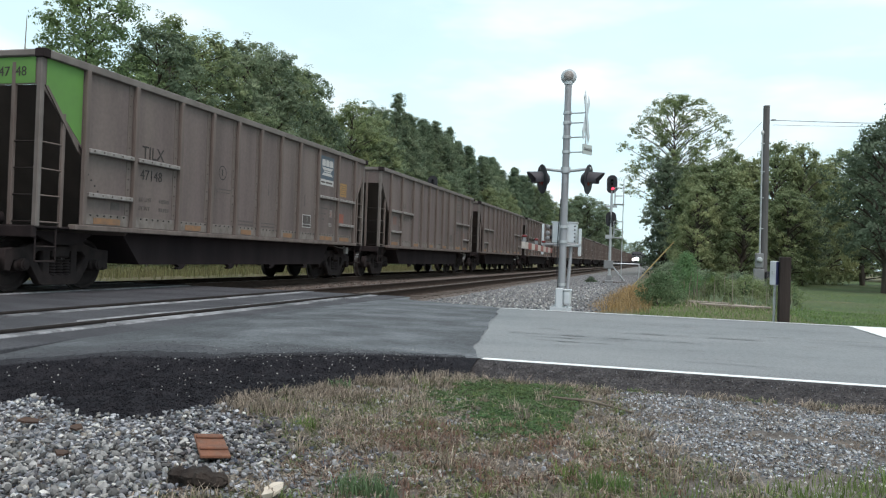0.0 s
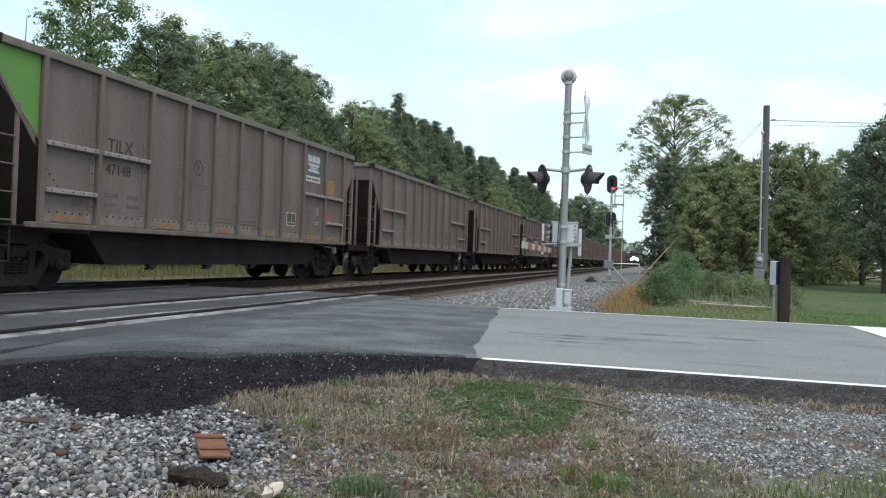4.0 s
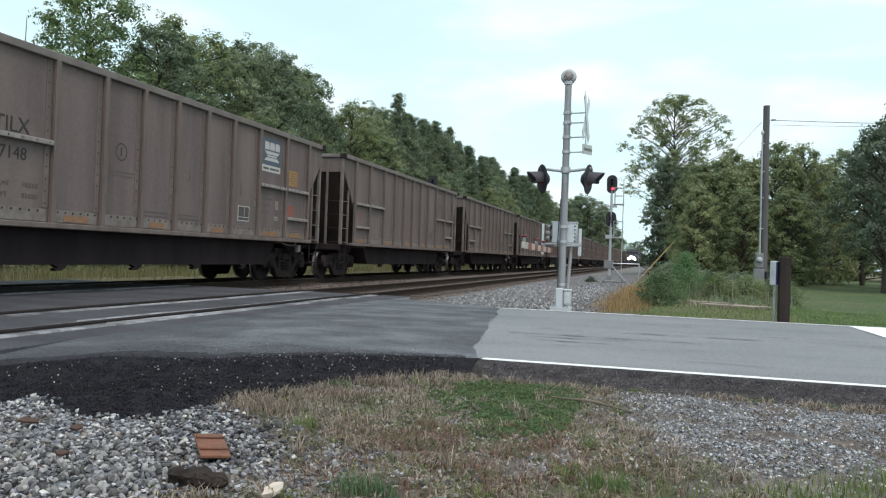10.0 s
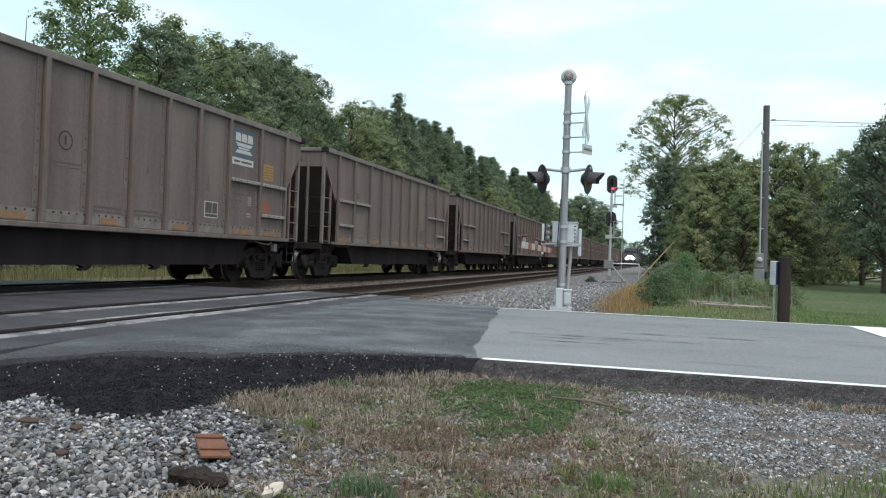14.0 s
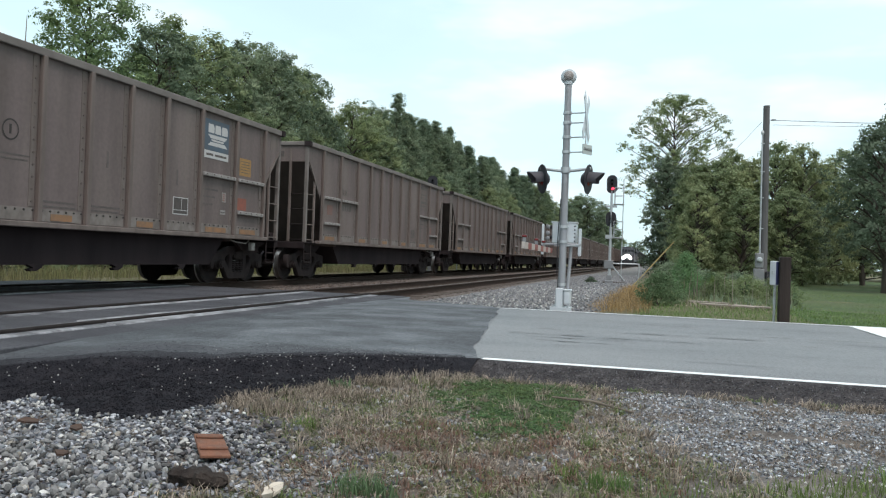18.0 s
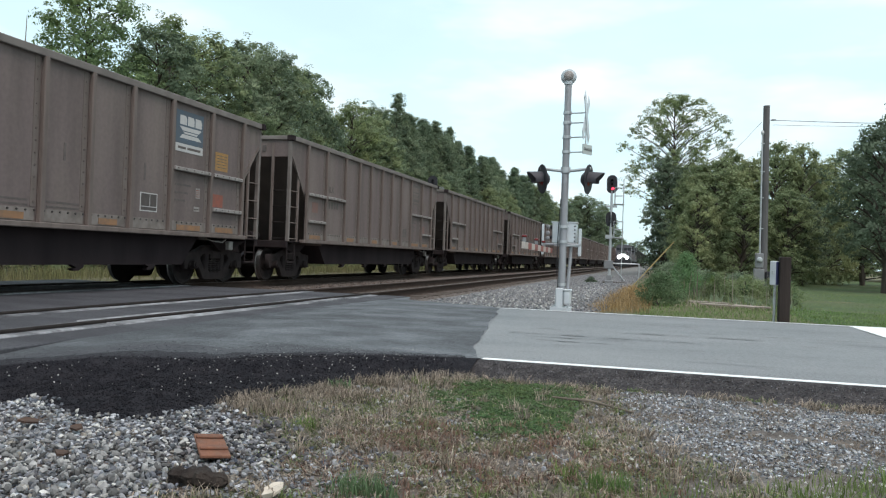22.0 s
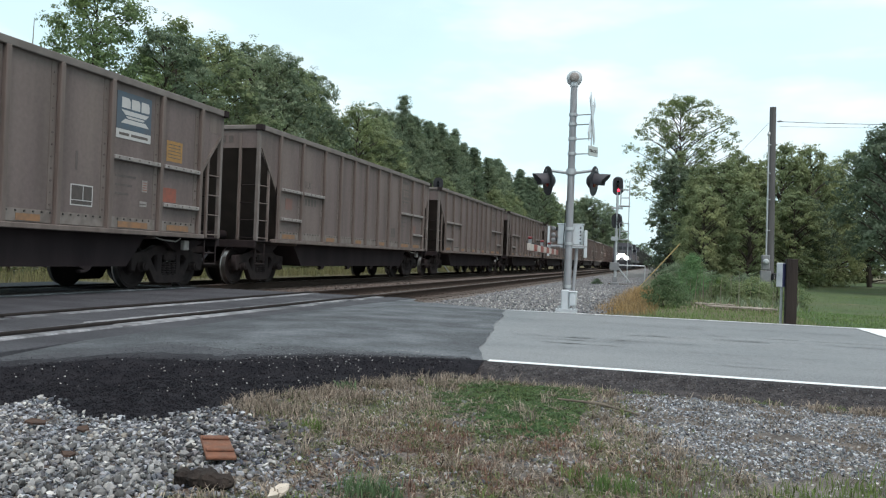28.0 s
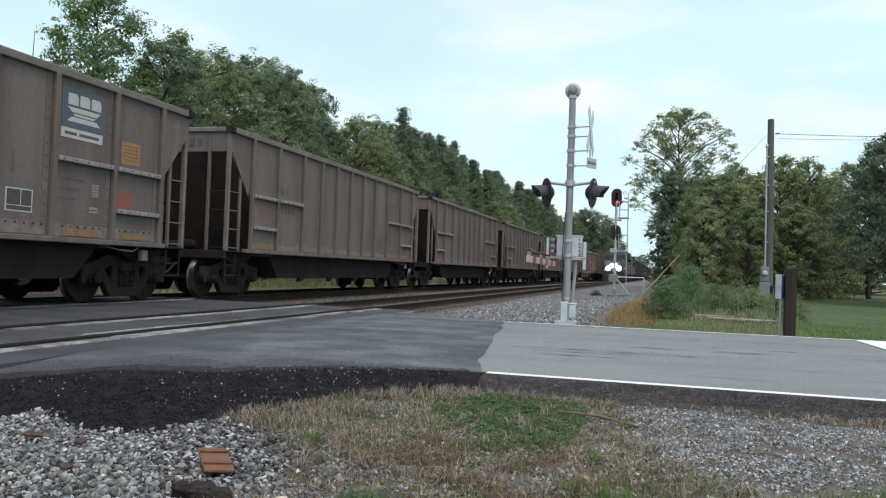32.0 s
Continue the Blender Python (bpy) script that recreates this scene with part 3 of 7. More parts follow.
for k, mat in enumerate(M_DARKER):
    rows = []
    for u in us:
        r = -4.98 + (1.25 - 0.36 * k) * (1 - smooth(5.2, 11.4, u)) + 0.30 * noise.noise((u * 0.9, 31 + k, 0)) + 0.20 * noise.noise((u * 3.1, 31 + k, 0)) + 0.12 * noise.noise((u * 11, 31 + k, 0)) + 0.06 * noise.noise((u * 29, 31 + k, 0))
        r = min(max(r, -5.05), edge(PATCH_X, u) - 0.02)
        rows.append([-5.06 + (r + 5.06) * q / 8 for q in range(9)])
    tagged(ribbon("asphalt_stain", us, rows, lambda x, y: patch_z(x, y) + 0.0012 * (k + 1), mat), "dark ragged stretch of asphalt beside the rail", "road", kind="structure")
CRUMB_LOW = [(-5.1, 4.3), (-4.0, 4.22), (-3.64, 4.0), (-3.29, 3.74), (-3.07, 3.65), (-2.76, 3.68), (-2.6, 3.74), (-2.55, 3.95), (-2.48, 4.2), (-2.38, 4.5), (-2.15, 5.0), (-1.75, 5.72), (-1.45, 6.0), (-1.2, 6.2)]
CRUMB_TOP = [(-5.1, 4.6), (-4.72, 4.8), (-4.4, 5.05), (-4.1, 5.3), (-3.7, 5.38), (-3.38, 5.48), (-3.08, 5.7), (-2.6, 5.98), (-2.1, 6.2), (-1.6, 6.34), (-1.2, 6.38)]


def crumb_z(x, y):
    t = edge(CRUMB_TOP, x) - y
    drop = smooth(-0.05, 0.55, t)
    z = patch_z(x, y) - 0.004 + 0.016 * smooth(-0.13, -0.01, t) - 0.10 * drop
    return max(z, ground_z(x, y) + 0.016) + 0.012 * noise.noise((x * 7, y * 7, 4.0)) * (0.12 + 0.88 * drop)


us = list(np.arange(-5.1, -1.36, 0.035))
rows = []
for u in us:
    a = edge(CRUMB_LOW, u) + 0.09 * noise.noise((u * 4, 1, 0)) + 0.04 * noise.noise((u * 14, 1, 0))
    b = edge(CRUMB_TOP, u) + 0.15
    rows.append([a + (b - a) * k / 22 for k in range(23)])
tagged(ribbon("asphalt_crumbs", us, rows, crumb_z, M_CRUMB, True), "black crumbled asphalt spilling off the road edge", "asphalt", kind="structure")
us = list(np.arange(-5.04, -1.55, 0.03))
for mat, wide, lift, sd in ((M_DARKER[0], 0.74, 0.0042, 45.0), (M_DARKER[1], 0.58, 0.005, 35.0), (M_EDGE2, 0.42, 0.006, 25.0), (M_EDGE, 0.20, 0.007, 5.0)):
    rows = []
    for u in us:
        a = edge(CRUMB_TOP, u) - 0.02 + 0.03 * noise.noise((u * 6, 3, 0))
        b = a + wide + wide * 0.7 * (1 - smooth(-3.9, -2.9, u)) + 0.14 * noise.noise((u * 1.6, sd, 0)) + 0.10 * noise.noise((u * 6, sd, 0)) + 0.08 * noise.noise((u * 19, sd, 0)) - wide * 0.6 * smooth(-2.6, -1.7, u)
        rows.append([a + (max(b, a + 0.02) - a) * k / 8 for k in range(9)])
    tagged(ribbon("asphalt_edge", us, rows, lambda x, y: patch_z(x, y) + lift, mat, True), "smooth dark rolled edge of the asphalt approach", "road", kind="structure")
us = list(np.concatenate([np.arange(-1.45, 4, 0.05), np.arange(4, 60, 1.0)]))
rows = []
for u in us:
    a = 6.0 + 0.06 * noise.noise((u * 3, 8, 0)) + 0.05 * noise.noise((u * 12, 8, 0))
    b = 6.436 + 0.006 * noise.noise((u * 5, 4, 0))
    rows.append([a + (b - a) * k / 8 for k in range(9)])


def shoulder_z(x, y):
    top = 0.005 - 0.10 * (1 - smooth(6.0, 6.40, y)) + (0.010 * noise.noise((x * 8, y * 8, 2)) if y < 6.38 else 0.0)
    low = ground_z(x, y) + 0.010
    return low + (max(top, low) - low) * smooth(5.92, 6.15, y)


tagged(ribbon("road_shoulder", us, rows, shoulder_z, M_SHOULDER, True), "dark dirt-stained broken asphalt edge", "road", kind="structure")


def stripe(name, y0, y1, x0, x1, label):
    xs = np.arange(x0, x1 + 0.01, 0.12)
    v, f = [], []
    for x in xs:
        w = 0.004 * noise.noise((x * 7, 1, 0))
        for y in (y0 + w, y1 + 0.7 * w):
            v.append((x, y, road_z(x, y) + 0.005))
    n = len(xs)
    f = [(2 * i, 2 * i + 2, 2 * i + 3, 2 * i + 1) for i in range(n - 1)]
    return tagged(new(name, np_mesh(name, v, f, M_LINE)), label, "road marking", kind="structure")


stripe("edge_line_1", 6.44, 6.545, -1.38, 40, "worn white edge line on grey asphalt")
stripe("edge_line_2", 13.14, 13.25, -2.5, 40, "thin white edge line on the road's far side")
us = list(np.arange(9.95, 13.26, 0.15))
tagged(ribbon("stop_line", us, [[2.78, 2.98, 3.18, 3.39] for _ in us], lambda x, y: road_z(x, y) + 0.007, M_LINE), "white stop line across the far lane", "road marking", kind="structure")

# tar-dark cracks along the road
_r = random.Random(5)
STREAKS = tuple((x, x + _r.uniform(0.5, 2.6), _r.uniform(7.0, 12.9), _r.uniform(0.006, 0.02)) for x in (_r.uniform(-1.6, 4.5) for _ in range(40)))
for cx0, cx1, cy, wd in ((-2.0, 0.6, 11.2, 0.03), (-1.4, 1.2, 9.6, 0.035), (0.6, 3.4, 10.2, 0.025), (-1.6, -0.2, 8.6, 0.03), (-1.2, -0.3, 8.25, 0.045), (1.4, 5.0, 9.2, 0.02), (-1.0, 0.2, 7.9, 0.012), (0.5, 1.6, 7.2, 0.010), (-0.2, 2.2, 12.4, 0.03), (-1.5, 14.0, 11.45, 0.022), (-0.2, 16.0, 9.72, 0.03), (-1.6, 0.4, 8.9, 0.05)) + STREAKS:
    us = list(np.arange(cx0, cx1, 0.06))
    rows = []
    for u in us:
        c = cy + 0.06 * noise.noise((u * 1.7, cy, 0)) + 0.03 * noise.noise((u * 8, cy, 0))
        hw = wd * 0.6 * max(0.08, 0.5 + noise.noise((u * 4, cy, 6)))
        rows.append([c - hw, c + hw])
    tagged(ribbon("road_crack", us, rows, lambda x, y: road_z(x, y) + 0.003, M_CRACK, True), "dark weathered crack along the road", "road crack", kind="structure")

# crossing surface
cross = thing("crossing_surface", "asphalt and concrete infill between the rails", "level crossing", kind="structure")
CY0, CY1 = -6.0, 16.05
rails_x = [NEAR_X + RAIL_OFF, NEAR_X - RAIL_OFF, FAR_X + RAIL_OFF, FAR_X - RAIL_OFF]
fills = [(-5.10, rails_x[0] + 0.295), (rails_x[0] - 0.335, rails_x[1] + 0.26), (rails_x[1] - 0.24, rails_x[2] + 0.24), (rails_x[2] - 0.26, rails_x[3] + 0.26), (rails_x[3] - 0.24, -13.6)]
for i, (a, b) in enumerate(fills):
    part("asphalt_infill", Mesh().box(min(a, b), max(a, b), CY0, CY1, -0.13, -0.036, 0.008), M_INFILL, cross)
for k, r in enumerate(rails_x):
    inner = -1 if k % 2 == 0 else 1
    for s, g0, g1 in ((inner, 0.085, 0.255 if k else 0.33), (-inner, 0.05, 0.24 if k else 0.29)):
        a, b = r + s * g0, r + s * g1
        for i in range(13):
            y0 = CY0 + i * 1.694
            dz, cut = random.uniform(-0.009, 0.004), random.choice((0.0, 0.0, 0.05, 0.09)) * (1 if k else 1.3)
            lo, hi = (min(a, b), max(a, b) - cut) if s > 0 else (min(a, b) + cut, max(a, b))
            part("header_panel", Mesh().box(lo, hi, y0, y0 + 1.67, -0.12, -0.026 + dz, 0.012), M_PANEL, cross, "pale worn concrete header along the rail")
        a, b = r + s * 0.042, r + s * (g0 - 0.004)
        part("flangeway", Mesh().box(min(a, b), max(a, b), CY0, CY1, -0.12, -0.045 if s == inner else -0.03, 0.004), M_RUBBER, cross, "black rubber rail seal")

for cx in (NEAR_X, FAR_X):
    part("end_plate", Mesh().box(cx - 0.66, cx + 0.66, CY1 + 0.002, CY1 + 0.03, -0.17, -0.02, 0.006), M_RAIL, cross, "rusty steel end plate")

# rails, ties and ballast
RAIL = [(-0.069, -0.172), (0.069, -0.172), (0.069, -0.16), (0.012, -0.14), (0.010, -0.045), (0.036, -0.034), (0.036, -0.012), (0.030, -0.003), (-0.030, -0.003), (-0.036, -0.012), (-0.036, -0.034), (-0.010, -0.045), (-0.012, -0.14), (-0.069, -0.16)]
tie_me = Mesh().box(-1.3, 1.3, -0.115, 0.115, -0.33, -0.158, 0.012).mesh("tie", M_TIE)
plate_me = Mesh().box(-0.1, 0.1, -0.09, 0.09, -0.158, -0.148, 0.004)
plate_me.box(-0.095, -0.075, -0.09, 0.09, -0.15, -0.135, 0.003).box(0.075, 0.095, -0.09, 0.09, -0.15, -0.135, 0.003)
plate_me = plate_me.mesh("tie_plate", M_RAIL)
for name, cx, n_ties, label in (("track_1", NEAR_X, 150, "rusty rails on dark ties, empty track nearest the road"), ("track_2", FAR_X, 60, "rusty rails under the slow coal train")):
    tr = thing(name, label, "railway track", pose(cx, 0, 0), kind="structure")
    for s in (-1, 1):
        # inside the crossing the rail's colour is darkened to stand for shade
        for a, b, side, top in ((-80, 16.04, M_RAIL_SHADED, M_RAIL_SHADED), (16.05, 520, M_RAIL, M_RAILTOP)):
            ra = part("rail", Mesh().prism([(x, z) for x, z in RAIL], 1, a, b), side, tr, m=pose(s * RAIL_OFF, 0, 0))
            part("rail_head", Mesh().box(-0.028, 0.028, a, b, -0.003, 0.0), top, ra, "worn running surface")
    for i in range(n_ties):
        y = 14.1 + i * 0.51
        part("tie", tie_me, None, tr, m=pose(random.uniform(-0.03, 0.03), y, random.uniform(-0.008, 0.004), 0, 0, random.uniform(-1, 1)))
        if i < 60 and name == "track_1":
            for s in (-1, 1):
                part("tie_plate", plate_me, None, tr, m=pose(s * RAIL_OFF, y, 0))
    rest = Mesh()
    for i in range(n_ties, 640):
        rest.box(-1.3, 1.3, 14.0 + i * 0.51, 14.23 + i * 0.51, -0.3, -0.16)
    for i in range(140):
        rest.box(-1.3, 1.3, -8.0 - i * 0.51, -7.77 - i * 0.51, -0.3, -0.16)
    tagged(part("far_ties", rest, M_TIE, tr), kind="stuff")


def bed(name, xs, zs, y0, y1, mat, label):
    ys = list(np.arange(y0, min(60, y1), 0.45)) + list(np.arange(60, y1 + 1, 6.0)) if y1 > 60 else list(np.arange(y0, y1 + 0.1, 0.8))
    fine = []
    for a, b, c, d in zip(xs, xs[1:], zs, zs[1:]):
        n = max(1, int((b - a) / 0.4))
        fine += [(a + (b - a) * i / n, c + (d - c) * i / n) for i in range(n)]
    fine.append((xs[-1], zs[-1]))
    n = len(fine)
    v = [(x, y, z + (0.02 * noise.noise((x * 2.5, y * 2.5, 0)) if 0 < i < n - 1 else 0)) for y in ys for i, (x, z) in enumerate(fine)]
    f = [(j * n + i, j * n + i + 1, (j + 1) * n + i + 1, (j + 1) * n + i) for j in range(len(ys) - 1) for i in range(n - 1)]
    return tagged(new(name, np_mesh(name, v, f, mat, True)), label, "ballast", kind="structure")


bed("track_bed_1", [-14.4, -13.2, -12.8, -9.7, -9.2, -8.4, -7.9, -5.3, -4.9, -4.6], [-0.5, -0.2, -0.185, -0.185, -0.22, -0.22, -0.185, -0.185, -0.19, -0.26], 13.78, 520, M_BALLAST_B, "rust-brown ballast between the ties")
bed("track_bed_2", [-14.4, -13.2, -12.8, -9.7, -9.2, -8.4, -7.9, -5.3, -4.9, -4.6], [-0.5, -0.2, -0.185, -0.185, -0.22, -0.22, -0.185, -0.185, -0.19, -0.26], -80, CY0, M_BALLAST_B, "rust-brown ballast between the ties")
bed("ballast_shoulder", [-5.35, -4.9, -4.5, -3.6, -2.2, -1.3, -0.9], [-0.21, -0.17, -0.16, -0.17, -0.12, -0.08, -0.2], 13.62, 300, M_BALLAST, "grey crushed-stone shoulder beside the track")


# ---- the coal train ----
CAR_LEN = 16.18
POSTS = [1.86, 3.20, 4.67, 5.88, 6.98, 8.09, 9.20, 10.32, 11.57, 13.05, 14.42]
TOP, SILL, SIDE = 3.925, 1.12, 1.555


def flip(m, k):
    return m if not k else Matrix.Translation((0, CAR_LEN, 0)) @ Matrix.Rotation(math.pi, 4, "Z") @ m


def wheelset_mesh():
    w = Mesh()
    for s in (-1, 1):
        w.lathe((s * 0.70, 0, 0), (s, 0, 0), [(0.0, 0.05), (0.0, 0.487), (0.022, 0.487), (0.035, 0.46), (0.135, 0.452), (0.14, 0.40), (0.09, 0.36), (0.06, 0.2), (0.10, 0.13), (0.15, 0.12), (0.15, 0.02)], 28)
    w.tube((-1.15, 0, 0), (1.15, 0, 0), 0.085, n=12)
    me = w.mesh("wheelset", M_WHEEL)
    me.materials.append(M_TREAD)
    for f in me.polygons:
        r = math.hypot(f.center.y, f.center.z)
        if 0.44 < r and 0.715 < abs(f.center.x) < 0.84:
            f.material_index = 1
    return me


def side_frame_mesh():
    """One cast side frame: an outline with open windows."""
    half = [(0.0, 0.875), (0.44, 0.875), (0.62, 0.80), (0.84, 0.735), (1.22, 0.70), (1.22, 0.38), (1.13, 0.36), (1.06, 0.54), (0.72, 0.54), (0.68, 0.44), (0.47, 0.14), (0.38, 0.11)]
    outer = half + [(-y, z) for y, z in half[::-1] if y > 0]
    middle = [(-0.27, 0.28), (-0.27, 0.70), (0.27, 0.70), (0.27, 0.28)]
    cut = [(0.39, 0.27), (0.39, 0.70), (0.52, 0.70), (0.64, 0.60)]
    c = bpy.data.curves.new("side_frame", "CURVE")
    c.dimensions, c.fill_mode, c.extrude, c.bevel_depth, c.bevel_resolution = "2D", "BOTH", 0.055, 0.014, 1
    for pts in (outer, middle, cut, [(-y, z) for y, z in cut]):
        s = c.splines.new("POLY")
        s.points.add(len(pts) - 1)
        for p, (y, z) in zip(s.points, pts):
            p.co = (y, z, 0, 1)
        s.use_cyclic_u = True
    ob = bpy.data.objects.new("side_frame", c)
    me = bpy.data.meshes.new_from_object(ob)
    bpy.data.objects.remove(ob)
    me.transform(Matrix(((0, 0, 1, 0), (1, 0, 0, 0), (0, 1, 0, 0), (0, 0, 0, 1))))
    me.name = "side_frame"
    me.materials.clear()
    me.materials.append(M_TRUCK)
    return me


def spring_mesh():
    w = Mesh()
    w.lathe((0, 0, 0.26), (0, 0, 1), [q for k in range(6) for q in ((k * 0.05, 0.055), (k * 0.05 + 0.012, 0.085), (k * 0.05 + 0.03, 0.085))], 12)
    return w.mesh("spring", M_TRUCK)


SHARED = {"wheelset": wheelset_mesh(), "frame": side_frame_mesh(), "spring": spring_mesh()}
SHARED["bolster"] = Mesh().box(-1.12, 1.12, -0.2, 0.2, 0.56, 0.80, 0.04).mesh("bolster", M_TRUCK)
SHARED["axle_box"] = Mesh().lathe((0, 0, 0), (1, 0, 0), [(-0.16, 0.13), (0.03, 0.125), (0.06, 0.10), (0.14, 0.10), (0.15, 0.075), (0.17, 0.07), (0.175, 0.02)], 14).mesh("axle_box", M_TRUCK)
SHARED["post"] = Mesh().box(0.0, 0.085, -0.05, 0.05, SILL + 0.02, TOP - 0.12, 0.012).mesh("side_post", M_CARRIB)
_b = Mesh().box(0.0, 0.010, -0.06, 0.06, SILL + 0.27, TOP - 0.13, 0.003)
_n = len(_b.f)
for i in range(12):
    _b.tube((0.006, 0, 1.47 + i * 0.195), (0.022, 0, 1.47 + i * 0.195), 0.019, n=6)
SHARED["lap"] = _b.mesh("lap_strip", M_LAP)
SHARED["lap"].materials.append(M_RIVET)
for _f in SHARED["lap"].polygons[_n:]:
    _f.material_index = 1
SHARED["rung"] = Mesh().tube((0, 0, 0), (0, 0.46, 0), 0.014, n=6).mesh("rung", M_CARRIB)
SHARED["end_rung"] = Mesh().tube((-0.42, 0, 0), (0.0, 0, 0), 0.012, n=6).mesh("rung", M_TRUCK)
@functools.lru_cache(None)
def strip_mesh(a, b):
    """A bolted wear strip between two side posts."""
    m = Mesh().box(SIDE, SIDE + 0.012, a + 0.10, b - 0.10, SILL + 0.05, SILL + 0.25)
    n = len(m.f)
    for i in range(6):
        y = (a + b) / 2 - 0.45 + 0.18 * i
        m.tube((SIDE + 0.008, y, SILL + 0.215), (SIDE + 0.024, y, SILL + 0.215), 0.018, n=6)
    me = m.mesh("lower_strip", M_STRIP)
    me.materials.append(M_BLACKPAINT)
    for f in me.polygons[n:]:
        f.material_index = 1
    return me


@functools.lru_cache(None)
def ledge_mesh(a, b, z):
    """A pale step ledge with dark bolt heads along its face."""
    m = Mesh().box(SIDE, SIDE + 0.10, a, b, z - 0.04, z + 0.04, 0.01)
    n = len(m.f)
    for i in range(5):
        y = a + 0.10 + (b - a - 0.20) * i / 4
        m.tube((SIDE + 0.096, y, z + 0.004), (SIDE + 0.110, y, z + 0.004), 0.016, n=6)
    me = m.mesh("step_ledge", M_STEP)
    me.materials.append(M_RIVET)
    for f in me.polygons[n:]:
        f.material_index = 1
    return me


def lettering(words, size, mat, parent, m, name="lettering"):
    c = bpy.data.curves.new(name, "FONT")
    c.body, c.size, c.extrude, c.resolution_u = words, size, 0.002, 2
    c.materials.append(mat)
    ob = new(name, c)
    ob.parent, ob.matrix_basis = parent, m
    return ob


def on_side(y, z, out=0.006):
    """A pose on the car's side that faces the road: text runs along +y, up is z."""
    return Matrix.Translation((SIDE + out, y, z)) @ Matrix(((0, 0, 1, 0), (1, 0, 0, 0), (0, 1, 0, 0), (0, 0, 0, 1)))


def decal(name, parent, y0, y1, z0, z1, mat, out=0.004, label=""):
    return part(name, Mesh().box(SIDE, SIDE + out, y0, y1, z0, z1), mat, parent, label)


def truck(parent, y):
    t = part("truck", SHARED["bolster"], None, parent, "dark cast-steel truck with coil springs", pose(0, y, 0))
    for s in (-1, 1):
        part("side_frame", SHARED["frame"], None, t, m=pose(s * 1.01, 0, 0))
        for dy in (-0.17, 0.0, 0.17):
            part("spring", SHARED["spring"], None, t, m=pose(s * 1.02, dy, 0))
        for dy in (-0.89, 0.89):
            part("axle_box", SHARED["axle_box"], None, t, m=pose(s * 1.02, dy, 0.457, 0, 0, 0 if s > 0 else 180))
    for d in (-0.89, 0.89):
        part("wheelset", SHARED["wheelset"], None, parent, "rusty wheelset with bright treads", pose(0, y + d, 0.457))
    return t


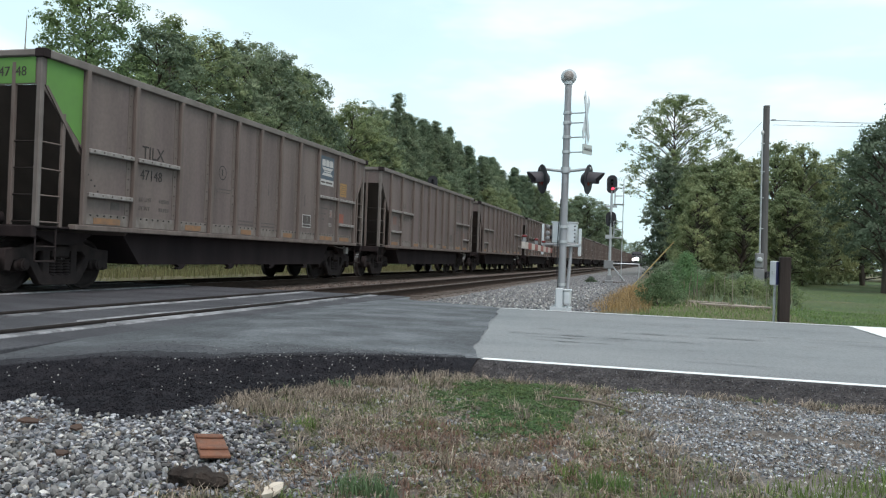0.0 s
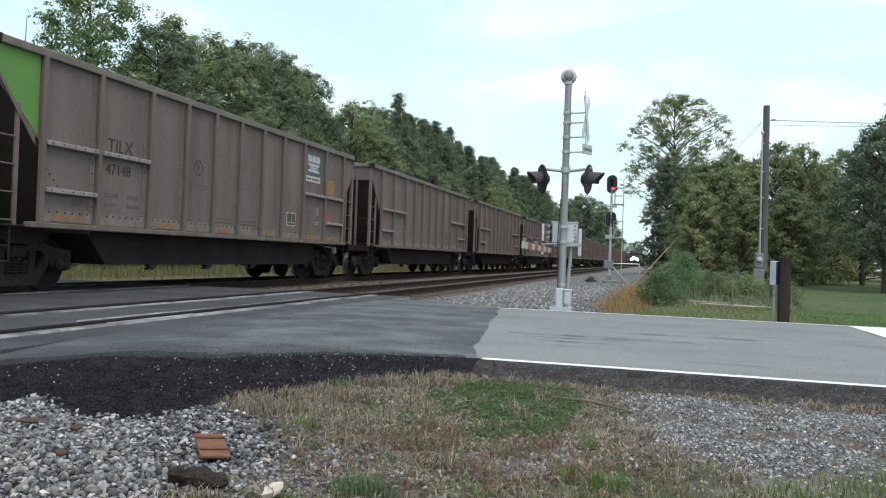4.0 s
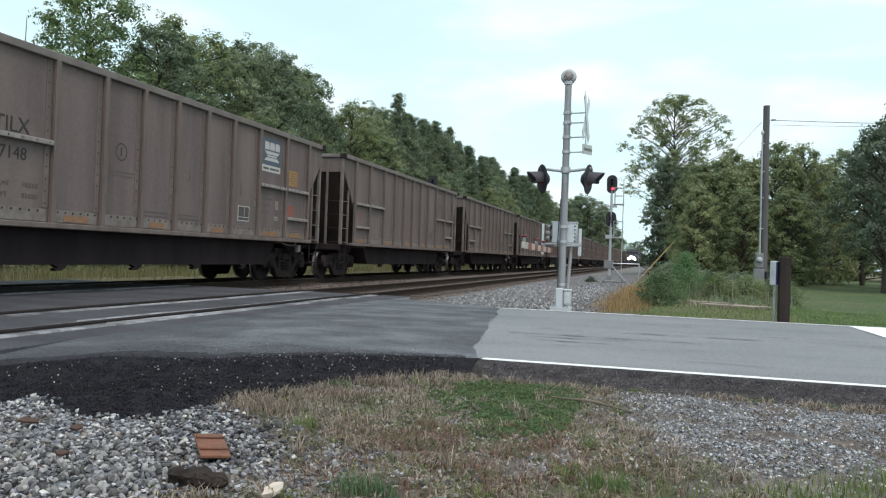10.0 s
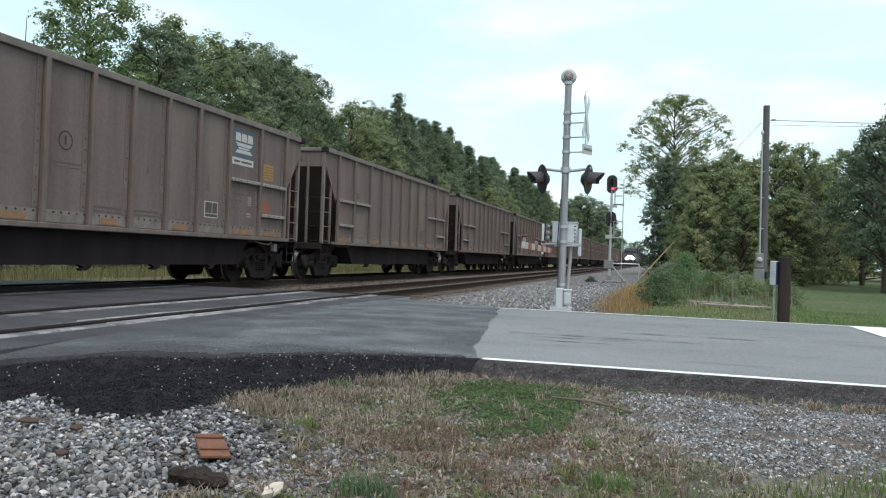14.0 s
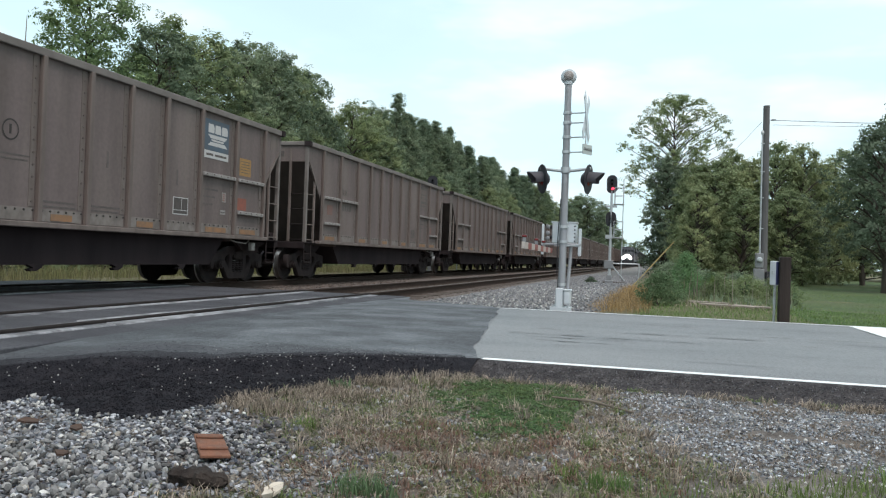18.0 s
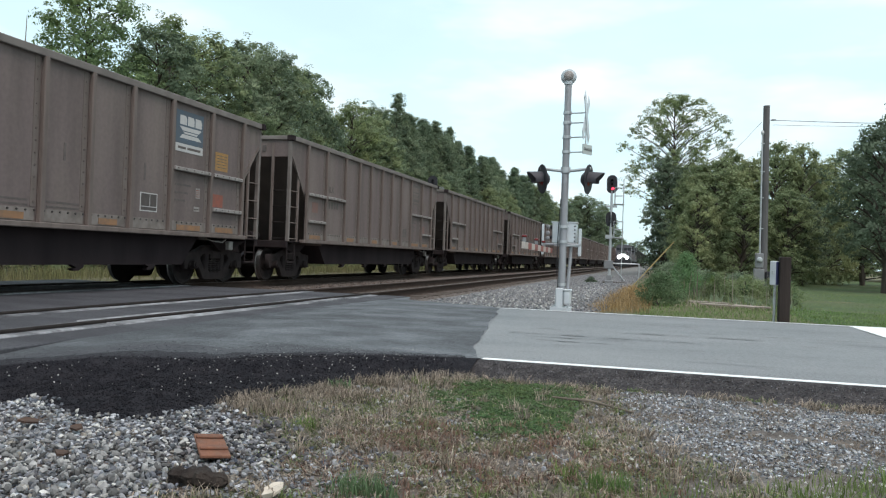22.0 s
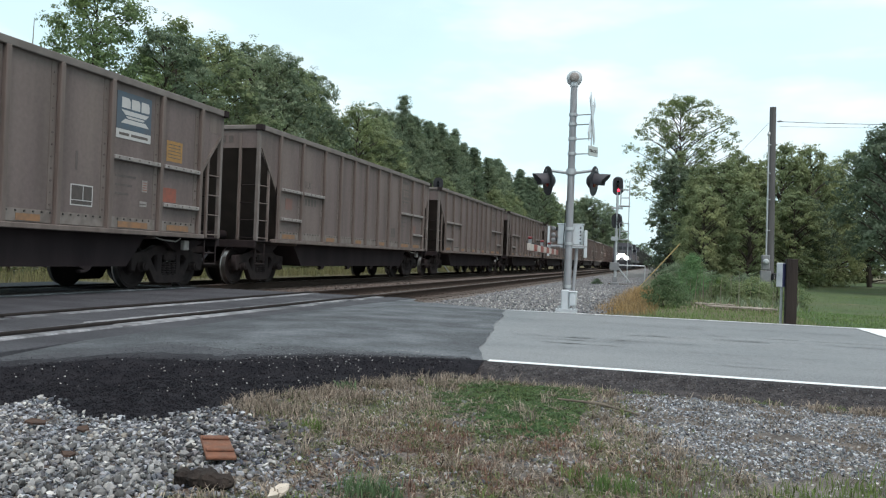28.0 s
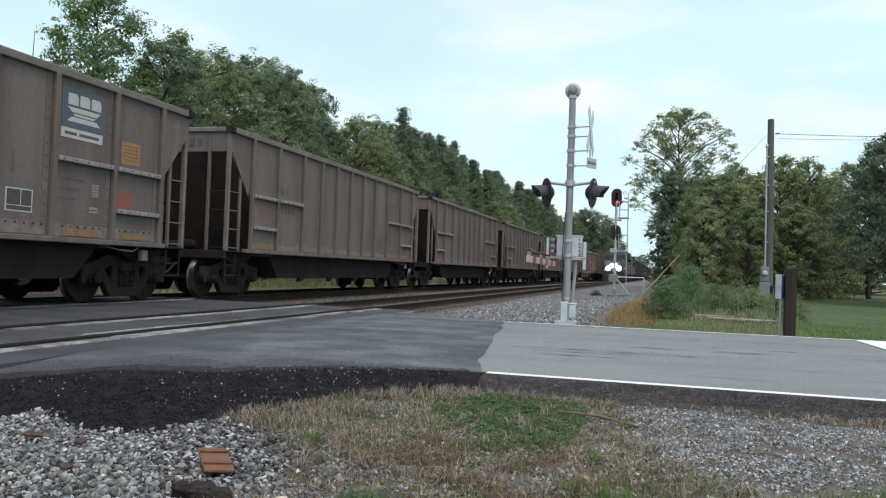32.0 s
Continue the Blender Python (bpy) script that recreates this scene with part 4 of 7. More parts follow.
def coal_car():
    """A rapid-discharge coal hopper; origin on the rails at its front coupling."""
    car = thing("coal_hopper_car", "dusty grey-brown ribbed coal hopper car on rails", "railcar", group="coal train cars")
    y0, y1 = 0.85, CAR_LEN - 0.85
    for s in (1, -1):
        k = s < 0
        side = [(POSTS[0], SILL), (POSTS[-1], SILL), (POSTS[-1], 2.42), (y1 - 0.25, 3.10), (y1 - 0.02, 3.33), (y1 - 0.02, TOP - 0.1), (y0 + 0.02, TOP - 0.1), (y0 + 0.02, 3.33), (y0 + 0.25, 3.10), (POSTS[0], 2.42)]
        sh = part("side_sheet", Mesh().prism(side, 0, *sorted((s * (SIDE - 0.02), s * SIDE))), M_CAR, car, "dusty riveted side sheet")
        for y in POSTS:
            part("side_post", SHARED["post"], None, car, m=flip(pose(SIDE if not k else SIDE, CAR_LEN - y if k else y, 0), k))
        for e in (y0, y1):
            d = 1 if e == y0 else -1
            part("slope_edge", Mesh().prism([(e + d * 0.06, 3.36), (e + d * 0.12, 3.36), (e + d * 0.86, 2.52), (e + d * 0.86, 2.38)], 0, *sorted((s * SIDE, s * (SIDE + 0.022)))), M_CARRIB, sh, "bolted strip along the sloping end")
        for y in POSTS[1:]:
            part("lap_strip", SHARED["lap"], None, car, m=flip(pose(SIDE, CAR_LEN - (y + 0.13) if k else y - 0.13, 0), k))
        part("top_chord", Mesh().box(-0.07, 0.075, y0 - 0.05, y1 + 0.05, TOP - 0.13, TOP, 0.012), M_CHORD, car, "pale dusty top chord", flip(pose(SIDE, 0, 0), k))
        part("side_sill", Mesh().box(-0.06, 0.11, y0 + 0.77, y1 - 0.77, SILL - 0.06, SILL + 0.03, 0.012), M_CARRIB, car, "", flip(pose(SIDE, 0, 0), k))
        for j, (a, b) in enumerate(zip(POSTS, POSTS[1:])):
            part("lower_strip", strip_mesh(a, b), None, sh, "chalky bolted strip", flip(pose(0, 0, 0), k))
            if j % 2 == 0 or j == 9:
                part("reflector", Mesh().box(SIDE + 0.012, SIDE + 0.018, a + 0.30, b - 0.32, SILL + 0.065, SILL + 0.175), M_ORANGE, sh, "faded orange reflector", flip(pose(0, 0, 0), k))
        for a, b, z in ((0, 1, 2.44), (1, 2, 2.44), (0, 1, 1.68), (8, 9, 2.44), (9, 10, 2.44), (9, 10, 1.68)):
            part("step_ledge", ledge_mesh(POSTS[a] + 0.07, POSTS[b] - 0.07, z), None, car, "pale perforated step ledge", flip(pose(0, 0, 0), k))
    for k in (0, 1):
        # end framing, mirrored to the other end
        F = lambda m=Matrix(): flip(m, k)
        part("end_chord", Mesh().box(-SIDE + 0.05, SIDE - 0.05, y0 - 0.05, y0 + 0.09, TOP - 0.12, TOP - 0.004, 0.02), M_CHORD, car, "", F())
        part("end_sheet", Mesh().box(-SIDE + 0.03, SIDE - 0.03, y0, y0 + 0.02, 3.36, TOP - 0.12), M_CAR, car, "end sheet above the slope", F())
        part("slope_sheet", Mesh().prism([(y0 + 0.03, 3.36), (y0 + 0.06, 3.36), (POSTS[1], 1.1), (POSTS[1] - 0.08, 1.0)], 0, -SIDE + 0.04, SIDE - 0.04), M_SLOPE, car, "dark sooty slope sheet", F())
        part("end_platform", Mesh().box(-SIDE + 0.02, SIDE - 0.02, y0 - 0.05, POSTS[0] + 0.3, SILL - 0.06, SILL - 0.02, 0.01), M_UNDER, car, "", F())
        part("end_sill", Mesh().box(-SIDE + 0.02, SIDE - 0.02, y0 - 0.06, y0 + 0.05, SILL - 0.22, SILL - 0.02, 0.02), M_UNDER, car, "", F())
        for s in (-1, 1):
            part("corner_cap", Mesh().box(s * SIDE - 0.11, s * SIDE + 0.079, y0 - 0.056, y0 + 0.10, TOP - 0.136, TOP + 0.006, 0.01), M_UNDER, car, "dark corner gusset", F())
            part("corner_post", Mesh().box(s * (SIDE - 0.04) - 0.05, s * (SIDE - 0.04) + 0.05, y0 - 0.02, y0 + 0.07, SILL - 0.04, TOP - 0.12, 0.015), M_CHORD, car, "pale corner post", F())
            part("ladder_rail", Mesh().box(s * (SIDE - 0.02) - 0.03, s * (SIDE - 0.02) + 0.03, y0 + 0.50, y0 + 0.57, SILL - 0.04, 2.98, 0.01), M_CARRIB, car, "", F())
            part("end_ladder_rail", Mesh().box(s * 1.02 - 0.035, s * 1.02 + 0.035, y0 - 0.02, y0 + 0.05, SILL - 0.04, TOP - 0.2, 0.01), M_CARRIB, car, "", F())
            for i in range(4):
                part("rung", SHARED["rung"], None, car, m=F(pose(s * (SIDE - 0.02), y0 + 0.06, 1.16 + 0.43 * i)))
                part("rung", SHARED["end_rung"], None, car, m=F(pose(SIDE - 0.09 if s > 0 else -1.02, y0 + 0.02, 1.16 + 0.43 * i)))
            stirrup = Mesh().path([(s * 1.5, y0 + 0.05, SILL - 0.05), (s * 1.5, y0 + 0.05, 0.52), (s * 1.5, y0 + 0.5, 0.52), (s * 1.5, y0 + 0.5, SILL - 0.05)], 0.016)
            stirrup.tube((s * 1.5, y0 + 0.05, 0.76), (s * 1.5, y0 + 0.5, 0.76), 0.016, n=6)
            part("stirrup_step", stirrup, M_TRUCK, car, "", F())
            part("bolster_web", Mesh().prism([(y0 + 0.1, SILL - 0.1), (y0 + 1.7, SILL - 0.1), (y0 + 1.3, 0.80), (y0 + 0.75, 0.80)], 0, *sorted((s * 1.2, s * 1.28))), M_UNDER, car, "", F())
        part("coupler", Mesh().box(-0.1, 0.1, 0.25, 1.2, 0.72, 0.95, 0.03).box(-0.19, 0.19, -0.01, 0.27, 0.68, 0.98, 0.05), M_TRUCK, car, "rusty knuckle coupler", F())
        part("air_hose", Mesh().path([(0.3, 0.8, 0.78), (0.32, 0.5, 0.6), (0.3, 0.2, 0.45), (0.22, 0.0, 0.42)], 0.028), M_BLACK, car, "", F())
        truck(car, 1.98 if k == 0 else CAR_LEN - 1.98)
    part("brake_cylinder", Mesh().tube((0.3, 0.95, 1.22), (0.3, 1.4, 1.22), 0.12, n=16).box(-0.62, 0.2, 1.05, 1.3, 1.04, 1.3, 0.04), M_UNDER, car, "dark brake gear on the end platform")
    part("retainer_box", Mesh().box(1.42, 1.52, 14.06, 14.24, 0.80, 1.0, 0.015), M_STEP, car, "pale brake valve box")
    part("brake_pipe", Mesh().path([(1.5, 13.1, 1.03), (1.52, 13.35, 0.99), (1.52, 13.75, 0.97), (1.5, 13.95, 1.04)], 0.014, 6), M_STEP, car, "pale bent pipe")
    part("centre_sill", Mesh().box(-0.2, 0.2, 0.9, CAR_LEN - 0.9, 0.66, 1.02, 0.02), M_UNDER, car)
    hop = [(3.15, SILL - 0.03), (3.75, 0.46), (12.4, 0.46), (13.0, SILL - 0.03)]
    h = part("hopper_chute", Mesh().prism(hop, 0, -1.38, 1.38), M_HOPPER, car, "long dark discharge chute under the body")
    for i in range(4):
        part("discharge_latch", Mesh().prism([(4.95 + i * 2.05, 0.47), (5.30 + i * 2.05, 0.47), (5.26 + i * 2.05, 0.41), (5.16 + i * 2.05, 0.36), (5.04 + i * 2.05, 0.355), (5.0 + i * 2.05, 0.39), (5.1 + i * 2.05, 0.41)], 0, 1.30, 1.40), M_UNDER, h)
    inner = Mesh()
    for s in (-1, 1):
        inner.box(*sorted((s * (SIDE - 0.045), s * (SIDE - 0.025))), POSTS[0], POSTS[-1], SILL, TOP - 0.12)
    part("inner_lining", inner, M_UNDER, car)
    return car


proto = coal_car()
T0_FRONT = 25.81 - 2 * CAR_LEN       # front coupling of the car ahead of the lettered one, at the start
N_CARS = 24
coal_cars = [proto] + [copy_thing(proto, Matrix()) for _ in range(N_CARS - 1)]
for i, c in enumerate(coal_cars):
    c.matrix_basis = pose(FAR_X, T0_FRONT + i * CAR_LEN, 0)


def dress_lettered(car):
    tagged(car, "dusty coal hopper car with green end panels and stencilled letters", "railcar")
    lettering("TILX", 0.345, M_BLACKPAINT, car, on_side(3.46, 2.51))
    lettering("47148", 0.28, M_BLACKPAINT, car, on_side(3.43, 2.10))
    for i, words in enumerate(("LD LMT", "LT WT")):
        lettering(words, 0.115, M_FADED, car, on_side(3.42, 1.68 - i * 0.17, 0.004))
        for k in range(5):
            decal("stencil_bar", car, 4.06 + 0.068 * k, 4.11 + 0.068 * k, 1.68 - i * 0.17, 1.755 - i * 0.17, M_FADED)
    for i in range(2):
        decal("stencil_line", car, 6.12, 6.95 - 0.2 * i, 2.16 - 0.07 * i, 2.18 - 0.07 * i, M_FADED)
    decal("side_plate", car, 2.62, 2.86, 1.46, 1.60, M_FADED, label="small dark plate")
    ring = Mesh()
    n = 28
    for i in range(n):
        a0, a1 = 2 * math.pi * i / n, 2 * math.pi * (i + 1) / n
        ring.add([(SIDE + 0.005, 6.39 + r * math.cos(a), 2.54 + r * math.sin(a)) for r in (0.14, 0.165) for a in (a0, a1)], [(0, 1, 3, 2)])
    part("ring_mark", ring, M_BLACKPAINT, car)
    decal("stencil_line", car, 6.37, 6.41, 2.47, 2.62, M_BLACKPAINT)
    for y, z, h in ((6.08, 1.95, 0.35), (8.6, 2.2, 0.3), (10.75, 2.1, 0.32)):
        decal("scrape_mark", car, y, y + 0.05, z, z + h, M_FADED)
    for y in (7.1, 8.25):
        for i in range(3):
            decal("stencil_line", car, y, y + 0.75, 1.48 - i * 0.08, 1.51 - i * 0.08, M_FADED)
    # green end triangles and band
    for k, s in ((0, 1), (0, -1)):
        part("green_panel", Mesh().prism([(0.95, 3.36), (0.95, TOP - 0.13), (1.79, TOP - 0.13), (1.79, 2.52), (1.14, 3.14)], 0, *sorted((s * SIDE, s * (SIDE + 0.005)))), M_GREEN, car, "bright green painted corner")
    part("green_band", Mesh().box(-SIDE + 0.12, SIDE - 0.12, 0.842, 0.848, 3.38, TOP - 0.125), M_GREEN, car, "bright green painted end band")
    lettering("47148", 0.22, M_BLACKPAINT, car, Matrix.Translation((0.72, 0.838, 3.50)) @ Matrix(((1, 0, 0, 0), (0, 0, -1, 0), (0, 1, 0, 0), (0, 0, 0, 1))))
    for i in range(5):
        for y, z in ((1.9 + 0.09 * i, 2.12 - 0.09 * i),):
            part("bolt", Mesh().tube((SIDE, y, z), (SIDE + 0.012, y, z), 0.016, n=6), M_BLACKPAINT, car)
    dress_plain(car, True)


def dress_plain(car, bright=False):
    """Emblem, placards and test marks near the rear end."""
    e = part("emblem", Mesh().box(SIDE, SIDE + 0.006, 11.74, 12.74, 2.98, 3.66), M_BLUE if bright else M_FADED, car, "blue emblem panel with white bars" if bright else "dirty faded emblem")
    w = M_WHITE if bright else M_CARRIB
    o = SIDE + 0.006
    for a in (11.87, 12.15, 12.43):
        part("emblem_mark", Mesh().prism([(a, 3.56), (a + 0.2, 3.56), (a + 0.24, 3.50), (a + 0.24, 3.37), (a, 3.37)], 0, o, o + 0.004), w, e)
    part("emblem_bar", Mesh().prism([(11.86, 3.33), (12.67, 3.33), (12.56, 3.25), (11.97, 3.25)], 0, o, o + 0.004), w, e)
    part("emblem_bar", Mesh().prism([(11.99, 3.23), (12.54, 3.23), (12.49, 3.19), (12.04, 3.19)], 0, o, o + 0.004), w, e)
    part("emblem_bar", Mesh().prism([(11.97, 3.17), (12.56, 3.17), (12.67, 3.09), (11.86, 3.09)], 0, o, o + 0.004), w, e)
    part("emblem_plate", Mesh().box(o - 0.006, o + 0.002, 11.74, 12.74, 2.81, 2.975), w, e)
    decal("plate_line", car, 11.82, 12.10, 2.865, 2.915, M_FADED, 0.010)
    decal("plate_line", car, 12.16, 12.65, 2.865, 2.915, M_FADED, 0.010)
    decal("yellow_placard", car, 13.27, 13.80, 2.57, 2.98, M_YELLOW if bright else M_CARRIB, label="faded yellow placard" if bright else "")
    if bright:
        for i in range(5):
            decal("placard_line", car, 13.33, 13.74, 2.64 + i * 0.065, 2.655 + i * 0.065, M_FADED, 0.006)
    decal("red_placard", car, 13.17, 13.64, 1.75, 2.03, M_RED if bright else M_REDFAINT, label="faded red placard" if bright else "")
    part("test_panel", Mesh().box(SIDE, SIDE + 0.004, 10.66, 11.20, 1.50, 1.86, 0.0), M_WHITE if bright else M_CARRIB, car, "white-lined test panel" if bright else "")
    for a, b, c, d in ((10.685, 10.95, 1.60, 1.84), (10.97, 11.175, 1.60, 1.84), (10.685, 11.175, 1.52, 1.585)):
        decal("test_square", car, a, b, c, d, M_DULLBLACK if bright else M_FADED, 0.007)
    decal("small_plate", car, 12.54, 12.70, 1.88, 2.10, M_STEP if bright else M_CAR)
    if bright:
        for i in range(4):
            decal("plate_line", car, 12.56, 12.68, 1.91 + 0.045 * i, 1.925 + 0.045 * i, M_RED, 0.006)
    decal("small_plate", car, 12.48, 12.70, 1.60, 1.70, M_STEP if bright else M_CAR)
    if bright:
        decal("plate_line", car, 12.50, 12.68, 1.635, 1.655, M_FADED, 0.006)
    for i in range(3):
        decal("stencil_line", car, 11.78, 12.35 - 0.1 * i, 2.10 - 0.16 * i, 2.14 - 0.16 * i, M_FADED)
    part("end_plate", Mesh().box(SIDE - 0.01, SIDE + 0.004, 14.78, 15.18, 3.38, 3.72), M_CARRIB, car)


dress_lettered(coal_cars[1])
lettering("TILX", 0.26, M_FADED, coal_cars[2], on_side(3.3, 2.62))
for i in range(5):
    decal("stencil_bar", coal_cars[2], 3.28 + 0.2 * i, 3.40 + 0.2 * i, 2.14, 2.33, M_FADED)
for i in range(5):
    part("stencil_bar", Mesh().box(-0.1 + i * 0.2, 0.02 + i * 0.2, 0.836, 0.846, 3.50, 3.66), M_FADED, coal_cars[2])
decal("red_placard", coal_cars[2], 2.3, 2.7, 1.95, 2.25, M_REDFAINT, label="nearly rubbed-out red placard")
for c in coal_cars[2:6]:
    dress_plain(c)


# ---- the second train ----
def locomotive():
    """A black road locomotive seen end-on; origin on the rails under its front."""
    lo = thing("locomotive", "black diesel locomotive with headlights lit", "locomotive", group="oncoming train")
    part("underframe", Mesh().box(-1.5, 1.5, 0.3, 21.8, 1.05, 1.5, 0.05), M_LOCO, lo)
    part("pilot", Mesh().prism([(-1.45, 0.12), (1.45, 0.12), (1.5, 1.3), (-1.5, 1.3)], 1, 0.05, 0.35), M_LOCO, lo, "black snowplough pilot")
    part("nose", Mesh().prism([(-0.95, 1.5), (0.95, 1.5), (0.95, 2.75), (0.7, 3.05), (-0.7, 3.05), (-0.95, 2.75)], 1, 0.9, 2.8), M_LOCO, lo)
    cab = part("cab", Mesh().prism([(-1.5, 1.5), (1.5, 1.5), (1.5, 3.85), (1.1, 4.3), (-1.1, 4.3), (-1.5, 3.85)], 1, 2.7, 5.2), M_LOCOGREY, lo, "hazy grey cab front")
    for x0, x1 in ((-1.35, -0.75), (-0.65, -0.05), (0.05, 0.65), (0.75, 1.35)):
        part("windscreen", Mesh().box(x0, x1, 2.66, 2.70, 3.15, 3.7, 0.01), M_GLASS, cab)
    part("cab_window", Mesh().box(1.5, 1.52, 3.2, 4.6, 2.9, 3.6, 0.01), M_GLASS, cab)
    part("hood", Mesh().prism([(-0.95, 1.5), (0.95, 1.5), (0.95, 3.9), (0.7, 4.15), (-0.7, 4.15), (-0.95, 3.9)], 1, 5.2, 20.8), M_LOCO, lo)
    part("radiator", Mesh().prism([(-1.5, 3.5), (1.5, 3.5), (1.5, 4.4), (-1.5, 4.4)], 1, 16.5, 20.5), M_LOCO, lo)
    part("fuel_tank", Mesh().box(-1.3, 1.3, 8.2, 14.0, 0.3, 1.05, 0.15), M_LOCO, lo)
    for y in (3.6, 18.2):
        tr = part("truck", Mesh().box(-1.2, -1.0, y - 2.3, y + 2.3, 0.35, 0.95, 0.08).box(1.0, 1.2, y - 2.3, y + 2.3, 0.35, 0.95, 0.08), M_TRUCK, lo)
        for d in (-1.85, 0, 1.85):
            part("wheelset", SHARED["wheelset"], None, tr, m=pose(0, y + d, 0.487))
    for s in (-1, 1):
        rail = Mesh().tube((s * 1.45, 5.4, 2.5), (s * 1.45, 21.2, 2.5), 0.02, n=6)
        for i in range(9):
            rail.tube((s * 1.45, 5.6 + i * 1.9, 1.5), (s * 1.45, 5.6 + i * 1.9, 2.5), 0.018, n=6)
        part("handrail", rail, M_STEP, lo)
        part("ditch_light", Mesh().lathe((s * 0.75, 0.3, 1.8), (0, -1, 0), [(0, 0.28), (0.06, 0.28), (0.07, 0.26)], 16), M_LAMP, lo, "glowing ditch light")
        part("headlight", Mesh().lathe((s * 0.24, 0.9, 2.2), (0, -1, 0), [(0, 0.25), (0.05, 0.25), (0.06, 0.23)], 16), M_LAMP, lo, "glowing headlight")
    return lo


def covered_car():
    c = thing("freight_car", "dull green-grey covered freight car", "railcar", group="oncoming train")
    L = 17.5
    part("body", Mesh().prism([(-1.55, 1.1), (1.55, 1.1), (1.55, 3.9), (1.15, 4.35), (-1.15, 4.35), (-1.55, 3.9)], 1, 0.5, L - 0.5), M_FREIGHT, c)
    for i in range(9):
        part("rib", Mesh().box(1.55, 1.62, 1.4 + i * 1.85, 1.5 + i * 1.85, 1.1, 3.9), M_FREIGHT, c)
    for y in (2.2, L - 2.2):
        t = part("truck", SHARED["bolster"], None, c, m=pose(0, y, 0))
        for s in (-1, 1):
            part("side_frame", SHARED["frame"], None, t, m=pose(s * 1.01, 0, 0))
    return c


LOCO_Y0 = 256.2
loco = locomotive()
second = copy_thing(loco, Matrix())
for o in list(second.children):
    if o.name.startswith(("ditch_light", "headlight")):
        bpy.data.objects.remove(o)
tagged(second, "trailing black diesel locomotive with its lights off")
car_b = covered_car()
second_train = [(loco, 0.0), (second, 22.3)] + [(car_b if i == 0 else copy_thing(car_b, Matrix()), 44.6 + i * 17.5) for i in range(12)]
for ob, dy in second_train:
    ob.matrix_basis = pose(NEAR_X, LOCO_Y0 + dy, 0)


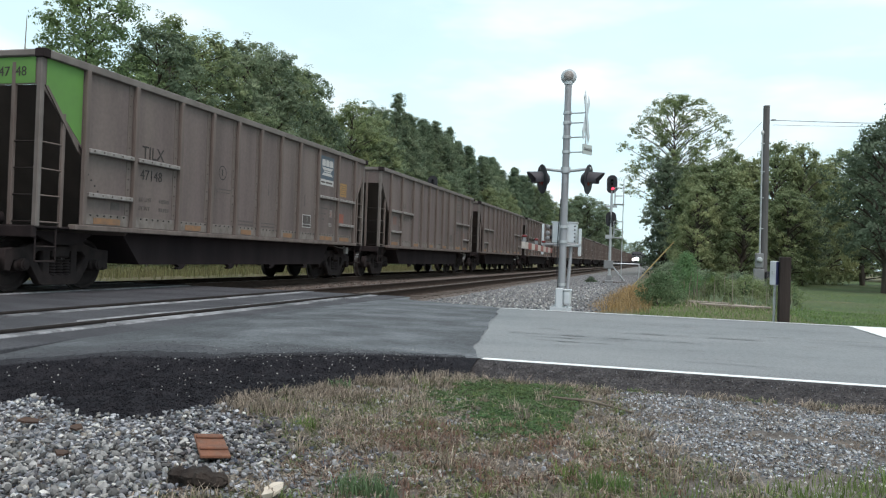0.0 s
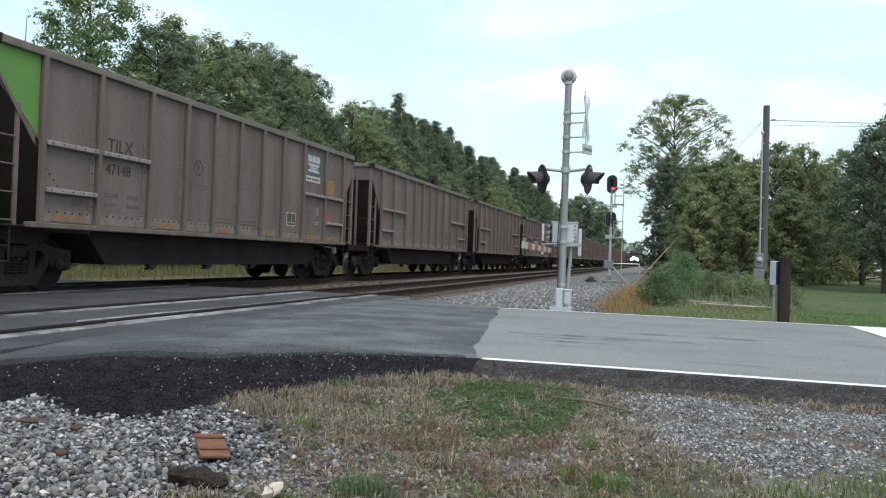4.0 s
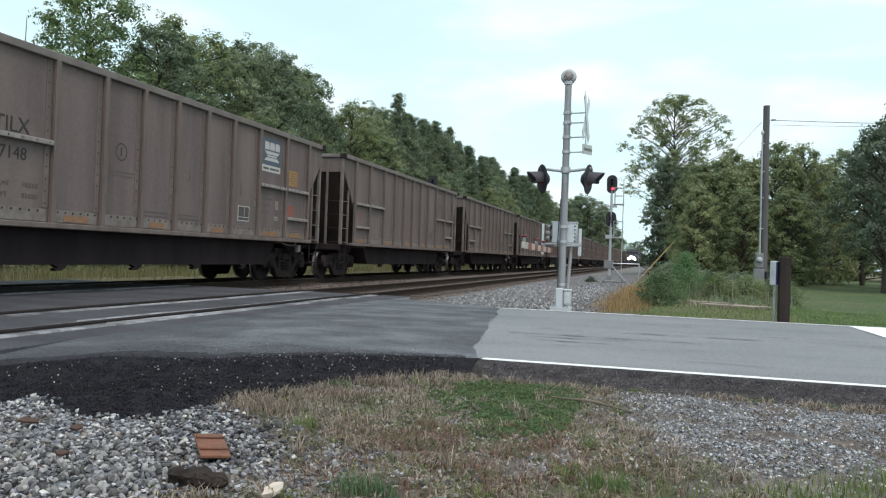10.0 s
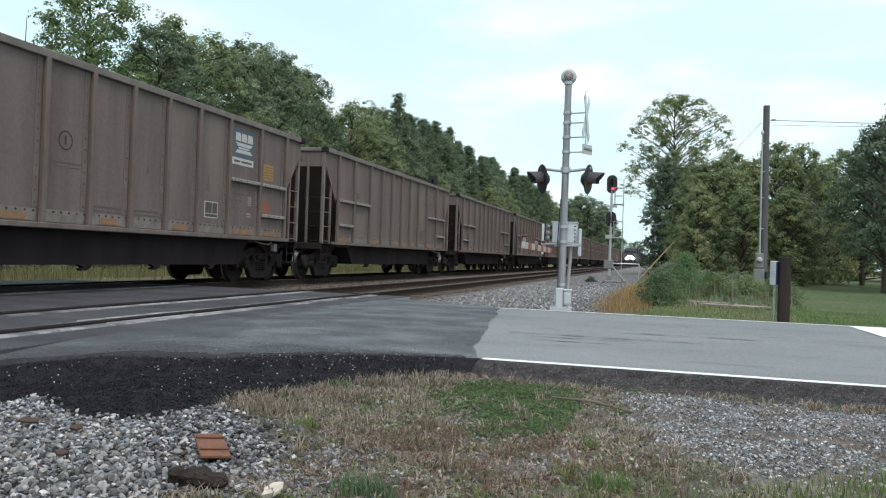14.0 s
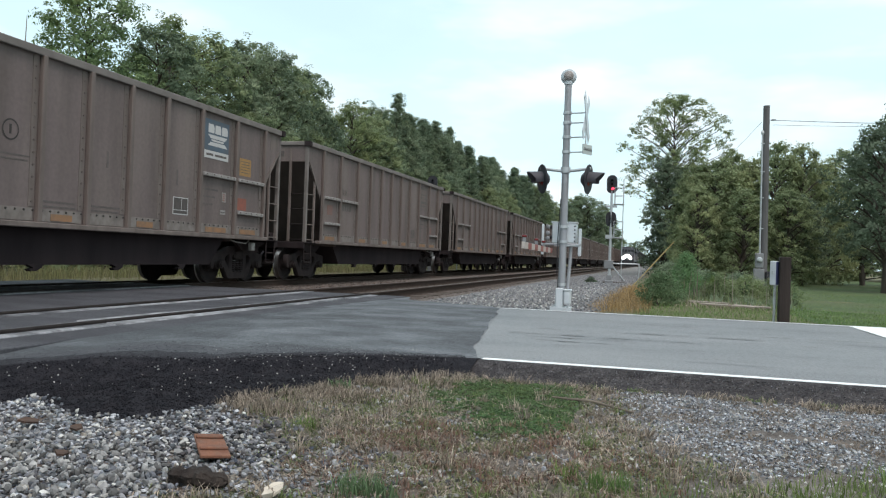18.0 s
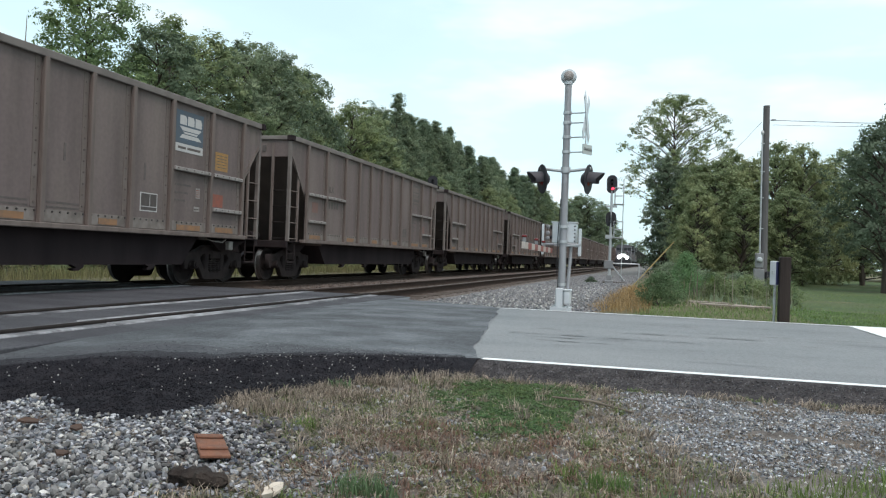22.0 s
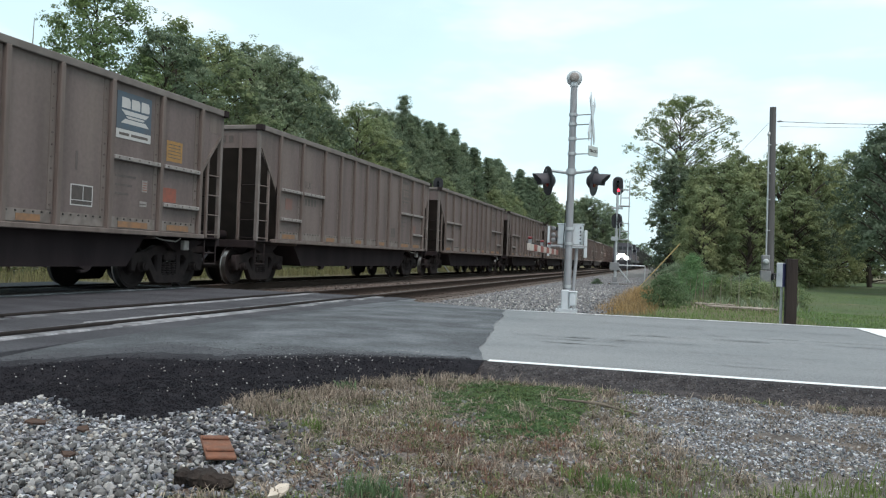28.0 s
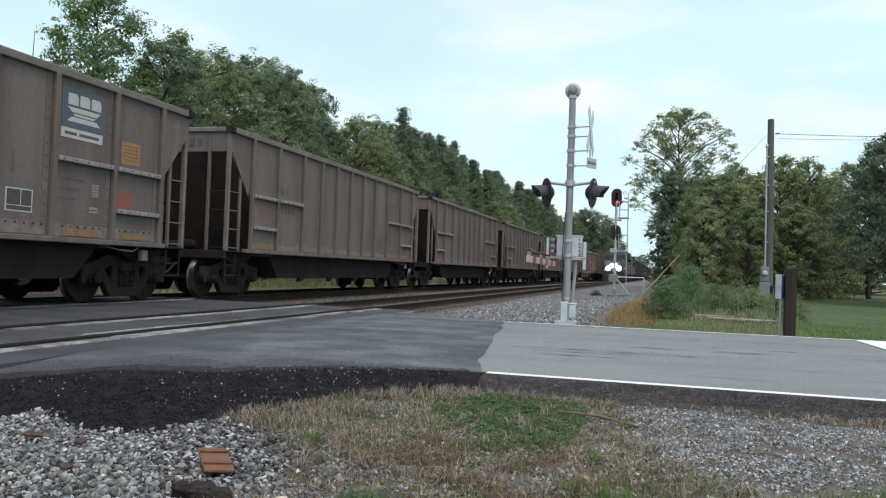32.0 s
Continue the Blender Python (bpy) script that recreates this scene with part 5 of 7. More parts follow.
# ---- crossing signal ----
def crossing_signal():
    mX, mY = -1.61, 13.95
    g = thing("crossing_signal", "silver crossing signal mast with bell, lights and raised sign", "crossing signal", pose(mX, mY, 0.0))
    part("mast", Mesh().tube((0, 0, 0.3), (0, 0, 3.95), 0.066, 0.058, 20), M_MASTGREY, g, "galvanised steel mast")
    base = part("base", Mesh().box(-0.09, 0.045, -0.11, 0.11, 0.02, 0.36, 0.015).prism([(-0.17, -0.17), (0.17, -0.17), (0.17, 0.17), (-0.17, 0.17)], 2, -0.12, 0.03), M_ALU, g, "bright aluminium base casting")
    part("junction_box", Mesh().box(0.05, 0.17, -0.14, 0.08, 0.08, 0.32, 0.02).box(0.042, 0.178, -0.15, 0.09, 0.32, 0.34, 0.008), M_ALU, g)
    for x in (-0.13, 0.13):
        for y in (-0.14, 0.14):
            part("anchor_bolt", Mesh().tube((x, y, 0.02), (x, y, 0.07), 0.018, n=8), M_GALV, base)
    bell = part("bell", Mesh().lathe((0, 0.0, 4.04), (0.1, -1, 0.05), [(-0.09, 0.05), (-0.08, 0.10), (-0.02, 0.125), (0.02, 0.125), (0.05, 0.10), (0.075, 0.06), (0.085, 0.02)], 24), M_GALV, g, "weathered round warning bell")
    part("gong", Mesh().lathe((0.008, -0.075, 4.044), (0.1, -1, 0.05), [(0, 0.085), (0.015, 0.07), (0.025, 0.03)], 20), M_STEP, bell, "rust-tinged gong face")
    part("bell_collar", Mesh().tube((0, 0, 3.9), (0, 0, 3.97), 0.072, n=16), M_GALV, bell)
    part("bell_rim", Mesh().lathe((0, 0.0, 4.04), (0.1, -1, 0.05), [(-0.03, 0.12), (-0.03, 0.136), (0.0, 0.136), (0.0, 0.12)], 24), M_GALV, bell)
    arm = part("light_arm", Mesh().path([(-0.44, 0.02, 2.44), (-0.12, 0, 2.40), (0.12, 0, 2.40), (0.44, -0.02, 2.44)], 0.026, 8).tube((0, 0, 2.36), (0, 0, 2.46), 0.085, n=16), M_GALV, g, "lamp crossarm")
    for s in (-1, 1):
        cx, cz = s * 0.40, 2.25
        w = Vector((s * 0.92, -0.48 if s < 0 else -0.17, -0.07)).normalized()
        o = Vector((cx, -0.02, cz))
        lam = part("flasher", Mesh().lathe(o, w, [(-0.010, 0.02), (-0.010, 0.255), (0.0, 0.26), (0.010, 0.255), (0.010, 0.02)], 30), M_BLACK, g, "black round flasher background")
        hood = Mesh()
        side = w.cross(Vector((0, 0, 1))).normalized()
        up = side.cross(w).normalized()
        nn, ring = 18, []
        for rr in (0.135, 0.125):
            for d0, d1 in ((0.01, None),):
                for i in range(nn + 1):
                    a = radians(-25 + 230 * i / nn)
                    e = o + side * math.cos(a) * rr + up * math.sin(a) * rr
                    ring.append((e + w * 0.01, e + w * (0.16 + 0.11 * max(0, math.sin(a)))))
        vs = [p for pr in ring for p in pr]
        k = nn + 1
        fs = [(2 * i, 2 * i + 2, 2 * i + 3, 2 * i + 1) for i in range(nn)] + [(2 * (k + i), 2 * (k + i) + 1, 2 * (k + i) + 3, 2 * (k + i) + 2) for i in range(nn)]
        fs += [(2 * i + 1, 2 * i + 3, 2 * (k + i) + 3, 2 * (k + i) + 1) for i in range(nn)]
        fs += [(0, 1, 2 * k + 1, 2 * k), (2 * nn, 2 * nn + 1, 2 * (k + nn) + 1, 2 * (k + nn))]
        hood.add(vs, fs)
        part("hood", hood, M_HOOD, lam, "long black lamp hood")
        part("housing", Mesh().lathe(o - w * 0.01, -w, [(0, 0.14), (0.06, 0.13), (0.11, 0.07), (0.12, 0.02)], 20), M_BLACK, lam)
        part("lens", Mesh().lathe(o + w * 0.01, w, [(0.0, 0.112), (0.02, 0.10), (0.035, 0.03)], 18), M_LENS, lam, "dark red lens")
    # crossbuck, seen nearly edge-on
    cb = Matrix.Translation((0.33, 0, 3.33)) @ Matrix.Rotation(radians(87), 4, "Z")
    x = part("crossbuck", Mesh().box(-0.48, 0.48, -0.012, 0.0, -0.10, 0.10, 0.004, Matrix.Rotation(radians(48), 4, "Y")).box(-0.48, 0.48, 0.002, 0.014, -0.10, 0.10, 0.004, Matrix.Rotation(radians(-48), 4, "Y")), M_ALU, g, "white crossbuck blades turned edge-on", cb)
    part("sign_post", Mesh().box(-0.02, 0.02, -0.01, 0.01, -0.6, -0.1), M_GALV, x)
    s2 = part("track_count_sign", Mesh().box(-0.14, 0.14, -0.01, 0.01, -0.085, 0.085, 0.003), M_SIGNGREY, g, "small pale sign plate", Matrix.Translation((0.36, 0, 2.77)) @ Matrix.Rotation(radians(62), 4, "Z"))
    lettering("TRACKS", 0.072, M_BLACKPAINT, s2, Matrix.Translation((-0.132, -0.012, -0.025)) @ Matrix.Rotation(math.pi / 2, 4, "X"))
    for z in (3.40, 3.23, 2.98, 2.72):
        br = part("sign_bracket", Mesh().tube((0.05, 0, z), (0.33, 0, z + 0.01), 0.011, n=6).tube((0, 0, z - 0.02), (0, 0, z + 0.03), 0.074, n=14), M_GALV, g)
    for z, r in ((0.42, 0.075), (1.42, 0.085), (1.16, 0.085)):
        part("clamp", Mesh().tube((0, 0, z - 0.025), (0, 0, z + 0.025), r, n=16), M_GALV, g)
    # gate mechanism
    gm = part("gate_mechanism", Mesh().box(-0.21, 0.0, 0.07, 0.32, 1.14, 1.50, 0.015).box(0.0, 0.22, 0.07, 0.32, 1.14, 1.50, 0.015), M_ALU, g, "silver gate mechanism housing")
    part("door_lid", Mesh().box(-0.225, 0.235, 0.06, 0.33, 1.49, 1.515, 0.006), M_ALU, gm)
    for z in (1.42, 1.24):
        part("latch", Mesh().lathe((-0.21, 0.1, z), (-1, 0, 0), [(0, 0.035), (0.04, 0.03), (0.05, 0.01)], 10), M_BLACK, gm)
    part("mount_bracket", Mesh().box(-0.16, 0.30, -0.02, 0.08, 1.08, 1.135, 0.01), M_GALV, gm)
    part("counterweight_plate", Mesh().box(0.26, 0.31, -0.02, 0.10, 0.92, 1.40, 0.01), M_ALU, gm, "pale counterweight plate")
    part("conduit", Mesh().path([(0.13, 0.06, 1.10), (0.13, 0.05, 0.9), (0.10, 0.0, 0.35)], 0.03, 8), M_MASTGREY, g)
    part("arm_hanger", Mesh().box(-0.375, -0.335, -0.02, 0.03, 0.93, 1.46, 0.008), M_ALU, gm, "pale upright of the gate arm clamp")
    for z in (1.42, 1.31, 1.22):
        part("knob", Mesh().lathe((-0.27, -0.01, z), (0, -1, 0), [(-0.05, 0.02), (-0.03, 0.038), (0.02, 0.038), (0.035, 0.02)], 10), M_BOXGREY, gm)
    part("cross_shaft", Mesh().tube((-0.36, 0.0, 1.115), (0.31, 0.0, 1.115), 0.022, n=10), M_MASTGREY, gm, "grey cross shaft")
    for i in range(5):
        part("door_bolt", Mesh().lathe((0.19, 0.07, 1.18 + 0.065 * i), (0, -1, 0), [(0, 0.014), (0.012, 0.014), (0.018, 0.006)], 8), M_BLACK, gm)
    part("earth_wire", Mesh().path([(-0.06, -0.05, 1.9), (-0.09, -0.04, 1.2), (-0.085, -0.05, 0.6), (-0.05, -0.09, 0.3)], 0.008, 5), M_WIRE, g)
    return g


crossing_signal()


def gate_arm():
    """The lowered gate arm that reaches out from the mechanism over the far lane's edge."""
    g = thing("gate_arm", "red and white striped crossing gate arm, lowered", "crossing gate", pose(-1.81, 13.95, 1.00))
    way = Vector((0.17, -4.05, 0.015))
    L = way.length
    rot = way.to_track_quat("Y", "Z").to_matrix().to_4x4()
    n = 10
    for i in range(n):
        a, b = i * L / n, (i + 1) * L / n
        part("arm_stripe", Mesh().box(-0.02, 0.02, a, b, -0.043, 0.043, 0.004), M_GATE_R if i % 2 == 0 else M_GATE_W, g, "red stripe" if i % 2 == 0 else "white stripe", rot)
    for d in (0.35, 0.62, 0.97):
        lp = part("gate_lamp", Mesh().lathe((0, d * L, 0.115), (1, 0, 0), [(-0.03, 0.012), (-0.022, 0.02), (0.022, 0.02), (0.03, 0.012)], 12), M_LENS, g, "red gate lamp", rot)
        part("lamp_base", Mesh().box(-0.02, 0.02, d * L - 0.02, d * L + 0.02, 0.04, 0.10), M_BOXGREY, lp)
    part("lamp_cable", Mesh().tube((0.03, 0, 0.06), (0.03, L, 0.06), 0.008, n=6), M_WIRE, g, "", rot)
    return g


gate_arm()


# ---- block signal ----
def block_signal(x, y, red, label):
    s = thing("block_signal", label, "railway signal", pose(x, y, -0.15))
    part("mast", Mesh().tube((0, 0, 0.3), (0, 0, 4.6), 0.075, 0.065, 14), M_GALV, s, "grey tubular mast")
    part("foundation", Mesh().box(-0.2, 0.2, -0.2, 0.2, -0.45, 0.06, 0.03).box(-0.12, 0.12, -0.12, 0.12, 0.06, 0.32, 0.02), M_BOXGREY, s)
    for z, lit in ((4.92, True), (3.15, False)):
        n = 16
        out = [(0.27 * math.cos(2 * math.pi * i / n), (0.20 if lit else 0.12) * (1 if math.sin(2 * math.pi * i / n) > 0 else -1) + 0.27 * math.sin(2 * math.pi * i / n)) for i in range(n)]
        h = part("signal_head", Mesh().prism([(x, zz + z) for x, zz in out], 1, -0.06, 0.02), M_BLACK, s, "black oval signal head")
        if lit and red:
            part("red_lens", Mesh().lathe((0.03, -0.06, z - 0.22), (0, -1, 0), [(0, 0.058), (0.02, 0.054), (0.035, 0.02)], 14), M_REDLIT, h, "glowing red lens")
        for dz in ((0.2, 0.0) if lit else (0.12, -0.1)):
            part("dark_lens", Mesh().lathe((0, -0.06, z + dz), (0, -1, 0), [(0, 0.09), (0.1, 0.085), (0.1, 0.07), (0.0, 0.07)], 14), M_BLACK, h)
    part("bracket", Mesh().box(-0.28, 0.28, -0.05, 0.1, 3.75, 3.85, 0.02), M_GALV, s)
    part("relay_box", Mesh().box(-0.28, 0.18, -0.1, 0.12, 0.65, 1.05, 0.02), M_BOXGREY, s)
    part("number_box", Mesh().box(-0.25, 0.1, -0.08, 0.02, 2.15, 2.35, 0.01), M_GALV, s)
    lad = part("ladder", Mesh().tube((0.58, 0.1, 0.1), (0.58, 0.1, 5.2), 0.02, n=8).tube((0.56, 0.5, 0.1), (0.56, 0.5, 5.2), 0.02, n=8), M_GALV, s, "grey steel ladder")
    for i in range(16):
        part("rung", Mesh().tube((0.58, 0.1, 0.5 + i * 0.29), (0.56, 0.5, 0.5 + i * 0.29), 0.012, n=6), M_GALV, lad)
    for z in (2.20, 3.90):
        pl = part("platform", Mesh().box(0.08, 0.62, -0.1, 0.6, z, z + 0.04, 0.01), M_GALV, s)
        hoop = Mesh()
        for y in (-0.08, 0.58):
            hoop.tube((0.15, y, z), (0.15, y, z + 0.85), 0.016, n=6).tube((0.58, y, z), (0.58, y, z + 0.85), 0.016, n=6)
            for q in (0.45, 0.85):
                hoop.tube((0.15, y, z + q), (0.58, y, z + q), 0.014, n=6)
        part("guard_rail", hoop, M_GALV, pl)
    fence = Mesh().path([(0.05, 0.0, 0.92), (1.45, 0.2, 0.92), (1.45, 0.2, 0.1)], 0.03, 8).tube((0.1, 0, 0.85), (0.75, 0.1, 0.05), 0.035, n=8)
    part("stair_rail", fence, M_GALV, s)
    part("deck", Mesh().box(-0.35, 0.95, 0.1, 0.9, -0.26, -0.02, 0.02), M_TIE, s, "dark timber deck")
    return s


near_signal = block_signal(-2.08, 36.0, True, "two-head railway signal mast showing red, with ladder")
near_signal.matrix_basis = pose(-2.08, 36.0, -0.024) @ Matrix.Scale(0.873, 4)
back_signal = block_signal(-14.25, 49.6, False, "dark two-head railway signal beyond the coal cars")
back_signal.matrix_basis = pose(-14.25, 49.6, -0.15, 0, 0, 12) @ Matrix.Diagonal((1.2, 1.2, 1.14, 1))
for o in [c for c in back_signal.children_recursive if c.name.startswith(("ladder", "rung"))][::-1]:
    bpy.data.objects.remove(o)


# ---- utility pole, post and guy ----
def utility_pole():
    u = thing("utility_pole", "grey weathered utility pole with meter boxes", "utility pole", pose(4.30, 36.1, -0.15, 0, -0.6, 0))
    part("pole", Mesh().tube((0, 0, -0.2), (0, 0, 7.83), 0.165, 0.13, 18), M_POLE, u)
    part("conduit", Mesh().tube((-0.17, -0.12, 0.4), (-0.15, -0.10, 6.6), 0.035, n=10), M_GALV, u)
    part("weatherhead", Mesh().lathe((-0.15, -0.10, 6.6), (0, 0, 1), [(0, 0.05), (0.08, 0.07), (0.16, 0.04), (0.2, 0.01)], 12), M_GALV, u)
    m = part("meter_box", Mesh().box(-0.36, -0.04, -0.40, -0.14, 0.95, 1.58, 0.03), M_BOXGREY, u, "grey electric meter enclosure")
    part("meter_dial", Mesh().lathe((-0.2, -0.40, 1.30), (0, -1, 0), [(0, 0.12), (0.08, 0.11), (0.12, 0.07), (0.125, 0.02)], 18), M_GALV, m)
    part("breaker_box", Mesh().box(-0.42, 0.0, -0.40, -0.14, 0.38, 0.93, 0.03), M_BOXGREY, u, "grey breaker box")
    part("side_box", Mesh().box(0.05, 0.42, -0.35, -0.16, 0.52, 0.82, 0.03), M_BLACK, u)
    for z in (2.6, 3.9, 5.0, 6.2):
        part("conduit_strap", Mesh().box(-0.21, -0.05, -0.16, -0.06, z, z + 0.04, 0.01), M_GALV, u)
    part("insulator", Mesh().lathe((0.16, -0.1, 7.2), (1, 0, 0.1), [(0, 0.02), (0.06, 0.04), (0.12, 0.04), (0.2, 0.02)], 10), M_BOXGREY, u)
    part("lower_post", Mesh().tube((-0.25, -0.25, -0.1), (-0.25, -0.25, 0.4), 0.05, n=8), M_GALV, u)
    return u


utility_pole()


def wire(a, b, sag, r=0.016):
    a, b = Vector(a), Vector(b)
    pts = [a.lerp(b, i / 16) - Vector((0, 0, sag * 4 * (i / 16) * (1 - i / 16))) for i in range(17)]
    return tagged(part("overhead_wire", Mesh().path(pts, r, 6), M_WIRE), "black overhead service wire from the pole", "wire")


wire((4.5, 36.0, 7.05), (26.0, 36.0, 7.3), 0.35, 0.011)
wire((4.5, 36.0, 6.85), (26.0, 36.0, 7.25), 0.30, 0.006)
wire((4.05, 36.1, 7.0), (0.5, 60.0, 4.6), 0.2, 0.006)

post = thing("timber_post", "dark square timber post at the road edge", "post", pose(1.96, 13.78, -0.1))
part("post", Mesh().box(-0.085, 0.085, -0.085, 0.085, -0.05, 1.12, 0.012), M_POST, post)
ped = thing("pedestal_box", "pale utility pedestal box on a thin pipe", "utility box", pose(1.825, 13.82, -0.1))
part("pipe", Mesh().tube((0, 0, -0.05), (0, 0, 0.75), 0.022, n=10), M_GALV, ped)
bx = part("enclosure", Mesh().box(-0.055, 0.055, -0.075, 0.075, 0.66, 1.05, 0.012), M_BOXWHITE, ped, "pale metal enclosure", pose(0, 0, 0, 0, 0, -38))
part("lid_hasp", Mesh().box(-0.02, 0.02, -0.09, -0.075, 0.84, 0.90, 0.006), M_GALV, bx)
# thin sheet that colours the box's right side dark blue
part("side_cover", Mesh().box(0.055, 0.066, -0.072, 0.072, 0.67, 1.04), M_NAVY, bx, "dark blue side")
guy = thing("guy_wire", "guy wire in a faded yellow plastic guard", "guy wire", pose(0.18, 30.0, 0))
part("guard", Mesh().tube((-1.25, 0, -0.25), (0.35, 0, 1.65), 0.019, n=10), M_YSLEEVE, guy, "yellow plastic guard")


# ---- trees ----
def leaf_quads(rng, pts, nrm, leaf, ln=0.9, wide=0.5):
    """One small bent leaf at each point, facing about nrm."""
    n = len(pts)
    q = nrm / np.linalg.norm(nrm, axis=1)[:, None]
    u = np.cross(q, rng.normal(size=(n, 3)))
    u /= np.linalg.norm(u, axis=1)[:, None]
    w = np.cross(q, u)
    s = leaf * rng.uniform(0.55, 1.35, n)[:, None]
    v = np.stack([pts - u * s * ln, pts - w * s * wide + q * s * 0.12, pts + u * s * ln, pts + w * s * wide + q * s * 0.12], 1).reshape(-1, 3)
    return v, np.arange(n * 4).reshape(-1, 4)


def crown_mesh(name, h, width, mat, lobes, sprays, leaves, leaf, shape="round", base=0.25, seed=0, lobe_r=1.0, spray_r=0.34, inner=0.22):
    """A crown of rounded boughs (lobes) round the trunk, each one covered on its outer, upper side with sprays of leaves."""
    rng = np.random.default_rng(seed)
    c, rad, out = [], [], []
    for k in range(lobes):
        t = (k + rng.uniform(0, 1)) / lobes
        if shape == "pine":
            r = 0.08 + (1 - t) ** 0.75 * (0.45 + 0.55 * rng.uniform())
            rl = lobe_r * (1.05 - 0.45 * t) * rng.uniform(0.7, 1.15)
        elif shape == "bush":
            r = math.sqrt(max(0.03, 1 - t * t))
            rl = lobe_r * rng.uniform(0.75, 1.25)
        else:
            r = math.sqrt(max(0.02, 1 - (2 * t - 0.85) ** 2 / 1.35))
            rl = lobe_r * (1.15 - 0.4 * t) * rng.uniform(0.7, 1.3)
        a = 2.39996 * k + rng.uniform(-0.5, 0.5)
        q = max(0.0, r * width / 2 * (0.88 + 0.34 * noise.noise((math.cos(a) * 1.7, math.sin(a) * 1.7, t * 4 + seed))) - rl * 0.55)
        if shape != "pine" and rng.uniform() < inner:
            q *= rng.uniform(0.3, 0.75)
        c.append((q * math.cos(a), q * math.sin(a), h * (base + (1 - base) * t) - rl * 0.55 * t))
        rad.append(rl)
        out.append((math.cos(a) * (0.9 - 0.5 * t), math.sin(a) * (0.9 - 0.5 * t), 0.25 + 0.5 * t))
    c, rad, out = np.array(c), np.array(rad), np.array(out)
    m = lobes * sprays
    d = rng.normal(size=(m, 3)) + np.repeat(out, sprays, 0) * 0.9
    d /= np.linalg.norm(d, axis=1)[:, None]
    flat = np.array([1.15, 1.15, 0.55]) if shape == "pine" else np.array([1.0, 1.0, 0.85])
    sp = np.repeat(c, sprays, 0) + d * flat * (np.repeat(rad, sprays) * rng.uniform(0.3, 1.14, m))[:, None]
    n = m * leaves
    e = rng.normal(size=(n, 3))
    e /= np.linalg.norm(e, axis=1)[:, None]
    pts = np.repeat(sp, leaves, 0) + e * np.array([1, 1, 0.6]) * (spray_r * np.repeat(rng.uniform(0.6, 1.4, m), leaves) * rng.uniform(0.1, 1.0, n) ** 0.5)[:, None]
    nrm = np.repeat(d, leaves, 0) * 1.0 + e * 0.45 + rng.normal(size=(n, 3)) * 0.45 + np.array([0, 0, 0.35])
    v, f = leaf_quads(rng, pts, nrm, leaf, 1.25 if shape == "pine" else 0.9, 0.3 if shape == "pine" else 0.5)
    return np_mesh(name, v, f, mat), c


def trunk_points(h, top, rnd):
    return [Vector((0, 0, -0.3))] + [Vector((rnd.uniform(-0.02, 0.02) * h, rnd.uniform(-0.02, 0.02) * h, h * top * i / 6)) for i in range(1, 7)]


def tree(name, label, h, width, mat, lobes, sprays, leaves, leaf, shape="round", base=0.25, seed=0, lobe_r=1.0, spray_r=0.34, r=0.2, inner=0.22):
    t = thing(name, label, "tree")
    me, c = crown_mesh("crown", h, width, mat, lobes, sprays, leaves, leaf, shape, base, seed, lobe_r, spray_r, inner)
    part("crown", me, None, t)
    m = Mesh()
    pts = trunk_points(h, 0.93, random.Random(seed))
    for i in range(6):
        m.tube(pts[i], pts[i + 1], r * (1 - i / 6.6), r * (1 - (i + 1) / 6.6), 9)
    for e in c:
        # a limb to each bough
        e = Vector(e)
        z0 = max(h * 0.12, e.z - e.xy.length * 0.7)
        i = min(5, int(z0 / pts[6].z * 6))
        s = pts[i].lerp(pts[i + 1], 0.3)
        s.z = min(z0, e.z, pts[6].z)
        mid = s.lerp(e, 0.5) + Vector((0, 0, 0.08 * e.xy.length))
        m.tube(s, mid, r * 0.32, r * 0.2, 5, False).tube(mid, e, r * 0.2, 0.02, 5, False)
    part("trunk", m, M_BARK, t, "branching trunk")
    return t


kinds = [
    tree("oak_tree", "full green deciduous tree at the wood's edge", 13.0, 8.0, M_LEAF, 54, 17, 26, 0.098, seed=1, base=0.08, lobe_r=1.25),
    tree("oak_tree", "full dark green deciduous tree at the wood's edge", 13.5, 7.6, M_LEAF_D, 50, 17, 28, 0.098, seed=2, base=0.10, lobe_r=1.3),
    tree("pine_tree", "tall dark pine with an uneven pointed crown", 16.0, 6.4, M_NEEDLE, 80, 10, 24, 0.11, "pine", seed=3, base=0.22, lobe_r=0.95, spray_r=0.3),
    tree("sweetgum_tree", "light olive-green deciduous tree at the wood's edge", 12.5, 7.0, M_LEAF_O, 48, 17, 26, 0.098, seed=4, base=0.08, lobe_r=1.2),
    tree("pine_tree", "tall dark pine with an uneven pointed crown", 16.5, 5.8, M_LEAF_D, 72, 10, 24, 0.11, "pine", seed=5, base=0.26, lobe_r=0.95, spray_r=0.3),
    tree("poplar_tree", "light green airy deciduous tree at the wood's edge", 13.0, 6.6, M_LEAF_L, 46, 14, 24, 0.095, seed=6, base=0.12, lobe_r=1.1),
]
HEIGHTS = [13.0, 13.5, 16.0, 12.5, 16.5, 13.0]
rt = random.Random(11)
first = set()


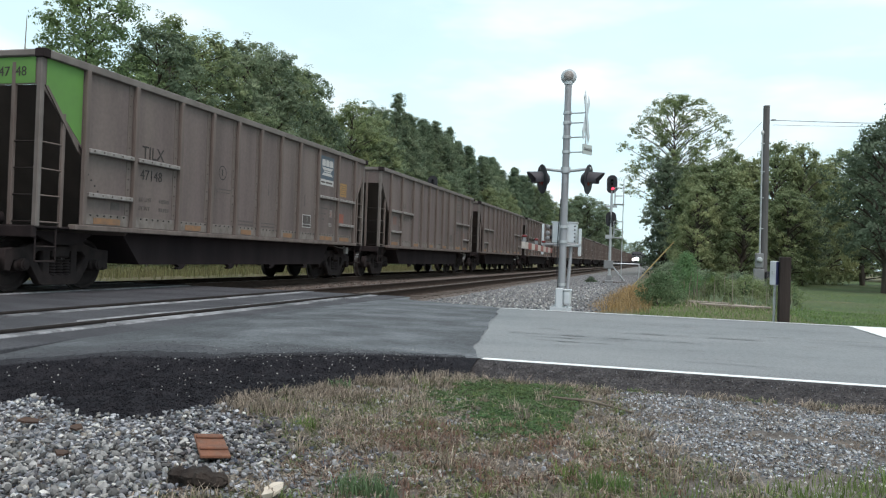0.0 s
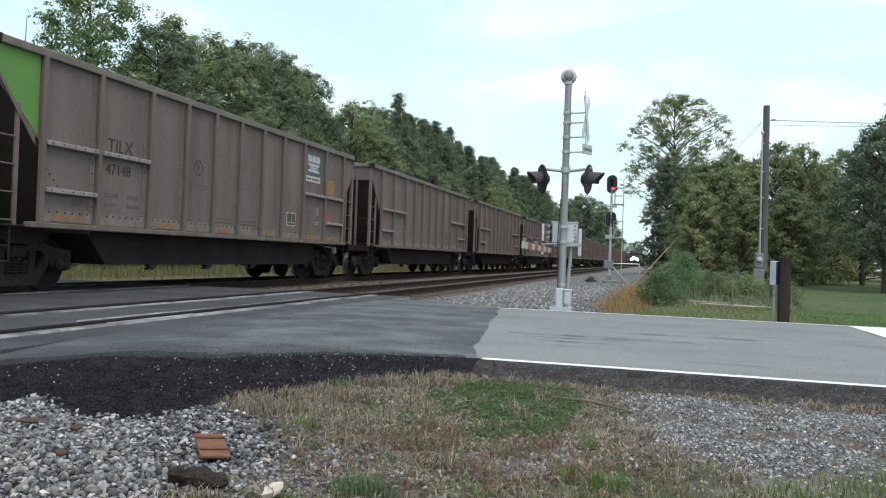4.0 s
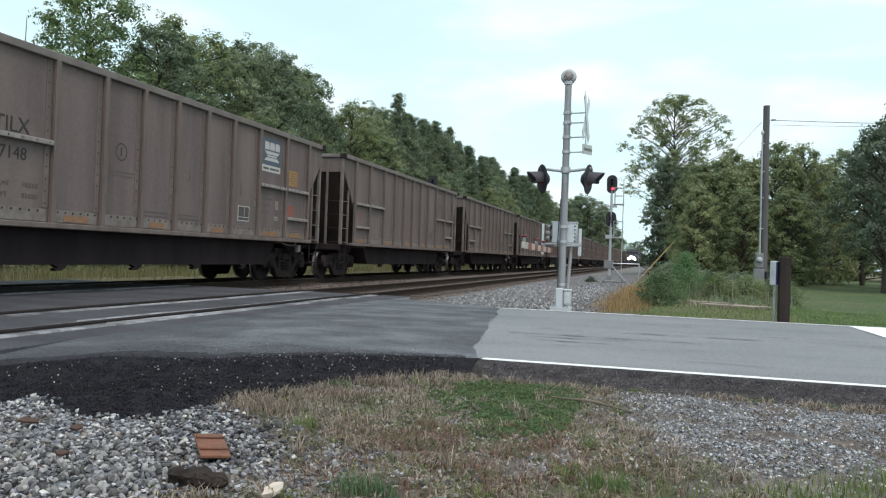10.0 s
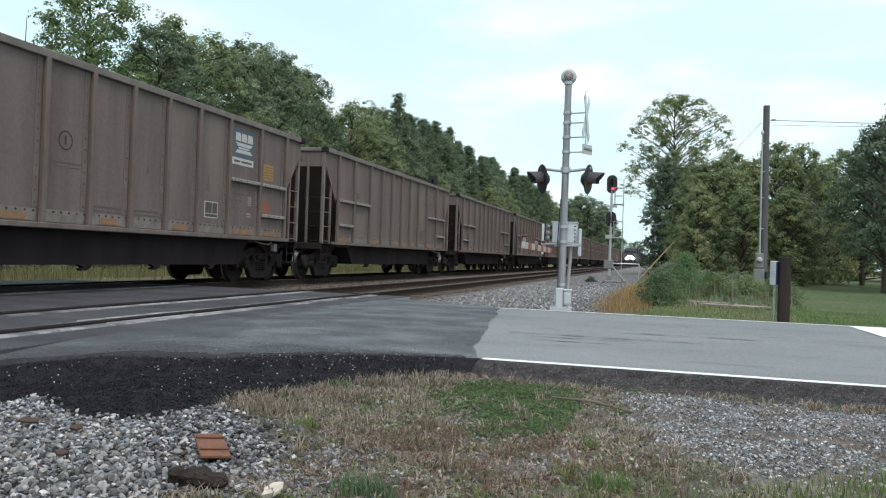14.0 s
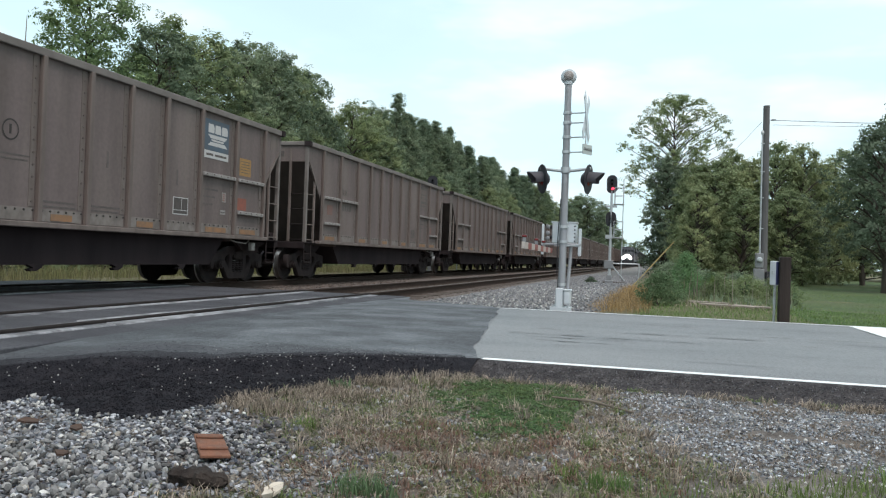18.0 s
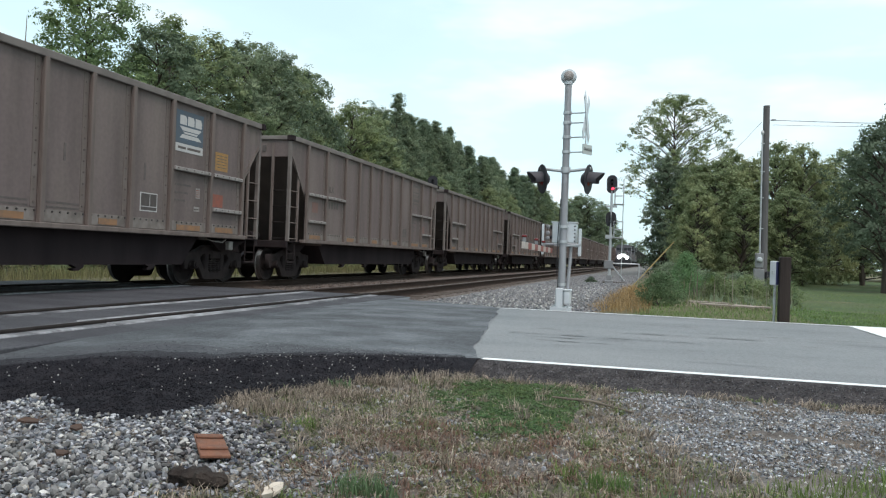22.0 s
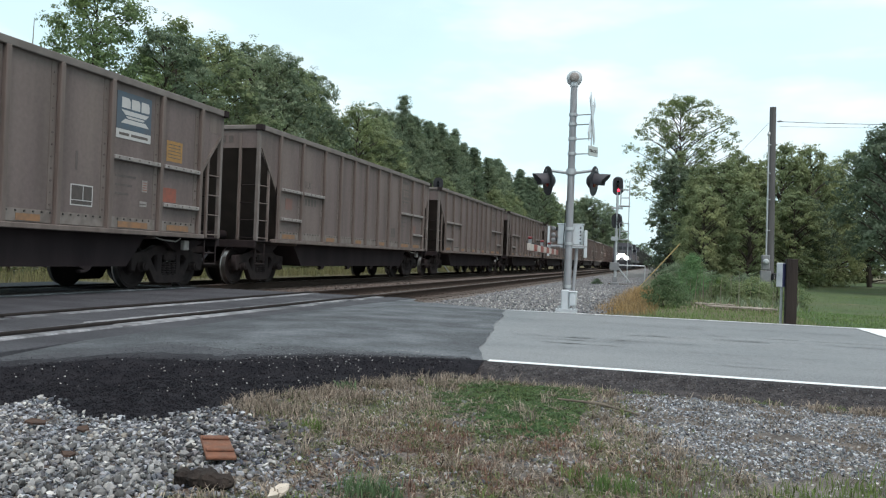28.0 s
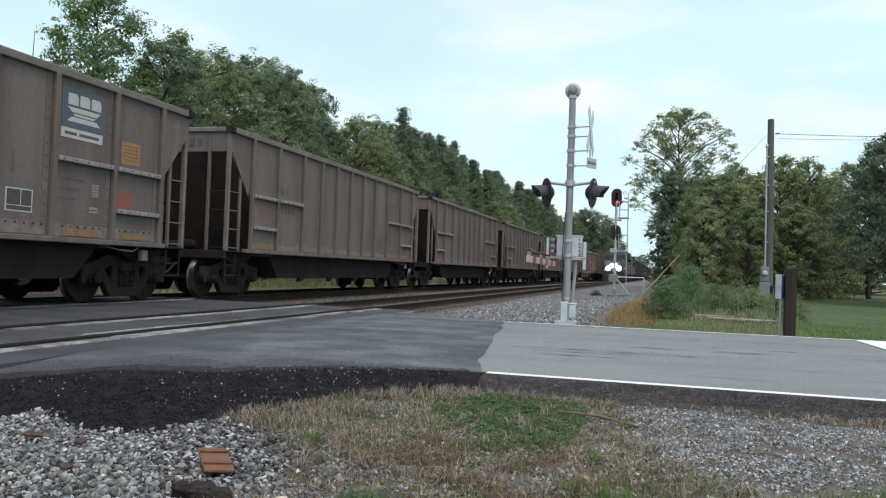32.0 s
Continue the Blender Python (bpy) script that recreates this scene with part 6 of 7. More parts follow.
def plant(k, x, y, height, wide=1.0):
    """A tree of kind k, scaled to a height."""
    sz = height / HEIGHTS[k]
    s = (0.5 + 0.5 * sz) * wide
    m = pose(x, y, ground_z(x, y), 0, 0, rt.uniform(0, 360)) @ Matrix.Diagonal((s, s, sz, 1))
    ob = kinds[k]
    if k in first:
        ob = copy_thing(kinds[k], Matrix())
    else:
        first.add(k)
        ob["group"] = "trees of the wood"
    ob.matrix_basis = m
    return ob


WOOD = [(24, 10.0), (32, 11.6), (34, 11.2), (36, 12.6), (38.5, 13.2), (42, 13.5), (44, 13.7), (46.7, 14.3), (50, 14.0), (53.7, 13.7), (56, 12.7), (59, 12.6), (61.5, 13.2), (65, 13.0), (68, 13.9), (72, 15.0), (77, 15.0), (82, 15.1), (87, 16.0), (93, 16.4), (98, 15.5), (107, 14.9),
        (119, 16.1), (128, 15.3), (144, 17.0), (158, 16.4), (184, 15.0), (200, 13.6), (240, 18.0), (280, 18.0)]


def wood_height(y):
    return edge(WOOD, y)


y = 34.5
while y < 275:
    k = rt.choice([0, 0, 1, 1, 5, 1]) if y < 66 else rt.choice([1, 2, 2, 2, 4, 4, 0])
    plant(k, -25 + rt.uniform(-1.0, 1.0), y, wood_height(y) * rt.uniform(0.97, 1.04) if y < 60 else wood_height(y) * rt.uniform(0.96, 1.05), 1.0)
    y += rt.uniform(2.5, 3.5) * (1 if y < 120 else 1.6)
y = 43.0
while y < 270:
    k = rt.choice([1, 0, 5, 3, 0]) if y < 70 else rt.choice([1, 2, 4, 4, 0])
    plant(k, -30.5 + rt.uniform(-1.5, 1.5), y, wood_height(y * 25 / 30.5) * 1.17 * rt.uniform(0.84, 0.96), 1.1)
    y += rt.uniform(4.0, 5.5) * (1 if y < 120 else 1.6)
y = 36.5
while y < 130:
    plant(rt.choice([0, 1, 3]), -22.6 + rt.uniform(-0.6, 0.6), y, wood_height(y) * rt.uniform(0.5, 0.72), 0.85)
    y += rt.uniform(4.5, 6.5)
for y, h in ((72.3, 16.4), (77.0, 15.3), (81.5, 15.2), (87.0, 16.3), (93.0, 16.6), (68.0, 14.0), (74.6, 15.0), (97.5, 15.7), (119.0, 16.3)):
    plant(rt.choice([2, 4]), -24.6 + rt.uniform(-0.3, 0.3), y, h, 0.85)
gum = tree("sweetgum_tree", "tall green tree with gaps in its crown, end of the wood", 13.9, 6.4, leafy("broad bright green leaves", (0.175, 0.245, 0.115), (0.13, 0.19, 0.092), light=(0.235, 0.305, 0.12)), 84, 14, 24, 0.092, "round", base=0.12, seed=36, lobe_r=0.95, r=0.15, inner=0.4)
gum.matrix_basis = pose(-25.2, 30.6, -0.2)
tagged(gum, group="trees of the wood")
for x, y, h, k in ((-22.5, 238, 20.5, 1), (-18.0, 243, 19.5, 1), (-26.5, 234, 18.5, 2), (-14.5, 246, 14.5, 1), (-20.5, 236, 20.0, 1), (-24, 240, 20.5, 0), (-16.5, 250, 18.0, 1), (-19, 270, 17, 2), (-15.5, 262, 14.0, 0), (-10.5, 420, 12.5, 1), (-8.8, 430, 10.5, 0), (-14, 440, 12, 1), (-4, 470, 8, 1), (2, 480, 8, 0), (8, 470, 9, 0), (-18, 400, 13, 1), (-20, 330, 14, 0), (-22, 300, 15, 2)):
    plant(k, x, y, h, 1.25)
# the right-hand side of the line
for x, y, h, k, w in ((2.2, 75, 9, 1, 1), (4.5, 84, 11, 1, 1.1), (6, 96, 12, 0, 1.1), (4.0, 112, 11, 1, 1.2), (5, 135, 12, 1, 1.3), (5, 165, 12, 0, 1.3), (5, 200, 13, 1, 1.4), (6, 245, 13, 1, 1.5), (7, 300, 13, 0, 1.6)):
    plant(k, x, y, h, w)

cedar = tree("cedar_tree", "dense dark green cedar beside the line", 8.9, 3.9, M_LEAF_E, 56, 14, 18, 0.11, "round", seed=21, base=0.02, lobe_r=0.7)
cedar.matrix_basis = pose(0.45, 62, -0.15)
airy = tree("pecan_tree", "tall airy light-green tree with open branches", 15.3, 9.6, M_LEAF_L, 150, 11, 22, 0.078, "round", base=0.38, seed=29, lobe_r=0.80, spray_r=0.28, r=0.13, inner=0.42)
airy.matrix_basis = pose(1.15, 70, -0.15)
olive = tree("thicket_tree", "bushy olive-green thicket tree", 7.0, 4.6, M_LEAF_O, 54, 16, 18, 0.088, "round", seed=23, base=0.02, lobe_r=0.72, spray_r=0.26)
olive.matrix_basis = pose(3.1, 48, -0.15)
tagged(olive, group="thicket trees")
for x, y, s, sz in ((2.1, 49, 0.8, 0.98), (5.0, 50, 0.9, 1.03), (4.3, 53, 0.9, 1.16), (4.2, 44, 0.75, 0.72), (1.9, 44, 0.66, 0.74), (6.6, 51, 0.95, 1.2), (8.2, 52, 0.85, 1.2), (9.9, 54, 0.9, 1.08), (6.6, 46, 0.8, 0.74)):
    c = copy_thing(olive, Matrix())
    c.matrix_basis = pose(x, y, -0.15, 0, 0, rt.uniform(0, 360)) @ Matrix.Diagonal((s, s, sz, 1))
yard = tree("juniper_tree", "dark spreading evergreen on the lawn, bare trunk below", 7.6, 4.8, M_LEAF_E, 54, 15, 18, 0.088, "round", seed=24, base=0.24, lobe_r=0.8, spray_r=0.26, r=0.17)
yard.matrix_basis = pose(9.5, 38.4, -0.15)
tagged(yard, group="lawn trees")
for x, y, s, sz in ((12.0, 40.5, 0.95, 1.5), (9.3, 57, 0.95, 1.0), (13.4, 47, 1.1, 1.2), (12.6, 56, 1.0, 1.1), (16.5, 56, 1.2, 1.3), (7.6, 47.5, 0.62, 0.66)):
    c = copy_thing(yard, Matrix())
    c.matrix_basis = pose(x, y, -0.15, 0, 0, rt.uniform(0, 360)) @ Matrix.Diagonal((s, s, sz, 1))
hedge = tree("hedgerow_tree", "low dense green hedgerow tree behind the lawn", 5.0, 6.5, M_LEAF, 34, 12, 18, 0.13, "bush", seed=25, base=0.0, lobe_r=0.9)
hedge.matrix_basis = pose(14, 79, -0.15)
tagged(hedge, group="hedgerow")
for i in range(11):
    c = copy_thing(hedge, Matrix())
    s = rt.uniform(0.85, 1.15)
    c.matrix_basis = pose(7 + i * 3.6 + rt.uniform(-0.5, 0.5), 78 + rt.uniform(-2, 4), -0.15, 0, 0, rt.uniform(0, 360)) @ Matrix.Diagonal((s, s, s * rt.uniform(0.8, 1.2), 1))
for x, y, h, k in ((12, 88, 12, 1), (18, 86, 13, 0), (24, 88, 12, 1), (30, 85, 13, 3), (36, 84, 12, 1), (42, 82, 13, 0)):
    plant(k, x, y, h, 1.2)

# a bare snag at the end of the wood
snag = thing("dead_tree", "thin bare dead tree at the end of the wood", "tree", pose(-25.0, 26.4, -0.2) @ Matrix.Diagonal((1, 1, 0.9, 1)))
part("trunk", Mesh().tube((0, 0, 0), (0.1, 0, 6), 0.08, 0.05, 8).tube((0.1, 0, 6), (0.15, 0.1, 11.2), 0.05, 0.012, 8).tube((0.12, 0, 7.5), (-0.5, 0.3, 9.2), 0.04, 0.01, 6).tube((0.12, 0, 8.5), (0.7, 0.2, 9.9), 0.03, 0.008, 6), M_STICK, snag)

# undergrowth along the wood
under = tree("understory_bush", "leafy green undergrowth along the wood", 3.4, 4.4, M_LEAF, 26, 12, 14, 0.12, "bush", seed=31, base=0.0, lobe_r=0.75, r=0.06)
under.matrix_basis = pose(-21, 14, -0.2)
tagged(under, group="undergrowth")
for i in range(34):
    c = copy_thing(under, Matrix())
    s = rt.uniform(0.7, 1.25)
    c.matrix_basis = pose(-21 + rt.uniform(-0.9, 0.9), 16 + i * 3.1 + rt.uniform(-0.8, 0.8), -0.25, 0, 0, rt.uniform(0, 360)) @ Matrix.Diagonal((s, s, s * rt.uniform(0.8, 1.3), 1))


def clumped(pts, keep, seed=1.0):
    """Thins points out into clumps."""
    v = np.array([noise.noise((x * 3.2, y * 3.2, seed)) + 0.6 * noise.noise((x * 11, y * 11, seed)) for x, y in pts])
    return pts[v > np.quantile(v, 1 - keep)]


# ---- weeds and bushes by the road ----
def bush(name, label, h, w, mat, clumps, leaves, leaf, x, y, seed, cr, sx=1.0):
    b = thing(name, label, "bush", pose(x, y, ground_z(x, y) - 0.03) @ Matrix.Diagonal((sx, 1, 1, 1)))
    me, c = crown_mesh("foliage", h, w, mat, clumps, 6, max(5, leaves // 5), leaf, "bush", 0.03, seed, cr, cr * 0.6)
    part("foliage", me, None, b)
    st = Mesh()
    for k in range(10):
        st.tube((0.04 * math.cos(k), 0.04 * math.sin(k), -0.05), Vector(c[(k * 5) % len(c)]), 0.012, 0.005, 5)
    part("stems", st, M_BARK, b, "thin woody stems")
    return b


bush("roadside_bush", "feathery dark green bush beside the ballast", 0.72, 1.0, M_WEED, 90, 60, 0.022, 0.05, 17.6, 41, 0.16, 1.1)
bush("roadside_bush", "taller feathery green bush in the weeds", 1.15, 0.85, M_FERN, 120, 60, 0.020, 0.66, 20.8, 42, 0.18)
bush("roadside_bush", "pale green weedy bush", 0.62, 0.8, M_WEED, 70, 55, 0.020, 1.25, 21.4, 43, 0.18, 1.2)
bush("roadside_bush", "leafy green weeds under the utility pole", 0.5, 1.2, M_GRASS, 70, 55, 0.026, 2.15, 24.0, 44, 0.2, 1.3)
bush("roadside_bush", "leafy green weeds under the utility pole", 0.42, 1.1, M_GRASS, 60, 55, 0.026, 2.6, 21.5, 45, 0.2)
bush("roadside_bush", "dark bush behind the weeds", 0.8, 1.5, M_LEAF_D, 80, 55, 0.035, 1.3, 27.5, 46, 0.28, 1.2)
bush("roadside_bush", "dark bush behind the weeds", 0.75, 1.6, M_LEAF_D, 80, 55, 0.035, 2.7, 29.0, 47, 0.28, 1.2)
bush("roadside_bush", "small dark bush on the ballast", 0.42, 0.62, M_LEAF_E, 40, 40, 0.025, -2.95, 37.0, 48, 0.1)
bush("roadside_bush", "dark bush at the line side", 1.1, 1.8, M_LEAF_D, 90, 55, 0.04, 0.5, 36.0, 49, 0.3)


for i in range(34):
    x, y = rt.uniform(0.5, 3.2), rt.uniform(18.9, 25)
    m = [M_WEED, M_GRASS, M_LEAF_L, M_LEAF_O, M_LEAF_O, M_WEED][i % 6]
    bush("weed_clump", ["pale green weed clump", "grassy green weed clump", "light grey-green weed clump", "pale olive weed clump", "olive weed clump", "feathery green weed clump"][i % 6] + " in the verge", rt.uniform(0.3, 0.72), rt.uniform(0.4, 0.75), m, 34, 40, 0.02, x, y, 60 + i, 0.12)


def field(name, label, pts, height, width, mat, lean=0.5, lo=0.5):
    v, f = blades(pts, height, width, lean, lo)
    return tagged(new(name, np_mesh(name, v, f, mat)), label, "grass", kind="stuff")


field("straw_grass", "tall orange-brown straw grass beside the ballast", on_ground(scatter([(-1.35, 15.1), (-0.2, 15.0), (-0.1, 19), (-0.4, 30), (-1.0, 30), (-1.2, 19)], 5200, 0.22)), 0.27, 0.006, M_STRAW, 1.0, 0.25)
field("weed_grass", "tall mixed green weeds in the rough verge", on_ground(clumped(scatter([(-0.4, 17.5), (2.9, 17.6), (3.4, 30), (-0.2, 30)], 7000, 0.2), 0.6, 41.0)), 0.15, 0.009, M_GRASS, 1.3, 0.25)
field("dead_weed_stalks", "tall brown dead weed stalks", on_ground(scatter([(-0.2, 18.5), (2.7, 18.5), (3.2, 28), (-0.2, 30)], 230, 0.2)), 0.72, 0.016, leafy("dead stalk", (0.36, 0.31, 0.26), (0.27, 0.22, 0.18), 0.4), 0.12, 0.6)
field("verge_grass", "short green grass along the road's far edge", on_ground(scatter([(-0.5, 13.75), (14, 13.6), (14, 20), (2.4, 19), (-0.2, 17.6)], 42000, 0.08)), 0.075, 0.007, leafy("verge green", (0.135, 0.225, 0.07), (0.175, 0.235, 0.085), 0.5), 0.9, 0.3)
field("verge_straw", "short dry grass along the road's far edge", on_ground(clumped(scatter([(-1.0, 13.65), (14, 13.55), (14, 15), (2.5, 18), (-0.6, 17.4)], 1800, 0.1), 0.4, 23.0)), 0.06, 0.006, M_DRYGRASS, 0.7)
field("lineside_grass", "yellow-green grass beyond the far track", on_ground(scatter([(-14.6, -4), (-14.6, 70), (-19.5, 70), (-19.5, -4)], 16000, 0.3)), 0.42, 0.018, leafy("yellow-green grass", (0.175, 0.18, 0.08), (0.23, 0.21, 0.115), 0.45), 0.5)
lawn = tagged(sheet("lawn", [(2.2, 14.0), (60, 13.9), (60, 78), (4.5, 78), (3.4, 30)], lambda x, y: ground_z(x, y) + 0.012, M_LAWN, 0.9, 0.1), "mown green lawn beyond the road", "lawn", kind="structure")
field("lawn_grass", "mown green lawn blades", on_ground(clumped(scatter([(2.3, 14.2), (16, 14.2), (22, 34), (3.6, 34)], 26000, 0.2), 0.62, 31.0)), 0.055, 0.010, M_GRASS, 0.8, 0.3)
for x, y, a, L in ((1.40, 17.2, -3, 1.05), (1.05, 17.75, 8, 0.8), (1.9, 17.5, -9, 0.7)):
    pl = thing("fallen_plank", "pale weathered plank lying in the weeds", "plank", pose(x, y, ground_z(x, y) + 0.05, 2, 1, a), "fallen planks")
    part("plank", Mesh().box(-L / 2, L / 2, -0.07, 0.07, -0.015, 0.015, 0.004), M_PLANK, pl)

def pile_at(name, label, pts, zs, lo, hi, mat):
    s = RNG.uniform(lo, hi, len(pts))
    v, f = stones(np.c_[pts, zs + s * 0.2], s)
    return tagged(new(name, np_mesh(name, v, f, mat)), label, "gravel", kind="stuff")


# ---- foreground verge ----
tagged(sheet("verge", [(-6, -2.5), (7, -2.5), (7, 6.22), (-1.6, 6.22), (-2.2, 5.2), (-6, 4.6)], lambda x, y: ground_z(x, y) + 0.006, M_DIRT, 0.12, 0.04), "grey-brown gravelly dirt verge", "ground", kind="structure")
GRAVEL = [(-5.2, 4.3), (-4.02, 4.22), (-3.64, 4.05), (-3.29, 3.78), (-3.07, 3.68), (-2.76, 3.72), (-2.58, 3.8), (-2.55, 4.1), (-2.45, 4.24), (-2.21, 4.0), (-1.95, 3.65), (-1.7, 3.38), (-1.58, 3.3), (-1.56, 3.1), (-1.68, 2.95), (-1.78, 2.6), (-1.9, 2.2), (-2.6, 1.6), (-5.2, 2.2)]
gravel = tagged(sheet("gravel_bed", GRAVEL, lambda x, y: ground_z(x, y) + 0.014, M_STONE_B, 0.08, 0.05), "bed of grey ballast stones beside the crossing", "gravel", kind="structure")


def pile(name, label, pts, lo, hi, mat, lift, parent=None, layers=1.0):
    s = RNG.uniform(lo, hi, len(pts))
    p = on_ground(pts)
    p[:, 2] += lift + s * 0.18 + RNG.uniform(0, layers, len(pts)) * hi * 0.5
    v, f = stones(p, s)
    ob = tagged(new(name, np_mesh(name, v, f, mat)), label, "gravel", kind="stuff")
    if parent:
        ob.parent = parent
    return ob


pile("ballast_stones", "loose grey crushed ballast stones", scatter(GRAVEL, 24000, 0.05), 0.010, 0.036, M_STONE, 0.010)
pile("ballast_stones", "loose pale crushed ballast stones", scatter(GRAVEL, 1100, 0.05), 0.014, 0.036, M_STONE_W, 0.022)
pile("ballast_stones", "dark crushed ballast stones", scatter([(-2.6, 4.1), (-2.0, 4.1), (-1.6, 3.4), (-1.9, 2.9), (-2.4, 3.3)], 420, 0.1), 0.014, 0.036, M_GRITMIX, 0.02)
variants = []
M_PIECE = material("single ballast stone", (0.24, 0.235, 0.225), 0.9, second=(0.14, 0.14, 0.14), scale=1.4, amount=0.8)
obj = M_PIECE.node_tree.nodes.new("ShaderNodeObjectInfo")
hs = M_PIECE.node_tree.nodes.new("ShaderNodeHueSaturation")
mr = M_PIECE.node_tree.nodes.new("ShaderNodeMapRange")
mr.inputs["To Min"].default_value, mr.inputs["To Max"].default_value = 0.35, 1.7
lk = M_PIECE.node_tree.links
lk.new(obj.outputs["Random"], mr.inputs["Value"])
lk.new(mr.outputs[0], hs.inputs["Value"])
bs = M_PIECE.node_tree.nodes["Principled BSDF"]
lk.new(bs.inputs["Base Color"].links[0].from_socket, hs.inputs["Color"])
lk.new(hs.outputs[0], bs.inputs["Base Color"])
for i in range(10):
    v, f = stones(np.zeros((1, 3)), [1.0])
    variants.append(np_mesh("stone", v, f, M_PIECE))
near = scatter([(-2.95, 3.2), (-1.9, 3.3), (-1.85, 2.5), (-2.6, 2.2)], 300, 0.03)
for i, (x, y) in enumerate(near):
    s = rt.uniform(0.024, 0.046)
    o = part("stone", variants[i % 10], None, gravel, m=pose(x, y, ground_z(x, y) + 0.035 + s * 0.2, rt.uniform(0, 360), rt.uniform(0, 360), rt.uniform(0, 360)) @ Matrix.Scale(s, 4))
CRUMBS = [(-1.5, 6.15), (-2.1, 5.25), (-2.45, 4.4), (-2.55, 4.0), (-2.7, 3.75), (-3.1, 3.7), (-3.6, 4.05), (-4.0, 4.25), (-4.9, 4.4), (-4.9, 4.7), (-4.4, 5.0), (-3.7, 5.3), (-3.1, 5.6), (-2.6, 5.9), (-1.7, 6.3)]
q = np.concatenate([scatter(CRUMBS, 9000, 0.06), scatter(CRUMBS, 3500, 0.22)])
pile_at("asphalt_crumb_stones", "black asphalt crumbs", q, np.array([max(crumb_z(x, y), patch_z(x, y) if y > edge(CRUMB_TOP, x) else -1) for x, y in q]), 0.004, 0.017, M_CRUMB)
q = scatter([(-1.6, 6.3), (-2.1, 5.2), (-2.6, 4.4), (-4.9, 4.5), (-4.9, 5.4), (-2.6, 6.2)], 190, 0.10)
q = np.concatenate([q, scatter([(-3.4, 5.5), (-1.7, 6.3), (-1.9, 6.8), (-3.2, 6.2)], 260, 0.12)])
pile_at("pale_chippings", "small pale chippings on the asphalt", q, np.array([max(crumb_z(x, y), patch_z(x, y)) for x, y in q]), 0.005, 0.014, M_STONE_W)
GRIT = [(-0.3, 5.95), (3.6, 6.2), (3.6, 4.4), (1.05, 4.1), (0.25, 3.85), (-0.15, 4.7)]
pile("fine_gravel", "fine blue-grey gravel on the verge", clumped(scatter(GRIT, 34000, 0.14), 0.90, 17.0), 0.006, 0.020, material("blue-grey gravel", (1.38, 1.44, 1.53), 0.9, second=(0.80, 0.83, 0.88), scale=22, amount=0.8, pieces=STONE_TONES), 0.004, None, 0.6)
pile("fine_gravel", "scattered pale grit on the dirt", scatter([(-2.2, 4.2), (-1.6, 6.1), (3.5, 6.15), (3.5, 2.5), (-1.7, 2.4)], 3600, 0.1), 0.008, 0.028, M_STONE_W, 0.002, None, 0.2)
DRY = [(-2.3, 4.3), (-2.42, 4.5), (-2.1, 5.1), (-1.8, 5.75), (-1.5, 6.08), (-0.35, 6.1), (-0.2, 5.1), (0.1, 4.2), (0.4, 3.7), (0.5, 2.3), (-1.75, 2.2), (-1.8, 2.9), (-1.65, 3.5)]
dq = scatter(DRY, 27000, 0.12)
dq = dq[~inside([(-1.3, 5.9), (-0.8, 5.85), (-0.6, 5.3), (-0.58, 4.5), (-0.85, 4.4), (-1.1, 5.2)], dq[:, 0] + RNG.normal(0, 0.09, len(dq)), dq[:, 1] + RNG.normal(0, 0.12, len(dq)))]
field("dry_grass", "matted tan dry grass on the verge", on_ground(clumped(dq, 0.66)), 0.060, 0.0060, M_DRYGRASS, 2.2, 0.25)
field("olive_grass", "sparse olive-green grass in the dry turf", on_ground(clumped(scatter(DRY, 24000, 0.12), 0.55, 7.0)), 0.055, 0.0062, M_OLIVE, 1.8, 0.3)
field("red_grass", "reddish dead grass tufts", on_ground(clumped(scatter([(-1.6, 4.4), (-0.6, 4.6), (0.2, 3.6), (-0.9, 2.6), (-1.5, 3.2)], 6500, 0.2), 0.55, 3.0)), 0.065, 0.0055, leafy("reddish dead grass", (0.25, 0.145, 0.11), (0.19, 0.125, 0.095), 0.5), 1.5, 0.3)
CLOVER = [(-1.52, 6.0), (-1.1, 6.08), (-0.74, 5.95), (-0.54, 5.45), (-0.46, 4.25), (-0.82, 4.12), (-1.08, 4.7), (-1.36, 5.4)]
cp = on_ground(np.concatenate([clumped(scatter(CLOVER, 9000, 0.22), 0.70, 13.0), scatter([(x * 0.75 - 0.2, y * 0.8 + 0.98) for x, y in CLOVER], 3500, 0.1)]))
cp[:, 2] += np.array([0.028 + 0.022 * noise.noise((x * 9, y * 9, 2.0)) for x, y, z in cp])
turn0 = RNG.uniform(0, 2 * np.pi, len(cp))
tri = np.concatenate([cp + 0.008 * np.stack([np.cos(turn0 + k), np.sin(turn0 + k), RNG.uniform(-0.4, 0.6, len(cp))], 1) for k in (0.0, 2.094, 4.189)])
v, f = leaf_quads(RNG, tri, RNG.normal(size=tri.shape) * 0.42 + np.array([0, -0.25, 1.0]), 0.0078, 0.9, 0.75)
tagged(new("clover", np_mesh("clover", v, f, M_CLOVER)), "green clover patch in the turf", "clover", kind="stuff")
field("clover_stems", "grass stems through the clover", on_ground(clumped(scatter(CLOVER, 3500, 0.3), 0.6, 14.0)), 0.055, 0.005, M_GRASS, 1.0, 0.3)
field("front_grass", "green grass strip", on_ground(scatter([(-0.75, 2.5), (-0.3, 3.15), (0.3, 3.55), (1.3, 4.25), (3.0, 4.5), (3.0, 2.8), (0.2, 2.3)], 14000, 0.1)), 0.066, 0.005, M_GRASS, 0.7, 0.4)
